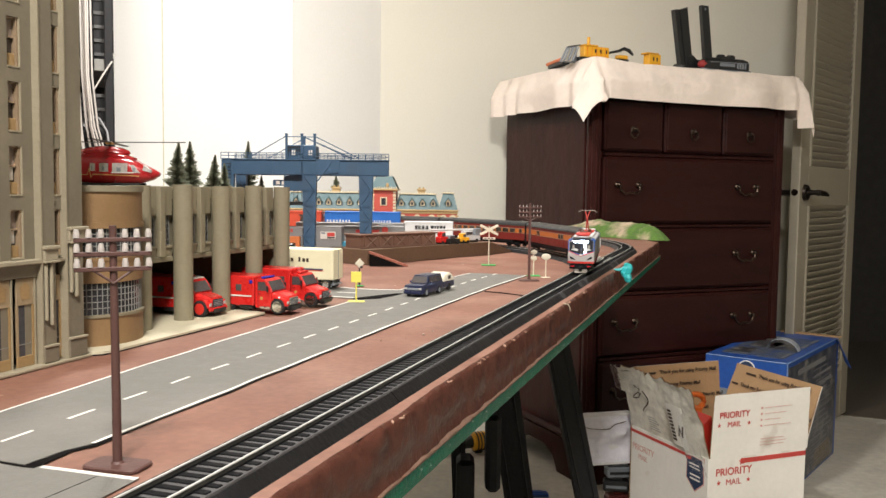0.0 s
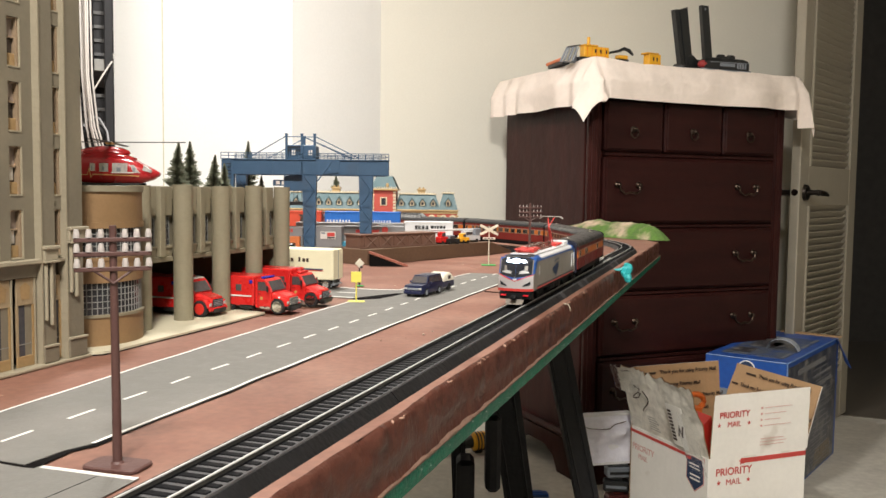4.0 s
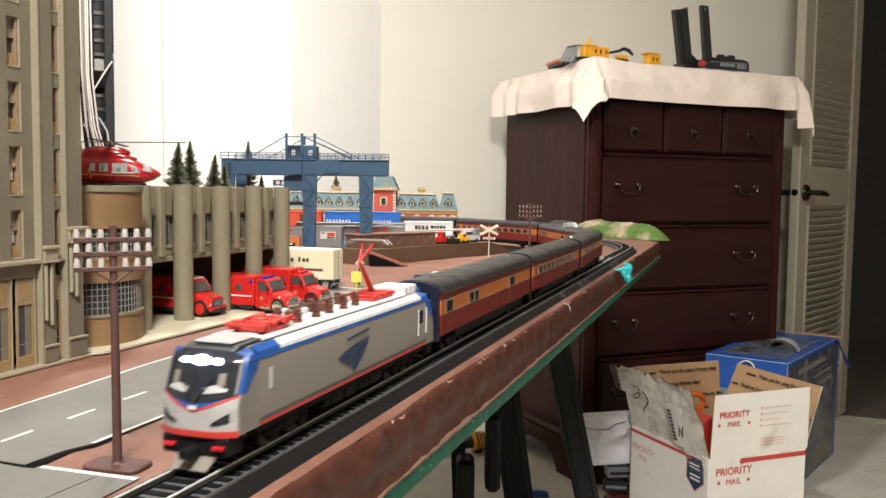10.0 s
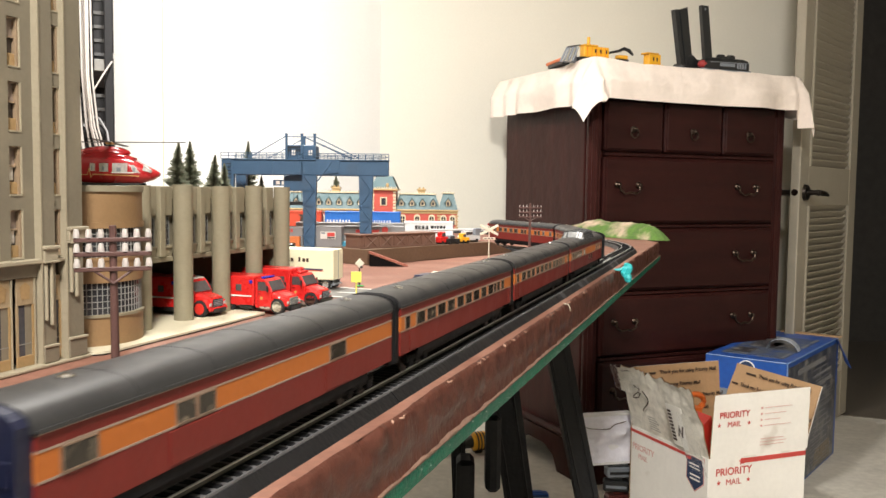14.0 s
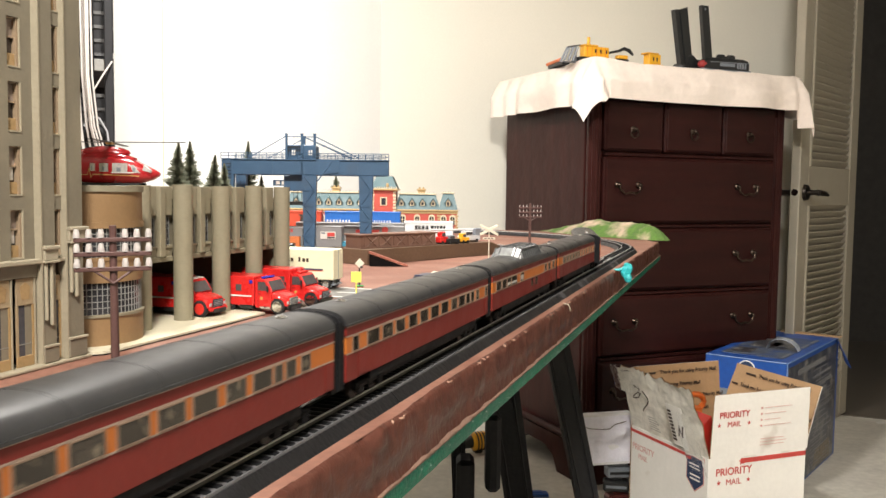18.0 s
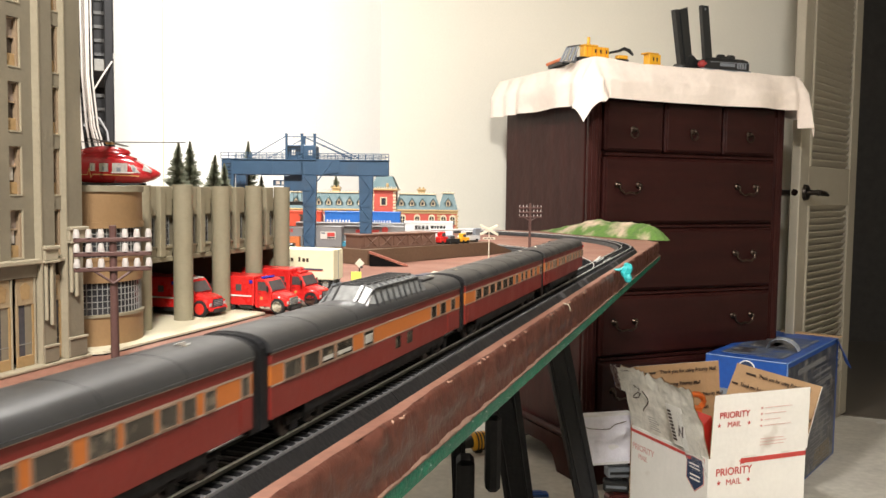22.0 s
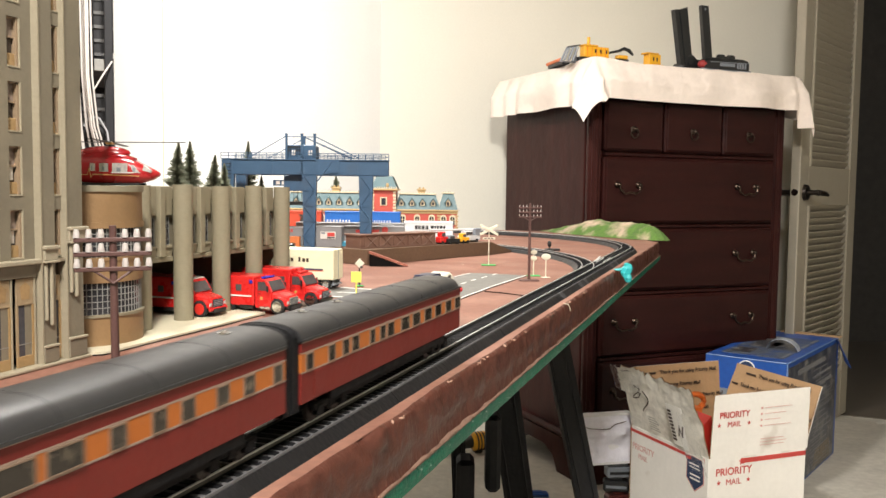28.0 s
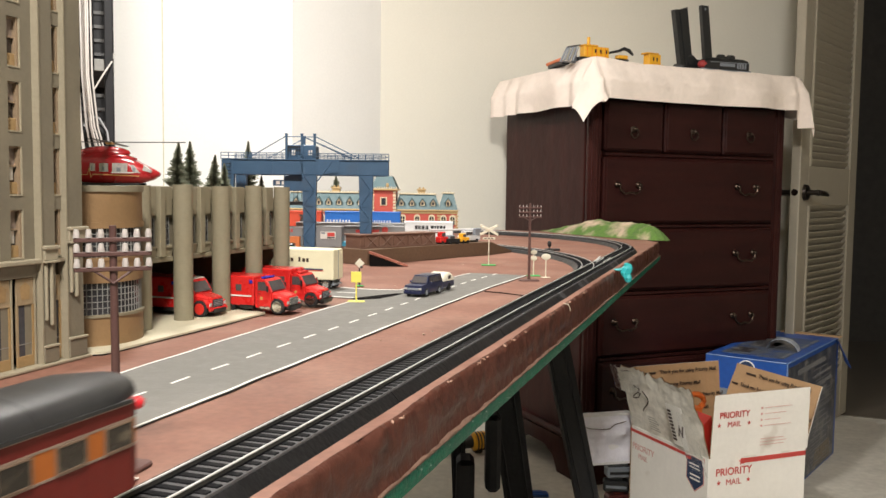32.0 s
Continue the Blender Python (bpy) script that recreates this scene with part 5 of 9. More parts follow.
for k, zz in enumerate((0.028, 0.038, 0.058, 0.068)):
    part("print_line", Mesh().box(-0.0012, -0.0007, 0.028, 0.068, BH - zz, BH - zz + 0.0045), WHITE_CARD, carton)
lab = Mesh().box(0.212, 0.278, -0.0105, -0.0095, 0.012, 0.128)
part("address_label", lab, WHITE_CARD, left_flap, "crumpled pale label")
for k in range(9):
    part("label_bar", Mesh().box(0.216, 0.230, -0.0118, -0.0108, 0.026 + 0.010 * k, 0.0315 + 0.010 * k), BROWN_INK, left_flap)
mk = Mesh().tube([(0.085 + 0.020 * math.sin(a * 1.7), -0.0125, 0.128 + 0.020 * math.cos(a)) for a in [k * 0.42 for k in range(13)]], 0.0017, 6)
mk.tube([(0.118 + 0.018 * math.sin(s * 4.4), -0.0125, 0.138 - 0.062 * s) for s in [k / 12 for k in range(13)]], 0.0017, 6)
part("pen_mark", mk, BROWN_INK, left_flap, "dark pen scrawl")
FILM = glass_mat("clear_packing_film", (0.92, 0.93, 0.92), 0.10, 0.95)
for x0, x1, z0, z1, seed_ in ((0.262, 0.338, -0.045, 0.120, 3), (-0.012, 0.110, 0.120, 0.192, 8)):
    film = []
    for j in range(15):
        film.append([(x0 + (x1 - x0) * i / 12, -0.016 - 0.010 * abs(noise.noise((i * 0.7, j * 0.5, seed_))) - 0.004 * noise.noise((i * 1.9, j * 1.7, seed_)), z0 + (z1 - z0) * j / 14 + 0.006 * noise.noise((i * 0.8, 1, seed_)) * (j > 12)) for i in range(13)])
    part("packing_film", Mesh().loft(film, closed=False), FILM, left_flap, "crumpled clear packing film", smooth=True).visible_shadow = False
for x, z, a in ((0.252, 0.060, 20), (0.262, 0.062, -25), (0.272, 0.066, 20)):
    part("label_stroke", Mesh().box(-0.0016, 0.0016, -0.0135, -0.0125, -0.016, 0.016).turn(pose(x, 0, z, 0, a, 0)), BROWN_INK, left_flap)
for k in range(6):
    part("label_line", Mesh().box(0.120, 0.165 - 0.006 * (k % 3), -0.0150, -0.0142, 0.030 + 0.007 * k, 0.0325 + 0.007 * k), FADED_INK, left_flap)
# lines of print on the inside of the brown flaps
INSIDE = Matrix.Rotation(radians(180), 4, "Z") @ UP
for fl, w in (("right_flap", BD), ("back_flap", BW)):
    ob = [o for o in carton.children if o.name.startswith(fl)][0]
    for r_, cx in enumerate((0.47, 0.30, 0.56, 0.38)):
        words("Thank you for using Priority Mail", 0.0148, Matrix.Translation((w * cx, 0.0075, 0.030 + 0.037 * r_)) @ INSIDE, BROWN_INK, ob, bold=0.0003)
        part("print_line", Mesh().box(w * cx + 0.112, min(w * cx + 0.150, w - 0.012), 0.0052, 0.0068, 0.031 + 0.037 * r_, 0.036 + 0.037 * r_), BROWN_INK, ob)
toy = thing("orange_toy", pose(c0.x, c0.y, 0, 0, 0, BOXTURN) @ pose(0.075, 0.11, 0.008), "bright orange and red toy pieces in the box", "toy")
part("wedge", Mesh().prism([(0, 0), (0.04, 0), (0.06, 0.20), (0.02, 0.365), (-0.02, 0.33)], 0, 0.10, "y"), TOY_RED, toy, "red plastic wedge")
part("ring", Mesh().tube([(0.055 + 0.035 * math.sin(a), 0.12, 0.372 + 0.022 * math.cos(a)) for a in [k * 2 * math.pi / 16 for k in range(17)]], 0.008, 8), TOY_ORANGE, toy, "orange plastic ring", smooth=True)
part("stem", Mesh().box(0.04, 0.07, 0.10, 0.13, 0, 0.36), TOY_ORANGE, toy)
part("bar", Mesh().box(0.03, 0.15, 0.02, 0.04, 0.27, 0.285, 0.003), TOY_GREY, toy)
part("bar", Mesh().box(0.03, 0.15, 0.02, 0.04, 0.245, 0.258, 0.003), TOY_GREY, toy)
part("bar_post", Mesh().box(0.13, 0.145, 0.022, 0.038, 0, 0.27), TOY_GREY, toy)

FADED = mat("faded_grey_print", (0.21, 0.215, 0.23), 0.4, vary=0.3, scale=40)
PHOTO = mat("dark_photo_print", (0.050, 0.052, 0.060), 0.35, vary=0.6, scale=45, second=(0.22, 0.20, 0.18), amount=0.4, stain=30)
LETTER_PALE = mat("pale_lettering_print", (0.20, 0.20, 0.215), 0.4, vary=0.3, scale=60)
b0 = at(1.07, 2.64)
BT = math.degrees(YAW) + math.degrees(math.atan2(0.793, 0.609)) - 90
big = thing("blue_carton", pose(b0.x, b0.y, 0, 0, 0, BT), "large blue printed toy carton with taped top", "cardboard box")
GW, GL, GH = 0.26, 0.64, 0.436
part("body", Mesh().box(-GW, 0, 0, GL, 0, GH, 0.003), [BLUE_PRINT], big)
part("side_print", Mesh().box(0.0, 0.0012, 0.012, GL - 0.03, 0.01, GH - 0.018), DARK_PRINT, big, "dark printed side with pale text blocks")
for k in range(16):
    zz = GH - 0.075 - 0.020 * k
    part("text_bar", Mesh().box(0.0012, 0.0018, 0.30 + 0.02 * (k % 3), 0.48 + 0.03 * ((k * 5) % 4), zz, zz + 0.0042), FADED, big)
for k, (y0, y1, z0, z1) in enumerate(((0.03, 0.12, 0.22, 0.33), (0.14, 0.26, 0.22, 0.30), (0.24, 0.29, 0.04, 0.20), (0.52, 0.59, 0.05, 0.16), (0.53, 0.60, 0.19, 0.30))):
    part("picture_patch", Mesh().box(0.0012, 0.0017, y0, y1, z0, z1), PHOTO, big, "dark printed picture")
part("title_bar", Mesh().box(0.0012, 0.0020, 0.12, 0.46, GH - 0.058, GH - 0.040), FADED, big)
part("picture_patch", Mesh().box(0.0012, 0.0020, 0.04, 0.22, 0.05, 0.20), mat("faded_picture", (0.22, 0.20, 0.17), 0.4, vary=0.5, scale=30, second=(0.10, 0.12, 0.16), amount=0.5, stain=25), big)
part("top_print", Mesh().box(-GW + 0.03, -0.03, 0.06, 0.50, GH, GH + 0.001), mat("top_picture", (0.10, 0.12, 0.16), 0.4, vary=0.6, scale=14, second=(0.03, 0.07, 0.22), amount=0.5, stain=18), big, "printed picture on the lid")
part("corner_flap", Mesh().box(-0.20, 0.012, GL - 0.03, GL + 0.002, GH + 0.001, GH + 0.005), CARDBOARD, big)
part("round_badge", Mesh().tube([(-0.125, -0.001, GH - 0.034), (-0.125, 0.0005, GH - 0.034)], 0.026, 24), NAVY_INK, big, "round dark badge")
part("badge_ring", Mesh().tube([(-0.125 + 0.026 * math.cos(a), -0.0015, GH - 0.034 + 0.026 * math.sin(a)) for a in [k * 2 * math.pi / 24 for k in range(25)]], 0.002, 6), WHITE_CARD, big)
part("front_bar", Mesh().box(-GW + 0.03, -GW + 0.09, -0.001, 0, 0.14, 0.33), TOY_GREY, big)
for k, (y0, y1, z0, z1, mm_) in enumerate(((0.34, 0.56, 0.020, 0.085, "tan"), (0.06, 0.20, 0.015, 0.045, "tan"))):
    part("picture_patch", Mesh().prism([(y0, z0), (y1, z0), (y1 - 0.010, z1), (y0 + 0.022, z1 - 0.008)], 0.0018, 0.0023, "x"), mat("tan_picture_print" if mm_ == "tan" else "pale_picture_print", (0.20, 0.155, 0.10) if mm_ == "tan" else (0.27, 0.27, 0.26), 0.4, vary=0.6, scale=60, second=(0.05, 0.05, 0.05), amount=0.35, stain=60), big)
for y0, zz, ln in ((0.30, GH - 0.100, 0.24), (0.34, GH - 0.130, 0.22), (0.36, GH - 0.165, 0.14)):
    n_ = int(ln / 0.016)
    for k in range(n_):
        part("title_letter_bar", Mesh().box(0.0018, 0.0025, y0 + 0.016 * k, y0 + 0.016 * k + 0.006 + 0.005 * (k % 2), zz, zz + 0.010), LETTER_PALE, big)
rng_print = random.Random(17)
small_print = Mesh()
for k in range(26):
    zz, y = 0.022 + 0.0115 * k, 0.05 + 0.02 * rng_print.random()
    while y < GL - 0.09:
        ln = rng_print.uniform(0.006, 0.030)
        if noise.noise((y * 7, zz * 9, 3)) > -0.12:
            small_print.box(0.0024, 0.0028, y, y + ln, zz, zz + rng_print.uniform(0.0022, 0.0050))
        y += ln + rng_print.uniform(0.003, 0.012)
tagged(part("small_print", small_print, LETTER_PALE, big, "rows of small pale print"), kind="stuff")
part("hanging_flap", Mesh().loft([[(-0.02 + 0.05 * t + 0.006 * math.sin(5 * t), GL + 0.002 + 0.02 * t, GH - 0.10 * t), (0.006 + 0.04 * t, GL - 0.05 + 0.05 * t, GH - 0.11 * t), (0.008 + 0.04 * t, GL - 0.05 + 0.05 * t, GH - 0.11 * t), (-0.018 + 0.05 * t, GL + 0.004 + 0.02 * t, GH - 0.10 * t)] for t in [k / 6 for k in range(7)]]), BLUE_PRINT, big, "torn blue flap hanging from the lid", smooth=True)
CLEAR = mat("clear_plastic_strap", (0.34, 0.37, 0.42), 0.12, vary=0.2, scale=30, bump=0.1)
arch = []
for k in range(17):
    a = math.pi * k / 16
    cx, cz = -0.075 + 0.050 * math.cos(a), GH + 0.002 + 0.040 * math.sin(a)
    arch.append([(cx, 0.20 - 0.02 * math.sin(a), cz), (cx, 0.232 - 0.02 * math.sin(a), cz + 0.002), (cx * 0.99, 0.232 - 0.02 * math.sin(a), cz + 0.004), (cx * 0.99, 0.20 - 0.02 * math.sin(a), cz + 0.002)])
part("carry_strap", Mesh().loft(arch), CLEAR, big, "clear plastic carrying strap", smooth=True)
for x0, x1, y0, y1 in ((-0.215, -0.150, 0.10, 0.20), (-0.14, -0.06, 0.28, 0.36), (-0.20, -0.11, 0.24, 0.45)):
    part("lid_picture", Mesh().box(x0, x1, y0, y1, GH + 0.0011, GH + 0.0016), PHOTO, big)
for y0 in (0.08, 0.30, 0.42):
    part("lid_stripe", Mesh().box(-0.045, -0.036, y0, y0 + 0.09, GH + 0.0011, GH + 0.0016), FADED, big)
# pale strips paint the highlights along the carton's edges
EDGE_GLINT = mat("pale_blue_highlight", (0.16, 0.26, 0.50), 0.35, vary=0.3, scale=40)
part("worn_edge", Mesh().tube([(-GW + 0.002, -0.0005, GH - 0.0015), (-0.002, -0.0005, GH - 0.0015)], 0.0022, 6), EDGE_GLINT, big, "pale strip painted as an edge highlight")
part("worn_edge", Mesh().tube([(0.0005, 0.002, GH - 0.0015), (0.0005, GL - 0.002, GH - 0.0015)], 0.0022, 6), EDGE_GLINT, big, "pale strip painted as an edge highlight")
part("worn_edge", Mesh().tube([(0.0, 0.0, 0.002), (0.0, 0.0, GH - 0.002)], 0.0024, 6), EDGE_GLINT, big, "pale strip painted as an edge highlight")

FOAM_TRAY = mat("pale_lilac_foam", (0.83, 0.82, 0.90), 0.5, vary=0.08, scale=24, bump=0.2)
FOAM_RIM = mat("white_foam_edge", (0.80, 0.79, 0.80), 0.6, vary=0.05, scale=30)
tray = thing("foam_tray", facing(0.407, 2.45, 0.1725, 3) @ pose(0, 0, 0, -5, -3.5, 0) @ Matrix.Scale(0.907, 4), "pale lilac moulded foam tray leaning on edge", "packaging")
TW, TH = 0.166, 0.148


def bulges(x, z):
    """The moulded hollows of the tray's face."""
    d = 0.0
    for cx, cz, rx, rz, h in ((0.030, 0.085, 0.022, 0.020, 0.010), (0.060, 0.080, 0.015, 0.018, 0.012), (0.118, 0.092, 0.030, 0.022, 0.011), (0.140, 0.098, 0.012, 0.012, 0.009), (0.022, 0.030, 0.016, 0.020, 0.010), (0.058, 0.035, 0.018, 0.018, 0.008), (0.110, 0.045, 0.036, 0.020, -0.008)):
        d += 2.4 * h * math.exp(-(((x - cx) / rx) ** 2 + ((z - cz) / rz) ** 2))
    return d


face = [[(TW * i / 40, -0.003 - bulges(TW * i / 40, TH * j / 34) + 0.002 * noise.noise((i * 0.3, j * 0.3, 2)), TH * j / 34) for i in range(41)] for j in range(35)]
part("moulded_face", Mesh().loft(face, closed=False), FOAM_TRAY, tray, "lumpy moulded face", smooth=True)
part("back", Mesh().box(0.0, TW, 0.012, 0.040, 0.0, TH, 0.003), FOAM_RIM, tray)
for x0, x1, z0, z1 in ((-0.002, TW + 0.002, TH, TH + 0.006), (-0.002, TW + 0.002, -0.006, 0.0), (-0.006, -0.002, -0.006, TH + 0.006), (TW + 0.002, TW + 0.006, -0.006, TH + 0.006)):
    part("rim", Mesh().box(x0, x1, -0.010, 0.040, z0, z1, 0.001), FOAM_RIM, tray, "white foam rim")
part("cord", Mesh().tube([(0.004, -0.013, 0.122), (0.035, -0.015, 0.112), (0.070, -0.015, 0.108), (0.095, -0.015, 0.108), (0.115, -0.014, 0.122), (0.150, -0.013, 0.128)], 0.0012, 6), BROWN_INK, tray, "thin dark cord", smooth=True)

TOY_MAROON = mat("maroon_toy_plastic", (0.085, 0.018, 0.014), 0.4, vary=0.2, scale=60)


def small_box(name, r, f, size, colour, label, turn=0.0, z=0.0):
    th2 = thing(name, facing(r, f, z, turn), label, "toy")
    x, y, h = size
    part("body", Mesh().box(-x / 2, x / 2, -y / 2, y / 2, 0.0, h, min(size) * 0.15), colour, th2)
    part("stripe", Mesh().box(-x / 2 * 0.8, x / 2 * 0.8, -y / 2 - 0.001, y / 2 + 0.001, h * 0.35, h * 0.6), TOY_BLACK if colour is not TOY_BLACK else TOY_GREY, th2)
    part("cap", Mesh().box(-x / 4, x / 4, -y / 3, y / 3, h, h * 1.3, min(size) * 0.1), colour, th2)


drill = thing("power_tool", facing(0.118, 3.10, 0.0, 20), "yellow and black hand tool lying on the floor", "tool")
part("motor", Mesh().tube([(-0.005, 0.0, 0.042), (0.0, 0.0, 0.042), (0.045, 0.0, 0.044), (0.052, 0.0, 0.044)], [0.026, 0.034, 0.034, 0.024], 16), TOY_YELLOW, drill, "yellow motor housing", smooth=True)
for x in (0.008, 0.020, 0.032):
    part("rubber_band", Mesh().tube([(x, 0.0, 0.0425), (x + 0.005, 0.0, 0.0428)], 0.0352, 16), TOY_BLACK, drill, smooth=True)
part("neck", Mesh().tube([(-0.045, 0.0, 0.036), (-0.004, 0.0, 0.042)], [0.018, 0.024], 12), TOY_BLACK, drill, smooth=True)
part("shaft", Mesh().tube([(-0.120, -0.01, 0.010), (-0.040, 0.0, 0.034)], [0.008, 0.013], 10), CHROME, drill, smooth=True)
part("grip", Mesh().box(0.004, 0.034, -0.016, 0.016, 0.0, 0.014, 0.004), TOY_BLACK, drill)
small_box("toy_packet", 0.305, 2.66, (0.07, 0.03, 0.012), BLUE_PRINT, "small blue and yellow packet on the floor", 5)
small_box("toy_packet", 0.285, 2.60, (0.08, 0.03, 0.006), TOY_YELLOW, "flat yellow packet on the floor", -10)
for k, (dr, colour, text) in enumerate(((0.0, TOY_BLACK, "black toy track piece in a small stack"), (0.004, TOY_MAROON, "dark red toy wagon in a small stack"), (-0.003, TOY_BLACK, "black toy wagon in a small stack"), (0.002, TOY_GREY, "grey toy truck on top of the stack"))):
    small_box("stacked_toy", 0.520 + dr, 2.485, (0.075, 0.040, 0.0322), colour, text, 12 * dr / 0.004, 0.0419 * k)
small_box("toy_track_piece", 0.56, 2.39, (0.07, 0.05, 0.03), TOY_BLACK, "black toy piece lying on the floor", 30)
small_box("toy_wagon", 0.575, 2.72, (0.06, 0.03, 0.02), TOY_MAROON, "dark red toy wagon on the floor", -20)
small_box("toy_wagon", 0.61, 2.62, (0.07, 0.03, 0.03), TOY_ORANGE, "orange and black toy wagon on the floor", 50)

# ---------- sawhorse under the table ----------
horse = thing("sawhorse", facing(0.0, 1.5, 0.0), "black plastic folding sawhorse under the table", "sawhorse")
def leg(x0, z0, x1, z1, y0=0.0, y1=0.0, w=0.021, d=0.03):
    m = Mesh()
    m.loft([[(x0 - w, y0 - d, z0), (x0 + w, y0 - d, z0), (x0 + w, y0 + d, z0), (x0 - w, y0 + d, z0)], [(x1 - w * 0.8, y1 - d, z1), (x1 + w * 0.8, y1 - d, z1), (x1 + w * 0.8, y1 + d, z1), (x1 - w * 0.8, y1 + d, z1)]])
    l_ = part("leg", m, BLACK_PLASTIC, horse)
    for k in (-0.6, 0.6):
        rb_ = Mesh().tube([(x0 + k * w, y0 - d - 0.001, z0 - 0.02), (x1 + k * w * 0.8, y1 - d - 0.001, z1 + 0.02)], 0.0025, 6)
        part("rib", rb_, BLACK_PLASTIC, l_)


leg(0.180, 0.785, 0.352, 0.0)
leg(0.088, 0.785, 0.212, 0.0, 0.18, 0.20, 0.032)
leg(0.02, 0.785, 0.055, 0.0, 0.18, 0.3, 0.016)
part("top_beam", Mesh().box(-0.25, 0.24, -0.03, 0.05, 0.74, 0.784, 0.004), BLACK_PLASTIC, horse)
part("cross_brace", Mesh().box(-0.2, 0.2, 0.03, 0.045, 0.30, 0.34, 0.003), BLACK_PLASTIC, horse)
part("foot_block", Mesh().box(0.030, 0.064, 0.06, 0.12, 0.20, 0.46, 0.008), BLACK_PLASTIC, horse)
part("latch_block", Mesh().box(0.084, 0.112, 0.06, 0.12, 0.40, 0.545, 0.008), BLACK_PLASTIC, horse)
base_box = thing("grey_bin", facing(0.36, 2.30, 0.0, 0), "grey plastic bin lid on the floor", "bin")
part("lid", Mesh().box(-0.14, 0.02, -0.08, 0.10, 0.0, 0.012, 0.004), TOY_GREY, base_box)
part("handle", Mesh().box(-0.08, -0.03, -0.02, 0.02, 0.012, 0.022, 0.003), TOY_GREY, base_box)


# ---------- street ----------
R0 = TZ + 0.0002
def along(knots, y):
    """A line's x at the distance y, between knots (y, x)."""
    for (ya, xa), (yb, xb) in zip(knots, knots[1:]):
        if y <= yb:
            return xa + (xb - xa) * (y - ya) / (yb - ya) + 0.0013 * noise.noise((y * 19, knots[0][1] * 50, 0))
    return knots[-1][1]


LEFT_LINE = [(0.20, -0.3385), (0.334, -0.3446), (0.398, -0.3478), (0.464, -0.3517), (0.589, -0.3563), (0.716, -0.3616), (0.815, -0.3625), (0.90, -0.3535), (1.058, -0.3431), (1.16, -0.3350)]
MID_LINE = [(0.20, -0.3036), (0.50, -0.3048), (0.72, -0.3048), (0.90, -0.3082), (1.03, -0.3082), (1.16, -0.3005)]
RIGHT_LINE = [(0.20, -0.2645), (0.38, -0.2648), (0.60, -0.2670), (0.75, -0.2680), (0.96, -0.2674), (1.16, -0.2592)]


def strip_on(knots_a, da, knots_b, db, y0, y1, z0, z1, ragged=0.0, step=0.012):
    """A flat strip between two lines of the street."""
    n = max(1, round((y1 - y0) / step))
    rings = []
    for i in range(n + 1):
        y = y0 + (y1 - y0) * i / n
        wa, wb = ragged * noise.noise((y * 30, 1, 0)), ragged * noise.noise((y * 30, 8, 0))
        xa, xb = along(knots_a, y) + da + wa, along(knots_b, y) + db + wb
        rings.append([(xa, y, z0), (xa, y, z1), (xb, y, z1), (xb, y, z0)])
    return Mesh().loft(rings)


road = tagged(thing("road", pose(0, 0, 0), "grey printed model road with white lines", "road"), kind="structure")
Z1 = R0 + 0.0005
part("road_sheet", strip_on(LEFT_LINE, -0.0014, RIGHT_LINE, 0.0014, 0.3240, 1.135, R0 + 0.0001, Z1, 0.0009), ASPHALT, road, "grey road sheet")
part("sheet_corner", Mesh().prism([(along(LEFT_LINE, 0.262) - 0.0014, 0.262), (-0.2834, 0.2744), (-0.2702, 0.2738), (-0.2690, 0.2948), (-0.2650, 0.3060), (along(RIGHT_LINE, 0.324) + 0.0014, 0.3240), (along(LEFT_LINE, 0.324) - 0.0014, 0.3240)], R0 + 0.0001, Z1, "z"), ASPHALT, road, "grey corner of the road sheet")
part("sheet_edge", strip_on(RIGHT_LINE, -0.002, RIGHT_LINE, 0.0021, 0.318, 1.135, TZ + 0.0001, R0 + 0.0001, 0.0010), EDGE_AND_SHADE, road, "black ragged sheet edge")
part("sheet_edge", strip_on(LEFT_LINE, -0.0019, LEFT_LINE, 0.002, 0.30, 1.135, TZ + 0.0001, R0 + 0.0001, 0.0006), EDGE_AND_SHADE, road, "black ragged sheet edge")
# black strip puts the torn edge's dark core and shade into colour
part("torn_edge", Mesh().prism([(-0.2860, 0.2745), (-0.2840, 0.2725), (-0.2690, 0.2715), (-0.2636, 0.2722), (-0.2655, 0.2960), (-0.2612, 0.3060), (-0.2612, 0.3220), (-0.2680, 0.3220), (-0.2720, 0.2960), (-0.2740, 0.2765)], TZ + 0.0002, R0 + 0.0002, "z"), EDGE_AND_SHADE, road, "black strip for the dark core and shade at the torn edge")
part("edge_line", strip_on(RIGHT_LINE, -0.0009, RIGHT_LINE, 0.0010, 0.3075, 1.13, Z1, Z1 + 0.0002, 0.0005), ROADLINE, road)
part("edge_line", strip_on(LEFT_LINE, -0.0008, LEFT_LINE, 0.0008, 0.27, 0.812, Z1, Z1 + 0.0002, 0.0004), ROADLINE, road)
part("edge_line", strip_on(LEFT_LINE, -0.0008, LEFT_LINE, 0.0008, 0.905, 1.13, Z1, Z1 + 0.0002, 0.0004), ROADLINE, road)
y = 0.2950
while y < 1.12:
    part("dash", strip_on(MID_LINE, -0.0009, MID_LINE, 0.0009, y, y + 0.0185, Z1, Z1 + 0.0002), ROADLINE, road)
    y += 0.0412
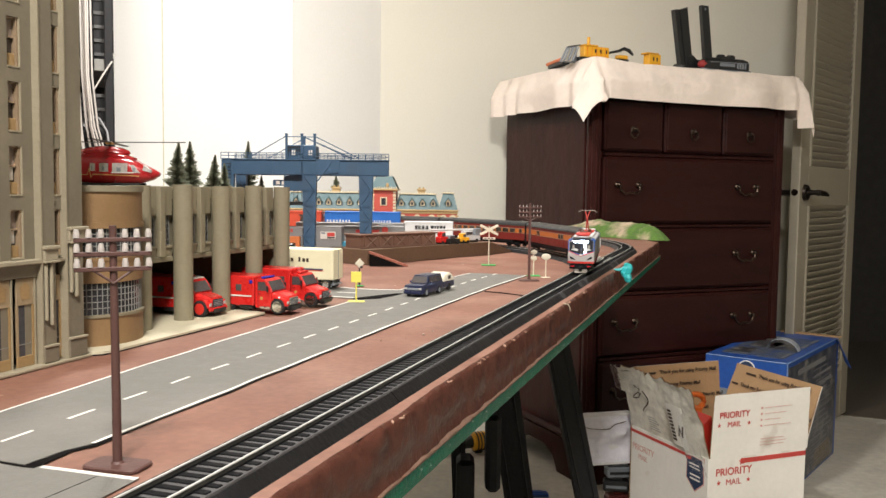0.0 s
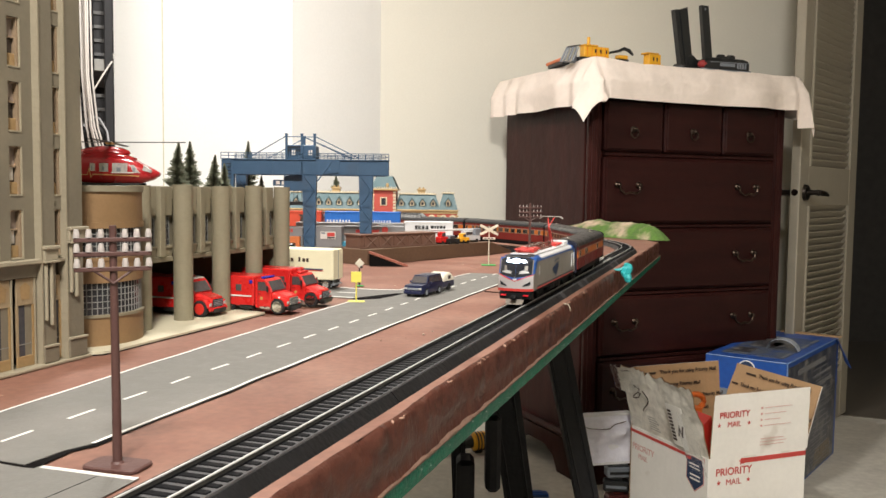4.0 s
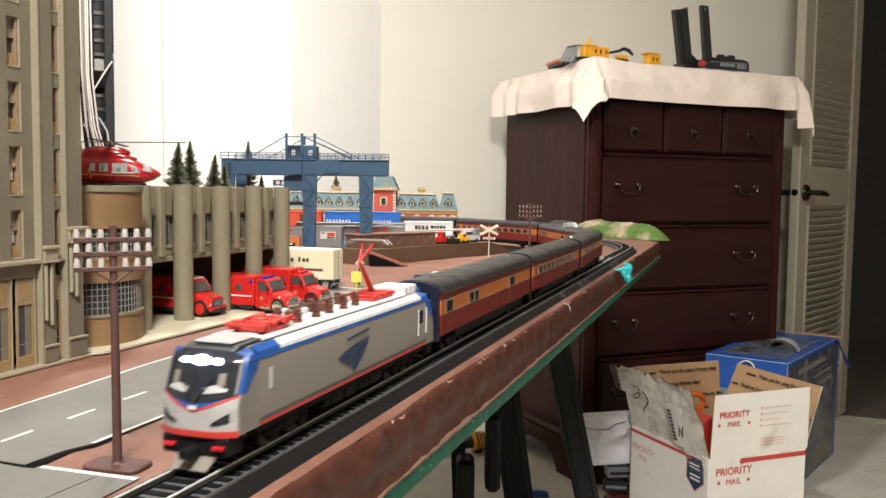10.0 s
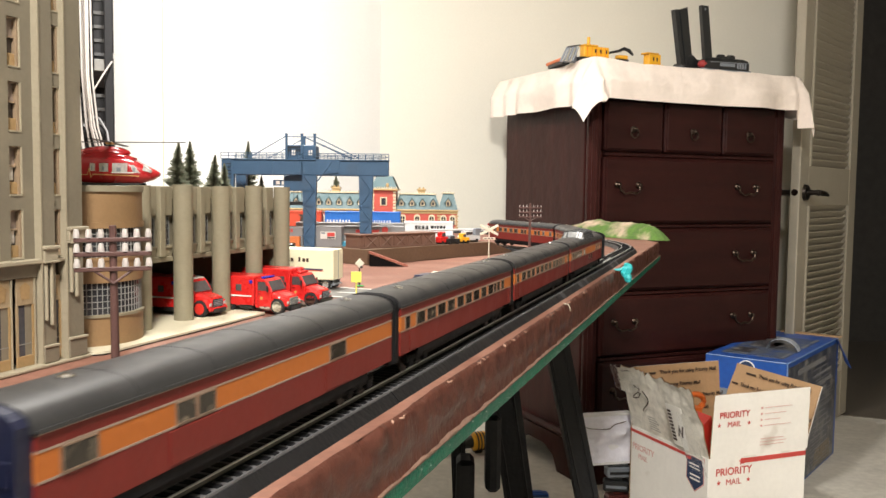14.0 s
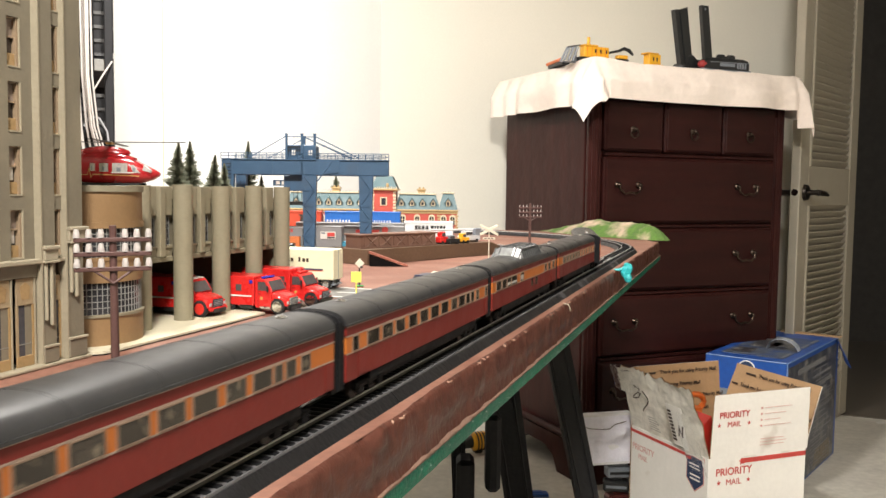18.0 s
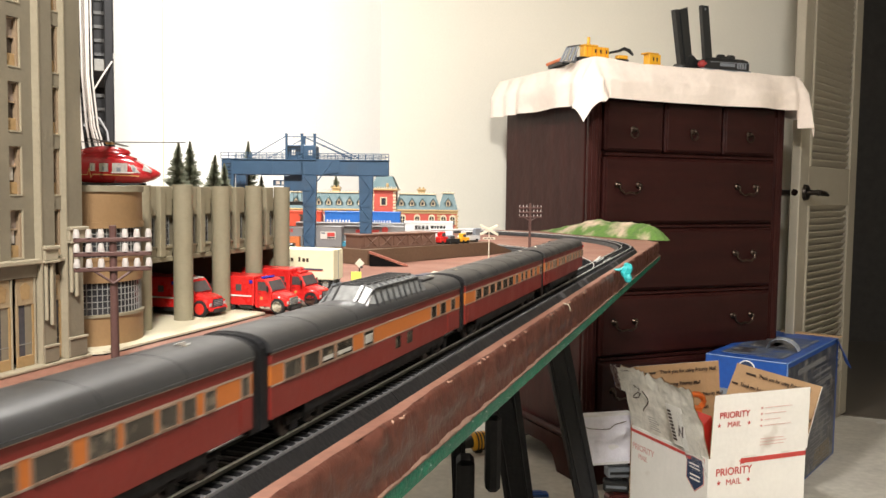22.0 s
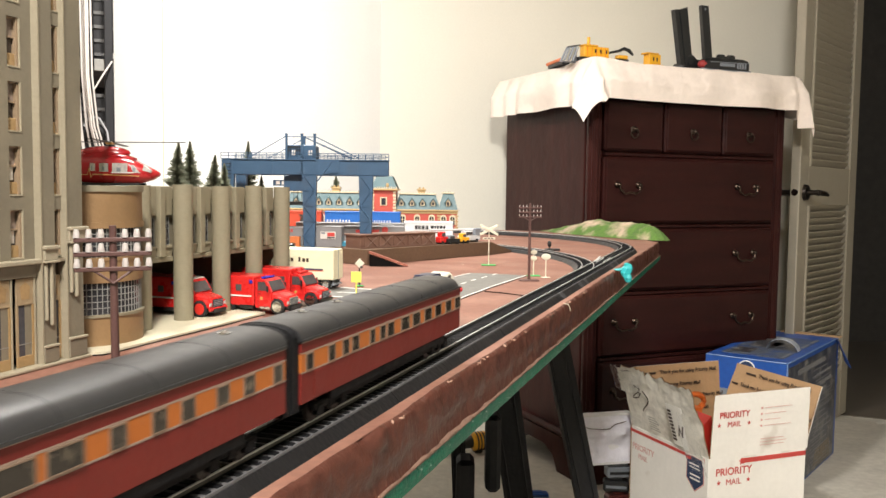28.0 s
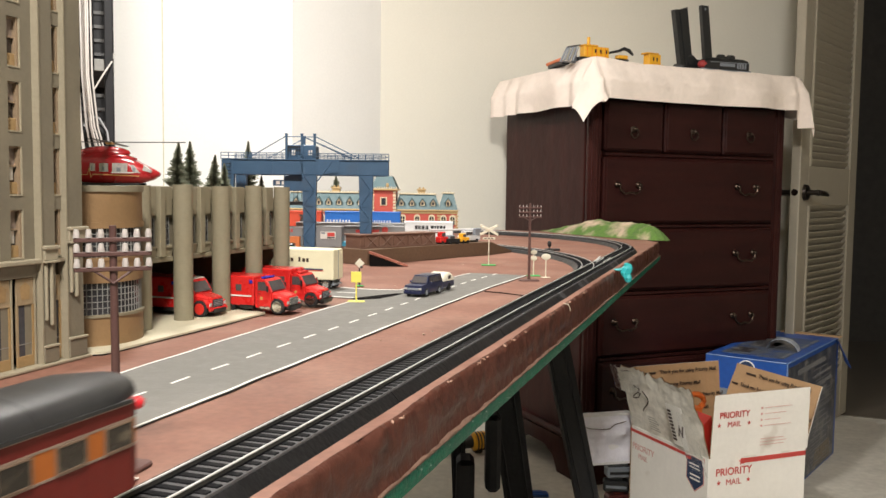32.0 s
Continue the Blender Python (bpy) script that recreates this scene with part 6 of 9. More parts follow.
# the next sheet towards the viewer, lying a little askew
near = tagged(thing("road_end", pose(0, 0, 0), "grey model road sheet with a white stop line", "road"), kind="structure")
part("road_sheet", Mesh().prism([(-0.50, -0.10), (-0.2080, -0.10), (-0.2159, 0.2568), (-0.2168, 0.2772), (-0.2620, 0.2758), (-0.2760, 0.2850), (-0.50, 0.290)], TZ + 0.0001, R0 + 0.0001, "z"), ASPHALT, near)
part("stop_line", Mesh().prism([(-0.2620, 0.2735), (-0.2620, 0.2757), (-0.2169, 0.2771), (-0.2169, 0.2744)], R0 + 0.0001, R0 + 0.0004, "z"), ROADLINE, near)
part("pencil_seam", Mesh().tube([(-0.2336, 0.2737, R0), (-0.2345, 0.2498, R0), (-0.2350, 0.20, R0)], 0.0003, 5), EDGE_AND_SHADE, near, "dark seam in the sheet")
side_st = tagged(thing("side_road", pose(0, 0, 0), "grey model side road joining the street", "road"), kind="structure")
part("road_sheet", Mesh().prism([(-0.3600, 0.815), (-0.3420, 0.885), (-0.3560, 0.908), (-0.4430, 0.9010), (-0.62, 0.905), (-0.62, 0.822), (-0.42, 0.822)], TZ + 0.0002, R0 + 0.0001, "z"), ASPHALT, side_st)
part("edge_line", Mesh().prism([(-0.3540, 0.9100), (-0.3560, 0.9070), (-0.3861, 0.8990), (-0.4169, 0.9020), (-0.62, 0.9020), (-0.62, 0.9045), (-0.4169, 0.9045), (-0.3861, 0.9015)], R0 + 0.0001, R0 + 0.0004, "z"), ROADLINE, side_st)
part("edge_line", Mesh().prism([(-0.3680, 0.8225), (-0.3680, 0.8250), (-0.62, 0.8270), (-0.62, 0.8245)], R0 + 0.0001, R0 + 0.0004, "z"), ROADLINE, side_st)
for x0 in (-0.4100, -0.4500):
    part("dash", Mesh().box(x0, x0 + 0.024, 0.8605, 0.8625, R0 + 0.0001, R0 + 0.0004), ROADLINE, side_st)
# black prism stands in for the shaded gap below the lifted sheet
part("torn_edge", Mesh().prism([(-0.3700, 0.8150), (-0.3600, 0.8080), (-0.3440, 0.8230), (-0.3390, 0.8500), (-0.3375, 0.8760), (-0.3440, 0.8720), (-0.3540, 0.8520)], R0 + 0.0002, R0 + 0.0009, "z"), EDGE_AND_SHADE, side_st, "black strip for the shaded gap under the lifted sheet")

# crumbs and chips scattered on the table
chip = Mesh()
for k in range(150):
    x, y = -0.20 - 0.42 * random.random() ** 1.3, 0.3 + 1.6 * random.random()
    if -0.365 < x < -0.255 or (x < -0.39 and y < 0.86):
        continue
    s = 0.0004 + 0.0010 * random.random() ** 2
    chip.ball(x, y, TZ + s * 0.4, s, s * (0.6 + random.random()), s * 0.6, 6, 4)
single("chips", chip, mat("brown_crumbs", (0.30, 0.20, 0.15), 0.8, vary=0.5, scale=60, second=(0.62, 0.54, 0.46), amount=0.45, stain=30), "brown and pale crumbs scattered on the brown table", "debris", kind="stuff")
crack = Mesh().tube([(-0.262, 0.935, TZ + 0.0004), (-0.24, 0.93, TZ + 0.0004), (-0.215, 0.916, TZ + 0.0004), (-0.208, 0.913, TZ + 0.0003)], 0.0006, 5)
single("seam_crack", crack, EDGE_AND_SHADE, "dark seam between two foam boards", "crack")

# ---------- utility poles ----------
POLE_BROWN = mat("brown_pole_plastic", (0.090, 0.042, 0.036), 0.55, vary=0.12, scale=80)
INSULATOR = mat("clear_white_insulator", (0.46, 0.42, 0.40), 0.3, vary=0.1, scale=100)


def utility_pole(x, y, turn, lean=0.0, plate_turn=0.0, cap=1.0):
    th = thing("utility_pole", pose(x, y, TZ, 0, lean, turn), "brown plastic utility pole with three insulated crossarms", "utility pole", "utility poles")
    outline = []
    for cx, cy, a0 in ((0.0090, 0.0040, 0), (-0.0090, 0.0040, 90), (-0.0090, -0.0040, 180), (0.0090, -0.0040, 270)):
        outline += [(cx + 0.0038 * math.cos(radians(a0 + 22.5 * k)), cy + 0.0038 * math.sin(radians(a0 + 22.5 * k))) for k in range(5)]
    plate = Mesh().loft([[(px, py, 0.0) for px, py in outline], [(px, py, 0.0009) for px, py in outline], [(px * 0.95, py * 0.93, 0.0015) for px, py in outline]])
    part("base_plate", plate.turn(pose(0, 0, 0, 0, 0, plate_turn)), POLE_BROWN, th)
    part("base_boss", Mesh().cyl(0, 0, 0.0015, 0.0024, 0.0028, 12, 0.0021), POLE_BROWN, th, smooth=True)
    part("post", Mesh().cyl(0, 0, 0.0012, 0.0987, 0.0019, 12, 0.0014), POLE_BROWN, th, smooth=True)
    for z in (0.0812, 0.0873, 0.0930):
        arm = part("crossarm", Mesh().box(-0.0146, 0.0146, -0.0022, -0.0006, z - 0.0009, z + 0.0009, 0.0003), POLE_BROWN, th)
        for k in (-0.0135, -0.0090, -0.0045, 0.0045, 0.0090, 0.0135):
            ins = Mesh().cyl(k, -0.0014, z + 0.0009, z + 0.0026, 0.0013 * cap, 10)
            ins.cyl(k, -0.0014, z + 0.0026, z + 0.0026 + 0.0017 * cap, 0.0012 * cap, 10, 0.0009 * cap)
            part("insulator", ins, INSULATOR, arm, "pale insulator", smooth=True)
    part("brace", Mesh().tube([(-0.007, -0.0014, 0.0805), (0, -0.0018, 0.0755), (0.007, -0.0014, 0.0805)], 0.0006, 6), POLE_BROWN, th)
    return th


utility_pole(-0.2349, 0.2869, 40, -0.4, -36)
utility_pole(-0.2425, 1.0745, 22, cap=0.42)

# ---------- tall office building ----------
STONE = mat("olive_grey_building_plastic", (0.168, 0.145, 0.104), 0.6, vary=0.08, scale=50, bump=0.05, second=(0.21, 0.18, 0.125), amount=0.3, stain=20)
STONE_LIGHT = mat("pale_stone_trim", (0.30, 0.262, 0.188), 0.55, vary=0.08, scale=60)
JAMB = mat("brown_window_jamb", (0.25, 0.180, 0.115), 0.55, vary=0.12, scale=70)
UPPER_GLASS = mat("mauve_window_glass", (0.27, 0.215, 0.180), 0.2, vary=0.15, scale=60, bump=0)
LOWER_GLASS = mat("brown_window_glass", (0.060, 0.048, 0.042), 0.14, vary=0.3, scale=50, bump=0)
SLATE = mat("slate_door_glass", (0.050, 0.050, 0.058), 0.2, vary=0.3, scale=60, bump=0)
TANSTONE = mat("stained_tan_stone", (0.30, 0.225, 0.135), 0.6, vary=0.12, scale=60, second=(0.28, 0.18, 0.085), amount=0.4, stain=90)
OCHRE = mat("ochre_panel", (0.30, 0.195, 0.088), 0.55, vary=0.14, scale=70, bump=0.2)
DARK_GLASS = mat("dark_window_glass", (0.030, 0.030, 0.034), 0.12, vary=0.4, scale=50, bump=0)
BLIND = mat("white_window_blind", (0.62, 0.60, 0.56), 0.6)
MULLION = mat("pale_mullion", (0.21, 0.21, 0.20), 0.5)
tall = thing("office_building", pose(0, 0, TZ), "tall olive-grey model office building with pilasters", "building")
FX = -0.408
YA, YB, TOP = 0.235, 0.4660, 0.52
part("core", Mesh().box(FX - 0.25, FX - 0.012, YA, YB, 0.0, TOP), STONE, tall)
part("base_step", Mesh().box(FX - 0.25, FX + 0.0045, YA, YB + 0.003, 0.0, 0.0022, 0.0006), STONE_LIGHT, tall)
part("corner_pier", Mesh().box(FX - 0.013, FX + 0.0015, 0.4495, YB, 0.0022, TOP, 0.0008), STONE, tall)
part("pier_reveal", Mesh().box(FX - 0.004, FX + 0.0028, 0.4492, 0.4504, 0.0022, TOP), STONE_LIGHT, tall)
BAYX = FX - 0.0030


def pilaster(y0, y1):
    p_ = part("pilaster", Mesh().box(FX - 0.013, FX + 0.0010, y0, y1, 0.0022, TOP, 0.0008), STONE, tall)
    part("pilaster_strip", Mesh().box(FX - 0.004, FX + 0.0022, y0 - 0.0004, y0 + 0.0008, 0.0022, TOP), STONE_LIGHT, p_)
    cap = Mesh().box(FX + 0.001, FX + 0.0050, y0 + 0.0005, y1 - 0.0002, 0.0740, 0.0765, 0.0005)
    cap.box(FX + 0.001, FX + 0.0036, y0 + 0.0010, y1 - 0.0006, 0.0672, 0.0740, 0.0004)
    cap.box(FX + 0.001, FX + 0.0044, y0 + 0.0006, y1 - 0.0003, 0.0655, 0.0672, 0.0004)
    part("capital", cap, STONE_LIGHT, p_)
    for d, z0 in ((0.0030, 0.029), (0.0075, 0.0255)):
        part("flute", Mesh().box(FX + 0.001, FX + 0.0032, y0 + d - 0.0011, y0 + d + 0.0015, z0, 0.0652, 0.0008), STONE_LIGHT, p_)
    part("pier_base", Mesh().box(FX + 0.001, FX + 0.0030, y0 + 0.0003, y1 - 0.0003, 0.0023, 0.0120, 0.0005), STONE, p_)
    part("base_cap", Mesh().box(FX + 0.001, FX + 0.0036, y0 + 0.0001, y1 - 0.0001, 0.0120, 0.0136, 0.0004), STONE_LIGHT, p_)


def window_stack(y0, y1, face):
    """One column of sash windows between two heights, with the wall between them."""
    z, row = 0.0700, 0
    while z < TOP - 0.03:
        w = part("window", Mesh().box(FX - 0.0088, FX - 0.0075, y0, y1, z, z + 0.0290), LOWER_GLASS, tall)
        part("upper_sash", Mesh().box(FX - 0.0078, FX - 0.0070, y0, y1, z + 0.0172, z + 0.0285), UPPER_GLASS, w, "mauve upper sash")
        part("jamb", Mesh().box(FX - 0.0082, face - 0.0008, y1 - 0.0016, y1, z, z + 0.0290), JAMB, w, "brown window jamb")
        part("jamb", Mesh().box(FX - 0.0082, FX - 0.0055, y0, y0 + 0.0008, z, z + 0.0290), JAMB, w)
        part("head", Mesh().box(FX - 0.0082, face - 0.0020, y0, y1, z + 0.0278, z + 0.0290), JAMB, w)
        part("meeting_rail", Mesh().box(FX - 0.0074, FX - 0.0055, y0 + 0.0008, y1 - 0.0016, z + 0.0165, z + 0.0176), JAMB, w)
        part("reveal_edge", Mesh().box(face - 0.0008, face + 0.0004, y1 - 0.0002, y1 + 0.0005, z - 0.0010, z + 0.0290), STONE_LIGHT, w)
        part("spandrel", Mesh().box(FX - 0.0082, face - 0.0022, y0, y1, z, z + 0.0075, 0.0003), OCHRE, w, "ochre sill panel")
        part("sill", Mesh().box(FX - 0.0082, face + 0.0004, y0, y1, z - 0.0010, z), STONE_LIGHT, w)
        if (row * 3 + round(y0 * 1000)) % 5 in (0, 2, 3):
            part("blind", Mesh().box(FX - 0.0074, FX - 0.0069, y0 + 0.0010, y1 - 0.0030, z + 0.0085, z + 0.0165), BLIND, w, "white blind")
        part("wall_block", Mesh().box(FX - 0.0125, face, y0, y1, z + 0.0290, z + 0.0375), STONE, tall)
        z += 0.0385
        row += 1


def doorway(y0, y1):
    """A tan shopfront panel with a dark glass door, standing just proud of the bay wall."""
    f0, f1 = BAYX - 0.0004, BAYX + 0.0006
    dr_ = part("doorway", Mesh().box(f0, f1 - 0.0007, y0 + 0.0014, y1 - 0.0014, 0.0090, 0.0405), SLATE, tall, "dark slate glass door")
    part("door_head", Mesh().box(f0, f1, y0, y1, 0.0405, 0.0570, 0.0002), TANSTONE, dr_, "tan stained panel over the door")
    part("crest", Mesh().prism([(y0 + 0.004, 0.0440), (y1 - 0.004, 0.0440), (y1 - 0.0030, 0.0520), ((y0 + y1) / 2, 0.0545), (y0 + 0.0030, 0.0520)], f1, f1 + 0.0003, "x"), OCHRE, dr_)
    part("door_sill", Mesh().box(f0, f1, y0, y1, 0.0023, 0.0090, 0.0002), OCHRE, dr_)
    part("door_jamb", Mesh().box(f0, f1 + 0.0002, y0, y0 + 0.0014, 0.0090, 0.0405), TANSTONE, dr_)
    part("door_jamb", Mesh().box(f0, f1 + 0.0002, y1 - 0.0014, y1, 0.0090, 0.0405), OCHRE, dr_)
    part("kick_bar", Mesh().box(f1 - 0.0007, f1 - 0.0004, y0 + 0.0016, y1 - 0.0016, 0.0160, 0.0165), MULLION, dr_)
    part("pale_edge", Mesh().box(f0, f1 + 0.0010, y1, y1 + 0.0007, 0.0023, 0.0570), STONE_LIGHT, dr_)


for base_y in (0.4288, 0.3583, 0.2878):
    pilaster(base_y, base_y + 0.0132)
    if base_y > 0.40:
        window_stack(base_y + 0.0132, 0.4492, FX - 0.0010)
        doorway(base_y + 0.0136, 0.4488)
    y = base_y
    edges = [(base_y - 0.0190, base_y - 0.0095), (base_y - 0.0375, base_y - 0.0280), (base_y - 0.0560, base_y - 0.0465)]
    hi = base_y
    for y0, y1 in edges:
        part("bay_wall", Mesh().box(FX - 0.013, BAYX, y1, hi, 0.0022, TOP), STONE, tall)
        window_stack(y0, y1, BAYX)
        doorway(y0 + 0.0024, y1 + 0.0068)
        hi = y0
    part("bay_wall", Mesh().box(FX - 0.013, BAYX, base_y - 0.0572, hi, 0.0022, TOP), STONE, tall)
    part("belt_course", Mesh().box(FX - 0.012, FX + 0.0026, base_y - 0.0558, base_y, 0.0655, 0.0685, 0.0006), STONE_LIGHT, tall, "pale projecting belt course")
    part("belt_fascia", Mesh().box(FX - 0.012, FX - 0.0012, base_y - 0.0558, base_y, 0.0575, 0.0655), STONE, tall)
part("belt_course", Mesh().box(FX - 0.012, FX + 0.0020, 0.4401, 0.4492, 0.0655, 0.0685, 0.0006), STONE_LIGHT, tall)
cap = Mesh().box(FX + 0.001, FX + 0.0060, 0.4498, YB + 0.0008, 0.0852, 0.0876, 0.0005)
cap.box(FX + 0.001, FX + 0.0045, 0.4500, YB, 0.0785, 0.0852, 0.0004)
cap.box(FX + 0.001, FX + 0.0054, 0.4498, YB + 0.0004, 0.0768, 0.0785, 0.0004)
part("corner_capital", cap, STONE_LIGHT, tall)
for d, z0 in ((0.4530, 0.0445), (0.4575, 0.0415)):
    part("flute", Mesh().box(FX + 0.0015, FX + 0.0040, d - 0.0012, d + 0.0014, z0, 0.0765, 0.0008), STONE_LIGHT, tall)
part("corner_base", Mesh().box(FX + 0.0015, FX + 0.0038, 0.4498, YB, 0.0023, 0.0140, 0.0005), STONE, tall)
part("corner_base_cap", Mesh().box(FX + 0.0015, FX + 0.0046, 0.4496, YB + 0.0002, 0.0140, 0.0156, 0.0004), STONE_LIGHT, tall)

# ---------- fire station ----------
FIRE_STONE = mat("beige_station_plastic", (0.215, 0.188, 0.126), 0.55, vary=0.08, scale=50, bump=0.05, second=(0.21, 0.18, 0.118), amount=0.3, stain=25)
TAN = mat("tan_station_wall", (0.225, 0.135, 0.062), 0.55, vary=0.08, scale=60, bump=0.1)
CREAM_SLAB = mat("cream_pavement", (0.50, 0.455, 0.335), 0.6, vary=0.06, scale=40, bump=0.1)
slab_poly = [(-0.70, 0.4695), (-0.4125, 0.4695), (-0.412, 0.4700), (-0.405, 0.4715), (-0.4000, 0.4760), (-0.3985, 0.484), (-0.3985, 0.498), (-0.3985, 0.520), (-0.3980, 0.546), (-0.3960, 0.620), (-0.3958, 0.682), (-0.4240, 0.690), (-0.4240, 0.800), (-0.70, 0.800)]
pave = tagged(thing("pavement", pose(0, 0, TZ), "cream concrete apron with rounded kerb", "pavement"), kind="structure")
part("apron", Mesh().prism(slab_poly, 0.0006, 0.0022, "z"), CREAM_SLAB, pave)
# black layer draws the shadow line beneath the kerb
part("apron_shadow_gap", Mesh().prism([(x + 0.0003 if x > -0.6 else x, y) for x, y in slab_poly], 0.0, 0.0005, "z"), EDGE_AND_SHADE, pave)
STATION_SIZE = 0.966
st = thing("fire_station", pose(0, 0, EYE[2] + (TZ - EYE[2]) * STATION_SIZE) @ Matrix.Scale(STATION_SIZE, 4), "beige model fire station with tall round columns", "building")
Z0, ZT = -0.0018, 0.1150
COLX, COLR = -0.4520, 0.0084
COLY = [0.5830, 0.6400, 0.6990, 0.7575, 0.8135]
for i, y in enumerate(COLY):
    c_ = part("column", Mesh().cyl(COLX, y, Z0, ZT + (0.001 if i % 2 else 0.0), COLR, 28), FIRE_STONE, st, "tall smooth round column", smooth=True)
part("roof_slab", Mesh().box(-0.70, -0.4700, 0.545, 0.823, 0.1040, 0.1135, 0.0008), FIRE_STONE, st)
part("rear_wall", Mesh().box(-0.70, -0.69, 0.545, 0.823, Z0, 0.1039), FIRE_STONE, st)
part("end_wall", Mesh().box(-0.69, -0.4562, 0.8135, 0.8235, Z0, 0.1039), FIRE_STONE, st)
part("near_wall", Mesh().box(-0.69, -0.4720, 0.545, 0.555, Z0, 0.1039), FIRE_STONE, st)
for i in range(4):
    ya, yb = COLY[i] + 0.011, COLY[i + 1] - 0.011
    mid = (ya + yb) / 2
    up = part("bay_wall", Mesh().box(-0.4760, -0.4620, ya - 0.010, yb + 0.010, 0.0520, 0.1039), FIRE_STONE, st)
    part("bay_lintel", Mesh().box(-0.4620, -0.4570, ya - 0.004, yb + 0.004, 0.0500, 0.0545, 0.0006), FIRE_STONE, up)
    for a_, b_, fx in ((0.0012, 0.0085, -0.4548), (-0.0185, -0.0120, -0.4560)):
        part("fin", Mesh().box(-0.4620, fx, mid + a_, mid + b_, 0.0545, 0.1145, 0.0006), FIRE_STONE, up, "projecting vertical fin")
    for a_, b_ in ((0.0095, 0.0215), (-0.0110, 0.0002)):
        part("upper_panel", Mesh().box(-0.4620, -0.4580, mid + a_, mid + b_, 0.0895, 0.1145, 0.0005), FIRE_STONE, up)
        part("lower_panel", Mesh().box(-0.4620, -0.4585, mid + a_, mid + b_, 0.0545, 0.0615, 0.0005), FIRE_STONE, up)
        w = part("window", Mesh().box(-0.4622, -0.4612, mid + a_ + 0.0005, mid + b_ - 0.0005, 0.0640, 0.0880), DARK_GLASS, up, "dark window with a pale grid")
        for k in range(4):
            part("glazing_bar", Mesh().box(-0.4612, -0.4606, mid + a_ + 0.0008 + 0.0034 * k, mid + a_ + 0.0014 + 0.0034 * k, 0.0640, 0.0880), MULLION, w)
        for k in range(6):
            part("glazing_bar", Mesh().box(-0.4611, -0.4605, mid + a_ + 0.0005, mid + b_ - 0.0005, 0.0640 + 0.0046 * k, 0.0646 + 0.0046 * k), MULLION, w)
        part("window_sill", Mesh().box(-0.4620, -0.4572, mid + a_, mid + b_, 0.0615, 0.0638, 0.0004), FIRE_STONE, w)
# glimpse of a pale rail in the last bay
for k in range(7):
    part("bay_slat", Mesh().box(-0.52, -0.5185, 0.770 + 0.0055 * k, 0.7725 + 0.0055 * k, 0.040, 0.0510), BLIND, st, "pale slat in the bay")
# rounded corner block with a band of windows
RC, RR = Vector((-0.4670, 0.5330)), 0.0440


def arc_wall(r, z0, z1, a0=-130, a1=35, n=26, thick=0.004):
    ring = []
    for i in range(n + 1):
        a = radians(a0 + (a1 - a0) * i / n)
        ring.append([(RC.x + q * math.cos(a), RC.y + q * math.sin(a), z) for q, z in ((r - thick, z0), (r, z0), (r, z1), (r - thick, z1))])
    return Mesh().loft(ring)


for z0, z1, r, material in ((Z0, 0.0190, RR, TAN), (0.0440, 0.0600, RR, TAN), (0.0880, 0.1100, RR, TAN), (0.0600, 0.0625, RR + 0.0008, TAN), (0.0835, 0.0880, RR + 0.0008, TAN), (0.1100, 0.1145, RR + 0.0012, FIRE_STONE), (0.0190, 0.0210, RR + 0.0010, FIRE_STONE)):
    part("curved_wall", arc_wall(r, z0, z1), material, st, "tan curved corner wall", smooth=True)
part("round_roof", Mesh().cyl(RC.x, RC.y, 0.1060, 0.1130, RR - 0.003, 40), FIRE_STONE, st, smooth=True)
for z0, z1 in ((0.0210, 0.0440), (0.0625, 0.0835)):
    g = part("curved_window", arc_wall(RR - 0.0022, z0, z1, thick=0.001), DARK_GLASS, st, "dark curved window band", smooth=True)
    for k in range(34):
        a = radians(-130 + 165 * k / 33)
        x, y = RC.x + (RR - 0.0016) * math.cos(a), RC.y + (RR - 0.0016) * math.sin(a)
        part("glazing_bar", Mesh().cyl(x, y, z0, z1, 0.00042, 5), MULLION, g)
    for k in range(1, 5):
        part("glazing_bar", arc_wall(RR - 0.0014, z0 + (z1 - z0) * k / 5 - 0.0003, z0 + (z1 - z0) * k / 5 + 0.0003, thick=0.0006), MULLION, g)

# ---------- helicopter ----------
HELI_RED = mat("glossy_red_paint", (0.38, 0.013, 0.017), 0.26, vary=0.06, scale=60, bump=0.02, coat=0.3)
GOLD_LINE = mat("gold_stripe", (0.55, 0.33, 0.10), 0.4)
PALE_GLASS = mat("pale_cockpit_glass", (0.46, 0.44, 0.42), 0.12, vary=0.35, scale=90, bump=0)
heli = thing("helicopter", facing(-0.2755, 0.735, TZ + 0.1145), "red model rescue helicopter parked on the station roof", "helicopter")
sec = []
for x, zb, zt, w in ((-0.075, 0.016, 0.024, 0.003), (-0.050, 0.010, 0.026, 0.008), (-0.038, 0.003, 0.0245, 0.012), (-0.020, 0.0012, 0.0252, 0.0135), (0.0, 0.0010, 0.0248, 0.0140), (0.013, 0.0014, 0.0226, 0.0132), (0.0195, 0.0022, 0.0192, 0.0118), (0.0285, 0.0050, 0.0150, 0.0080), (0.0345, 0.0085, 0.0116, 0.0025)):
    zc, h = (zb + zt) / 2, (zt - zb) / 2
    sec.append([(x, w * math.copysign(abs(math.cos(a)) ** 0.7, math.cos(a)), zc + h * math.copysign(abs(math.sin(a)) ** 0.8, math.sin(a))) for a in [k * 2 * math.pi / 20 for k in range(20)]])
part("fuselage", Mesh().loft(sec), HELI_RED, heli, "glossy red fuselage", smooth=True, angle=60)
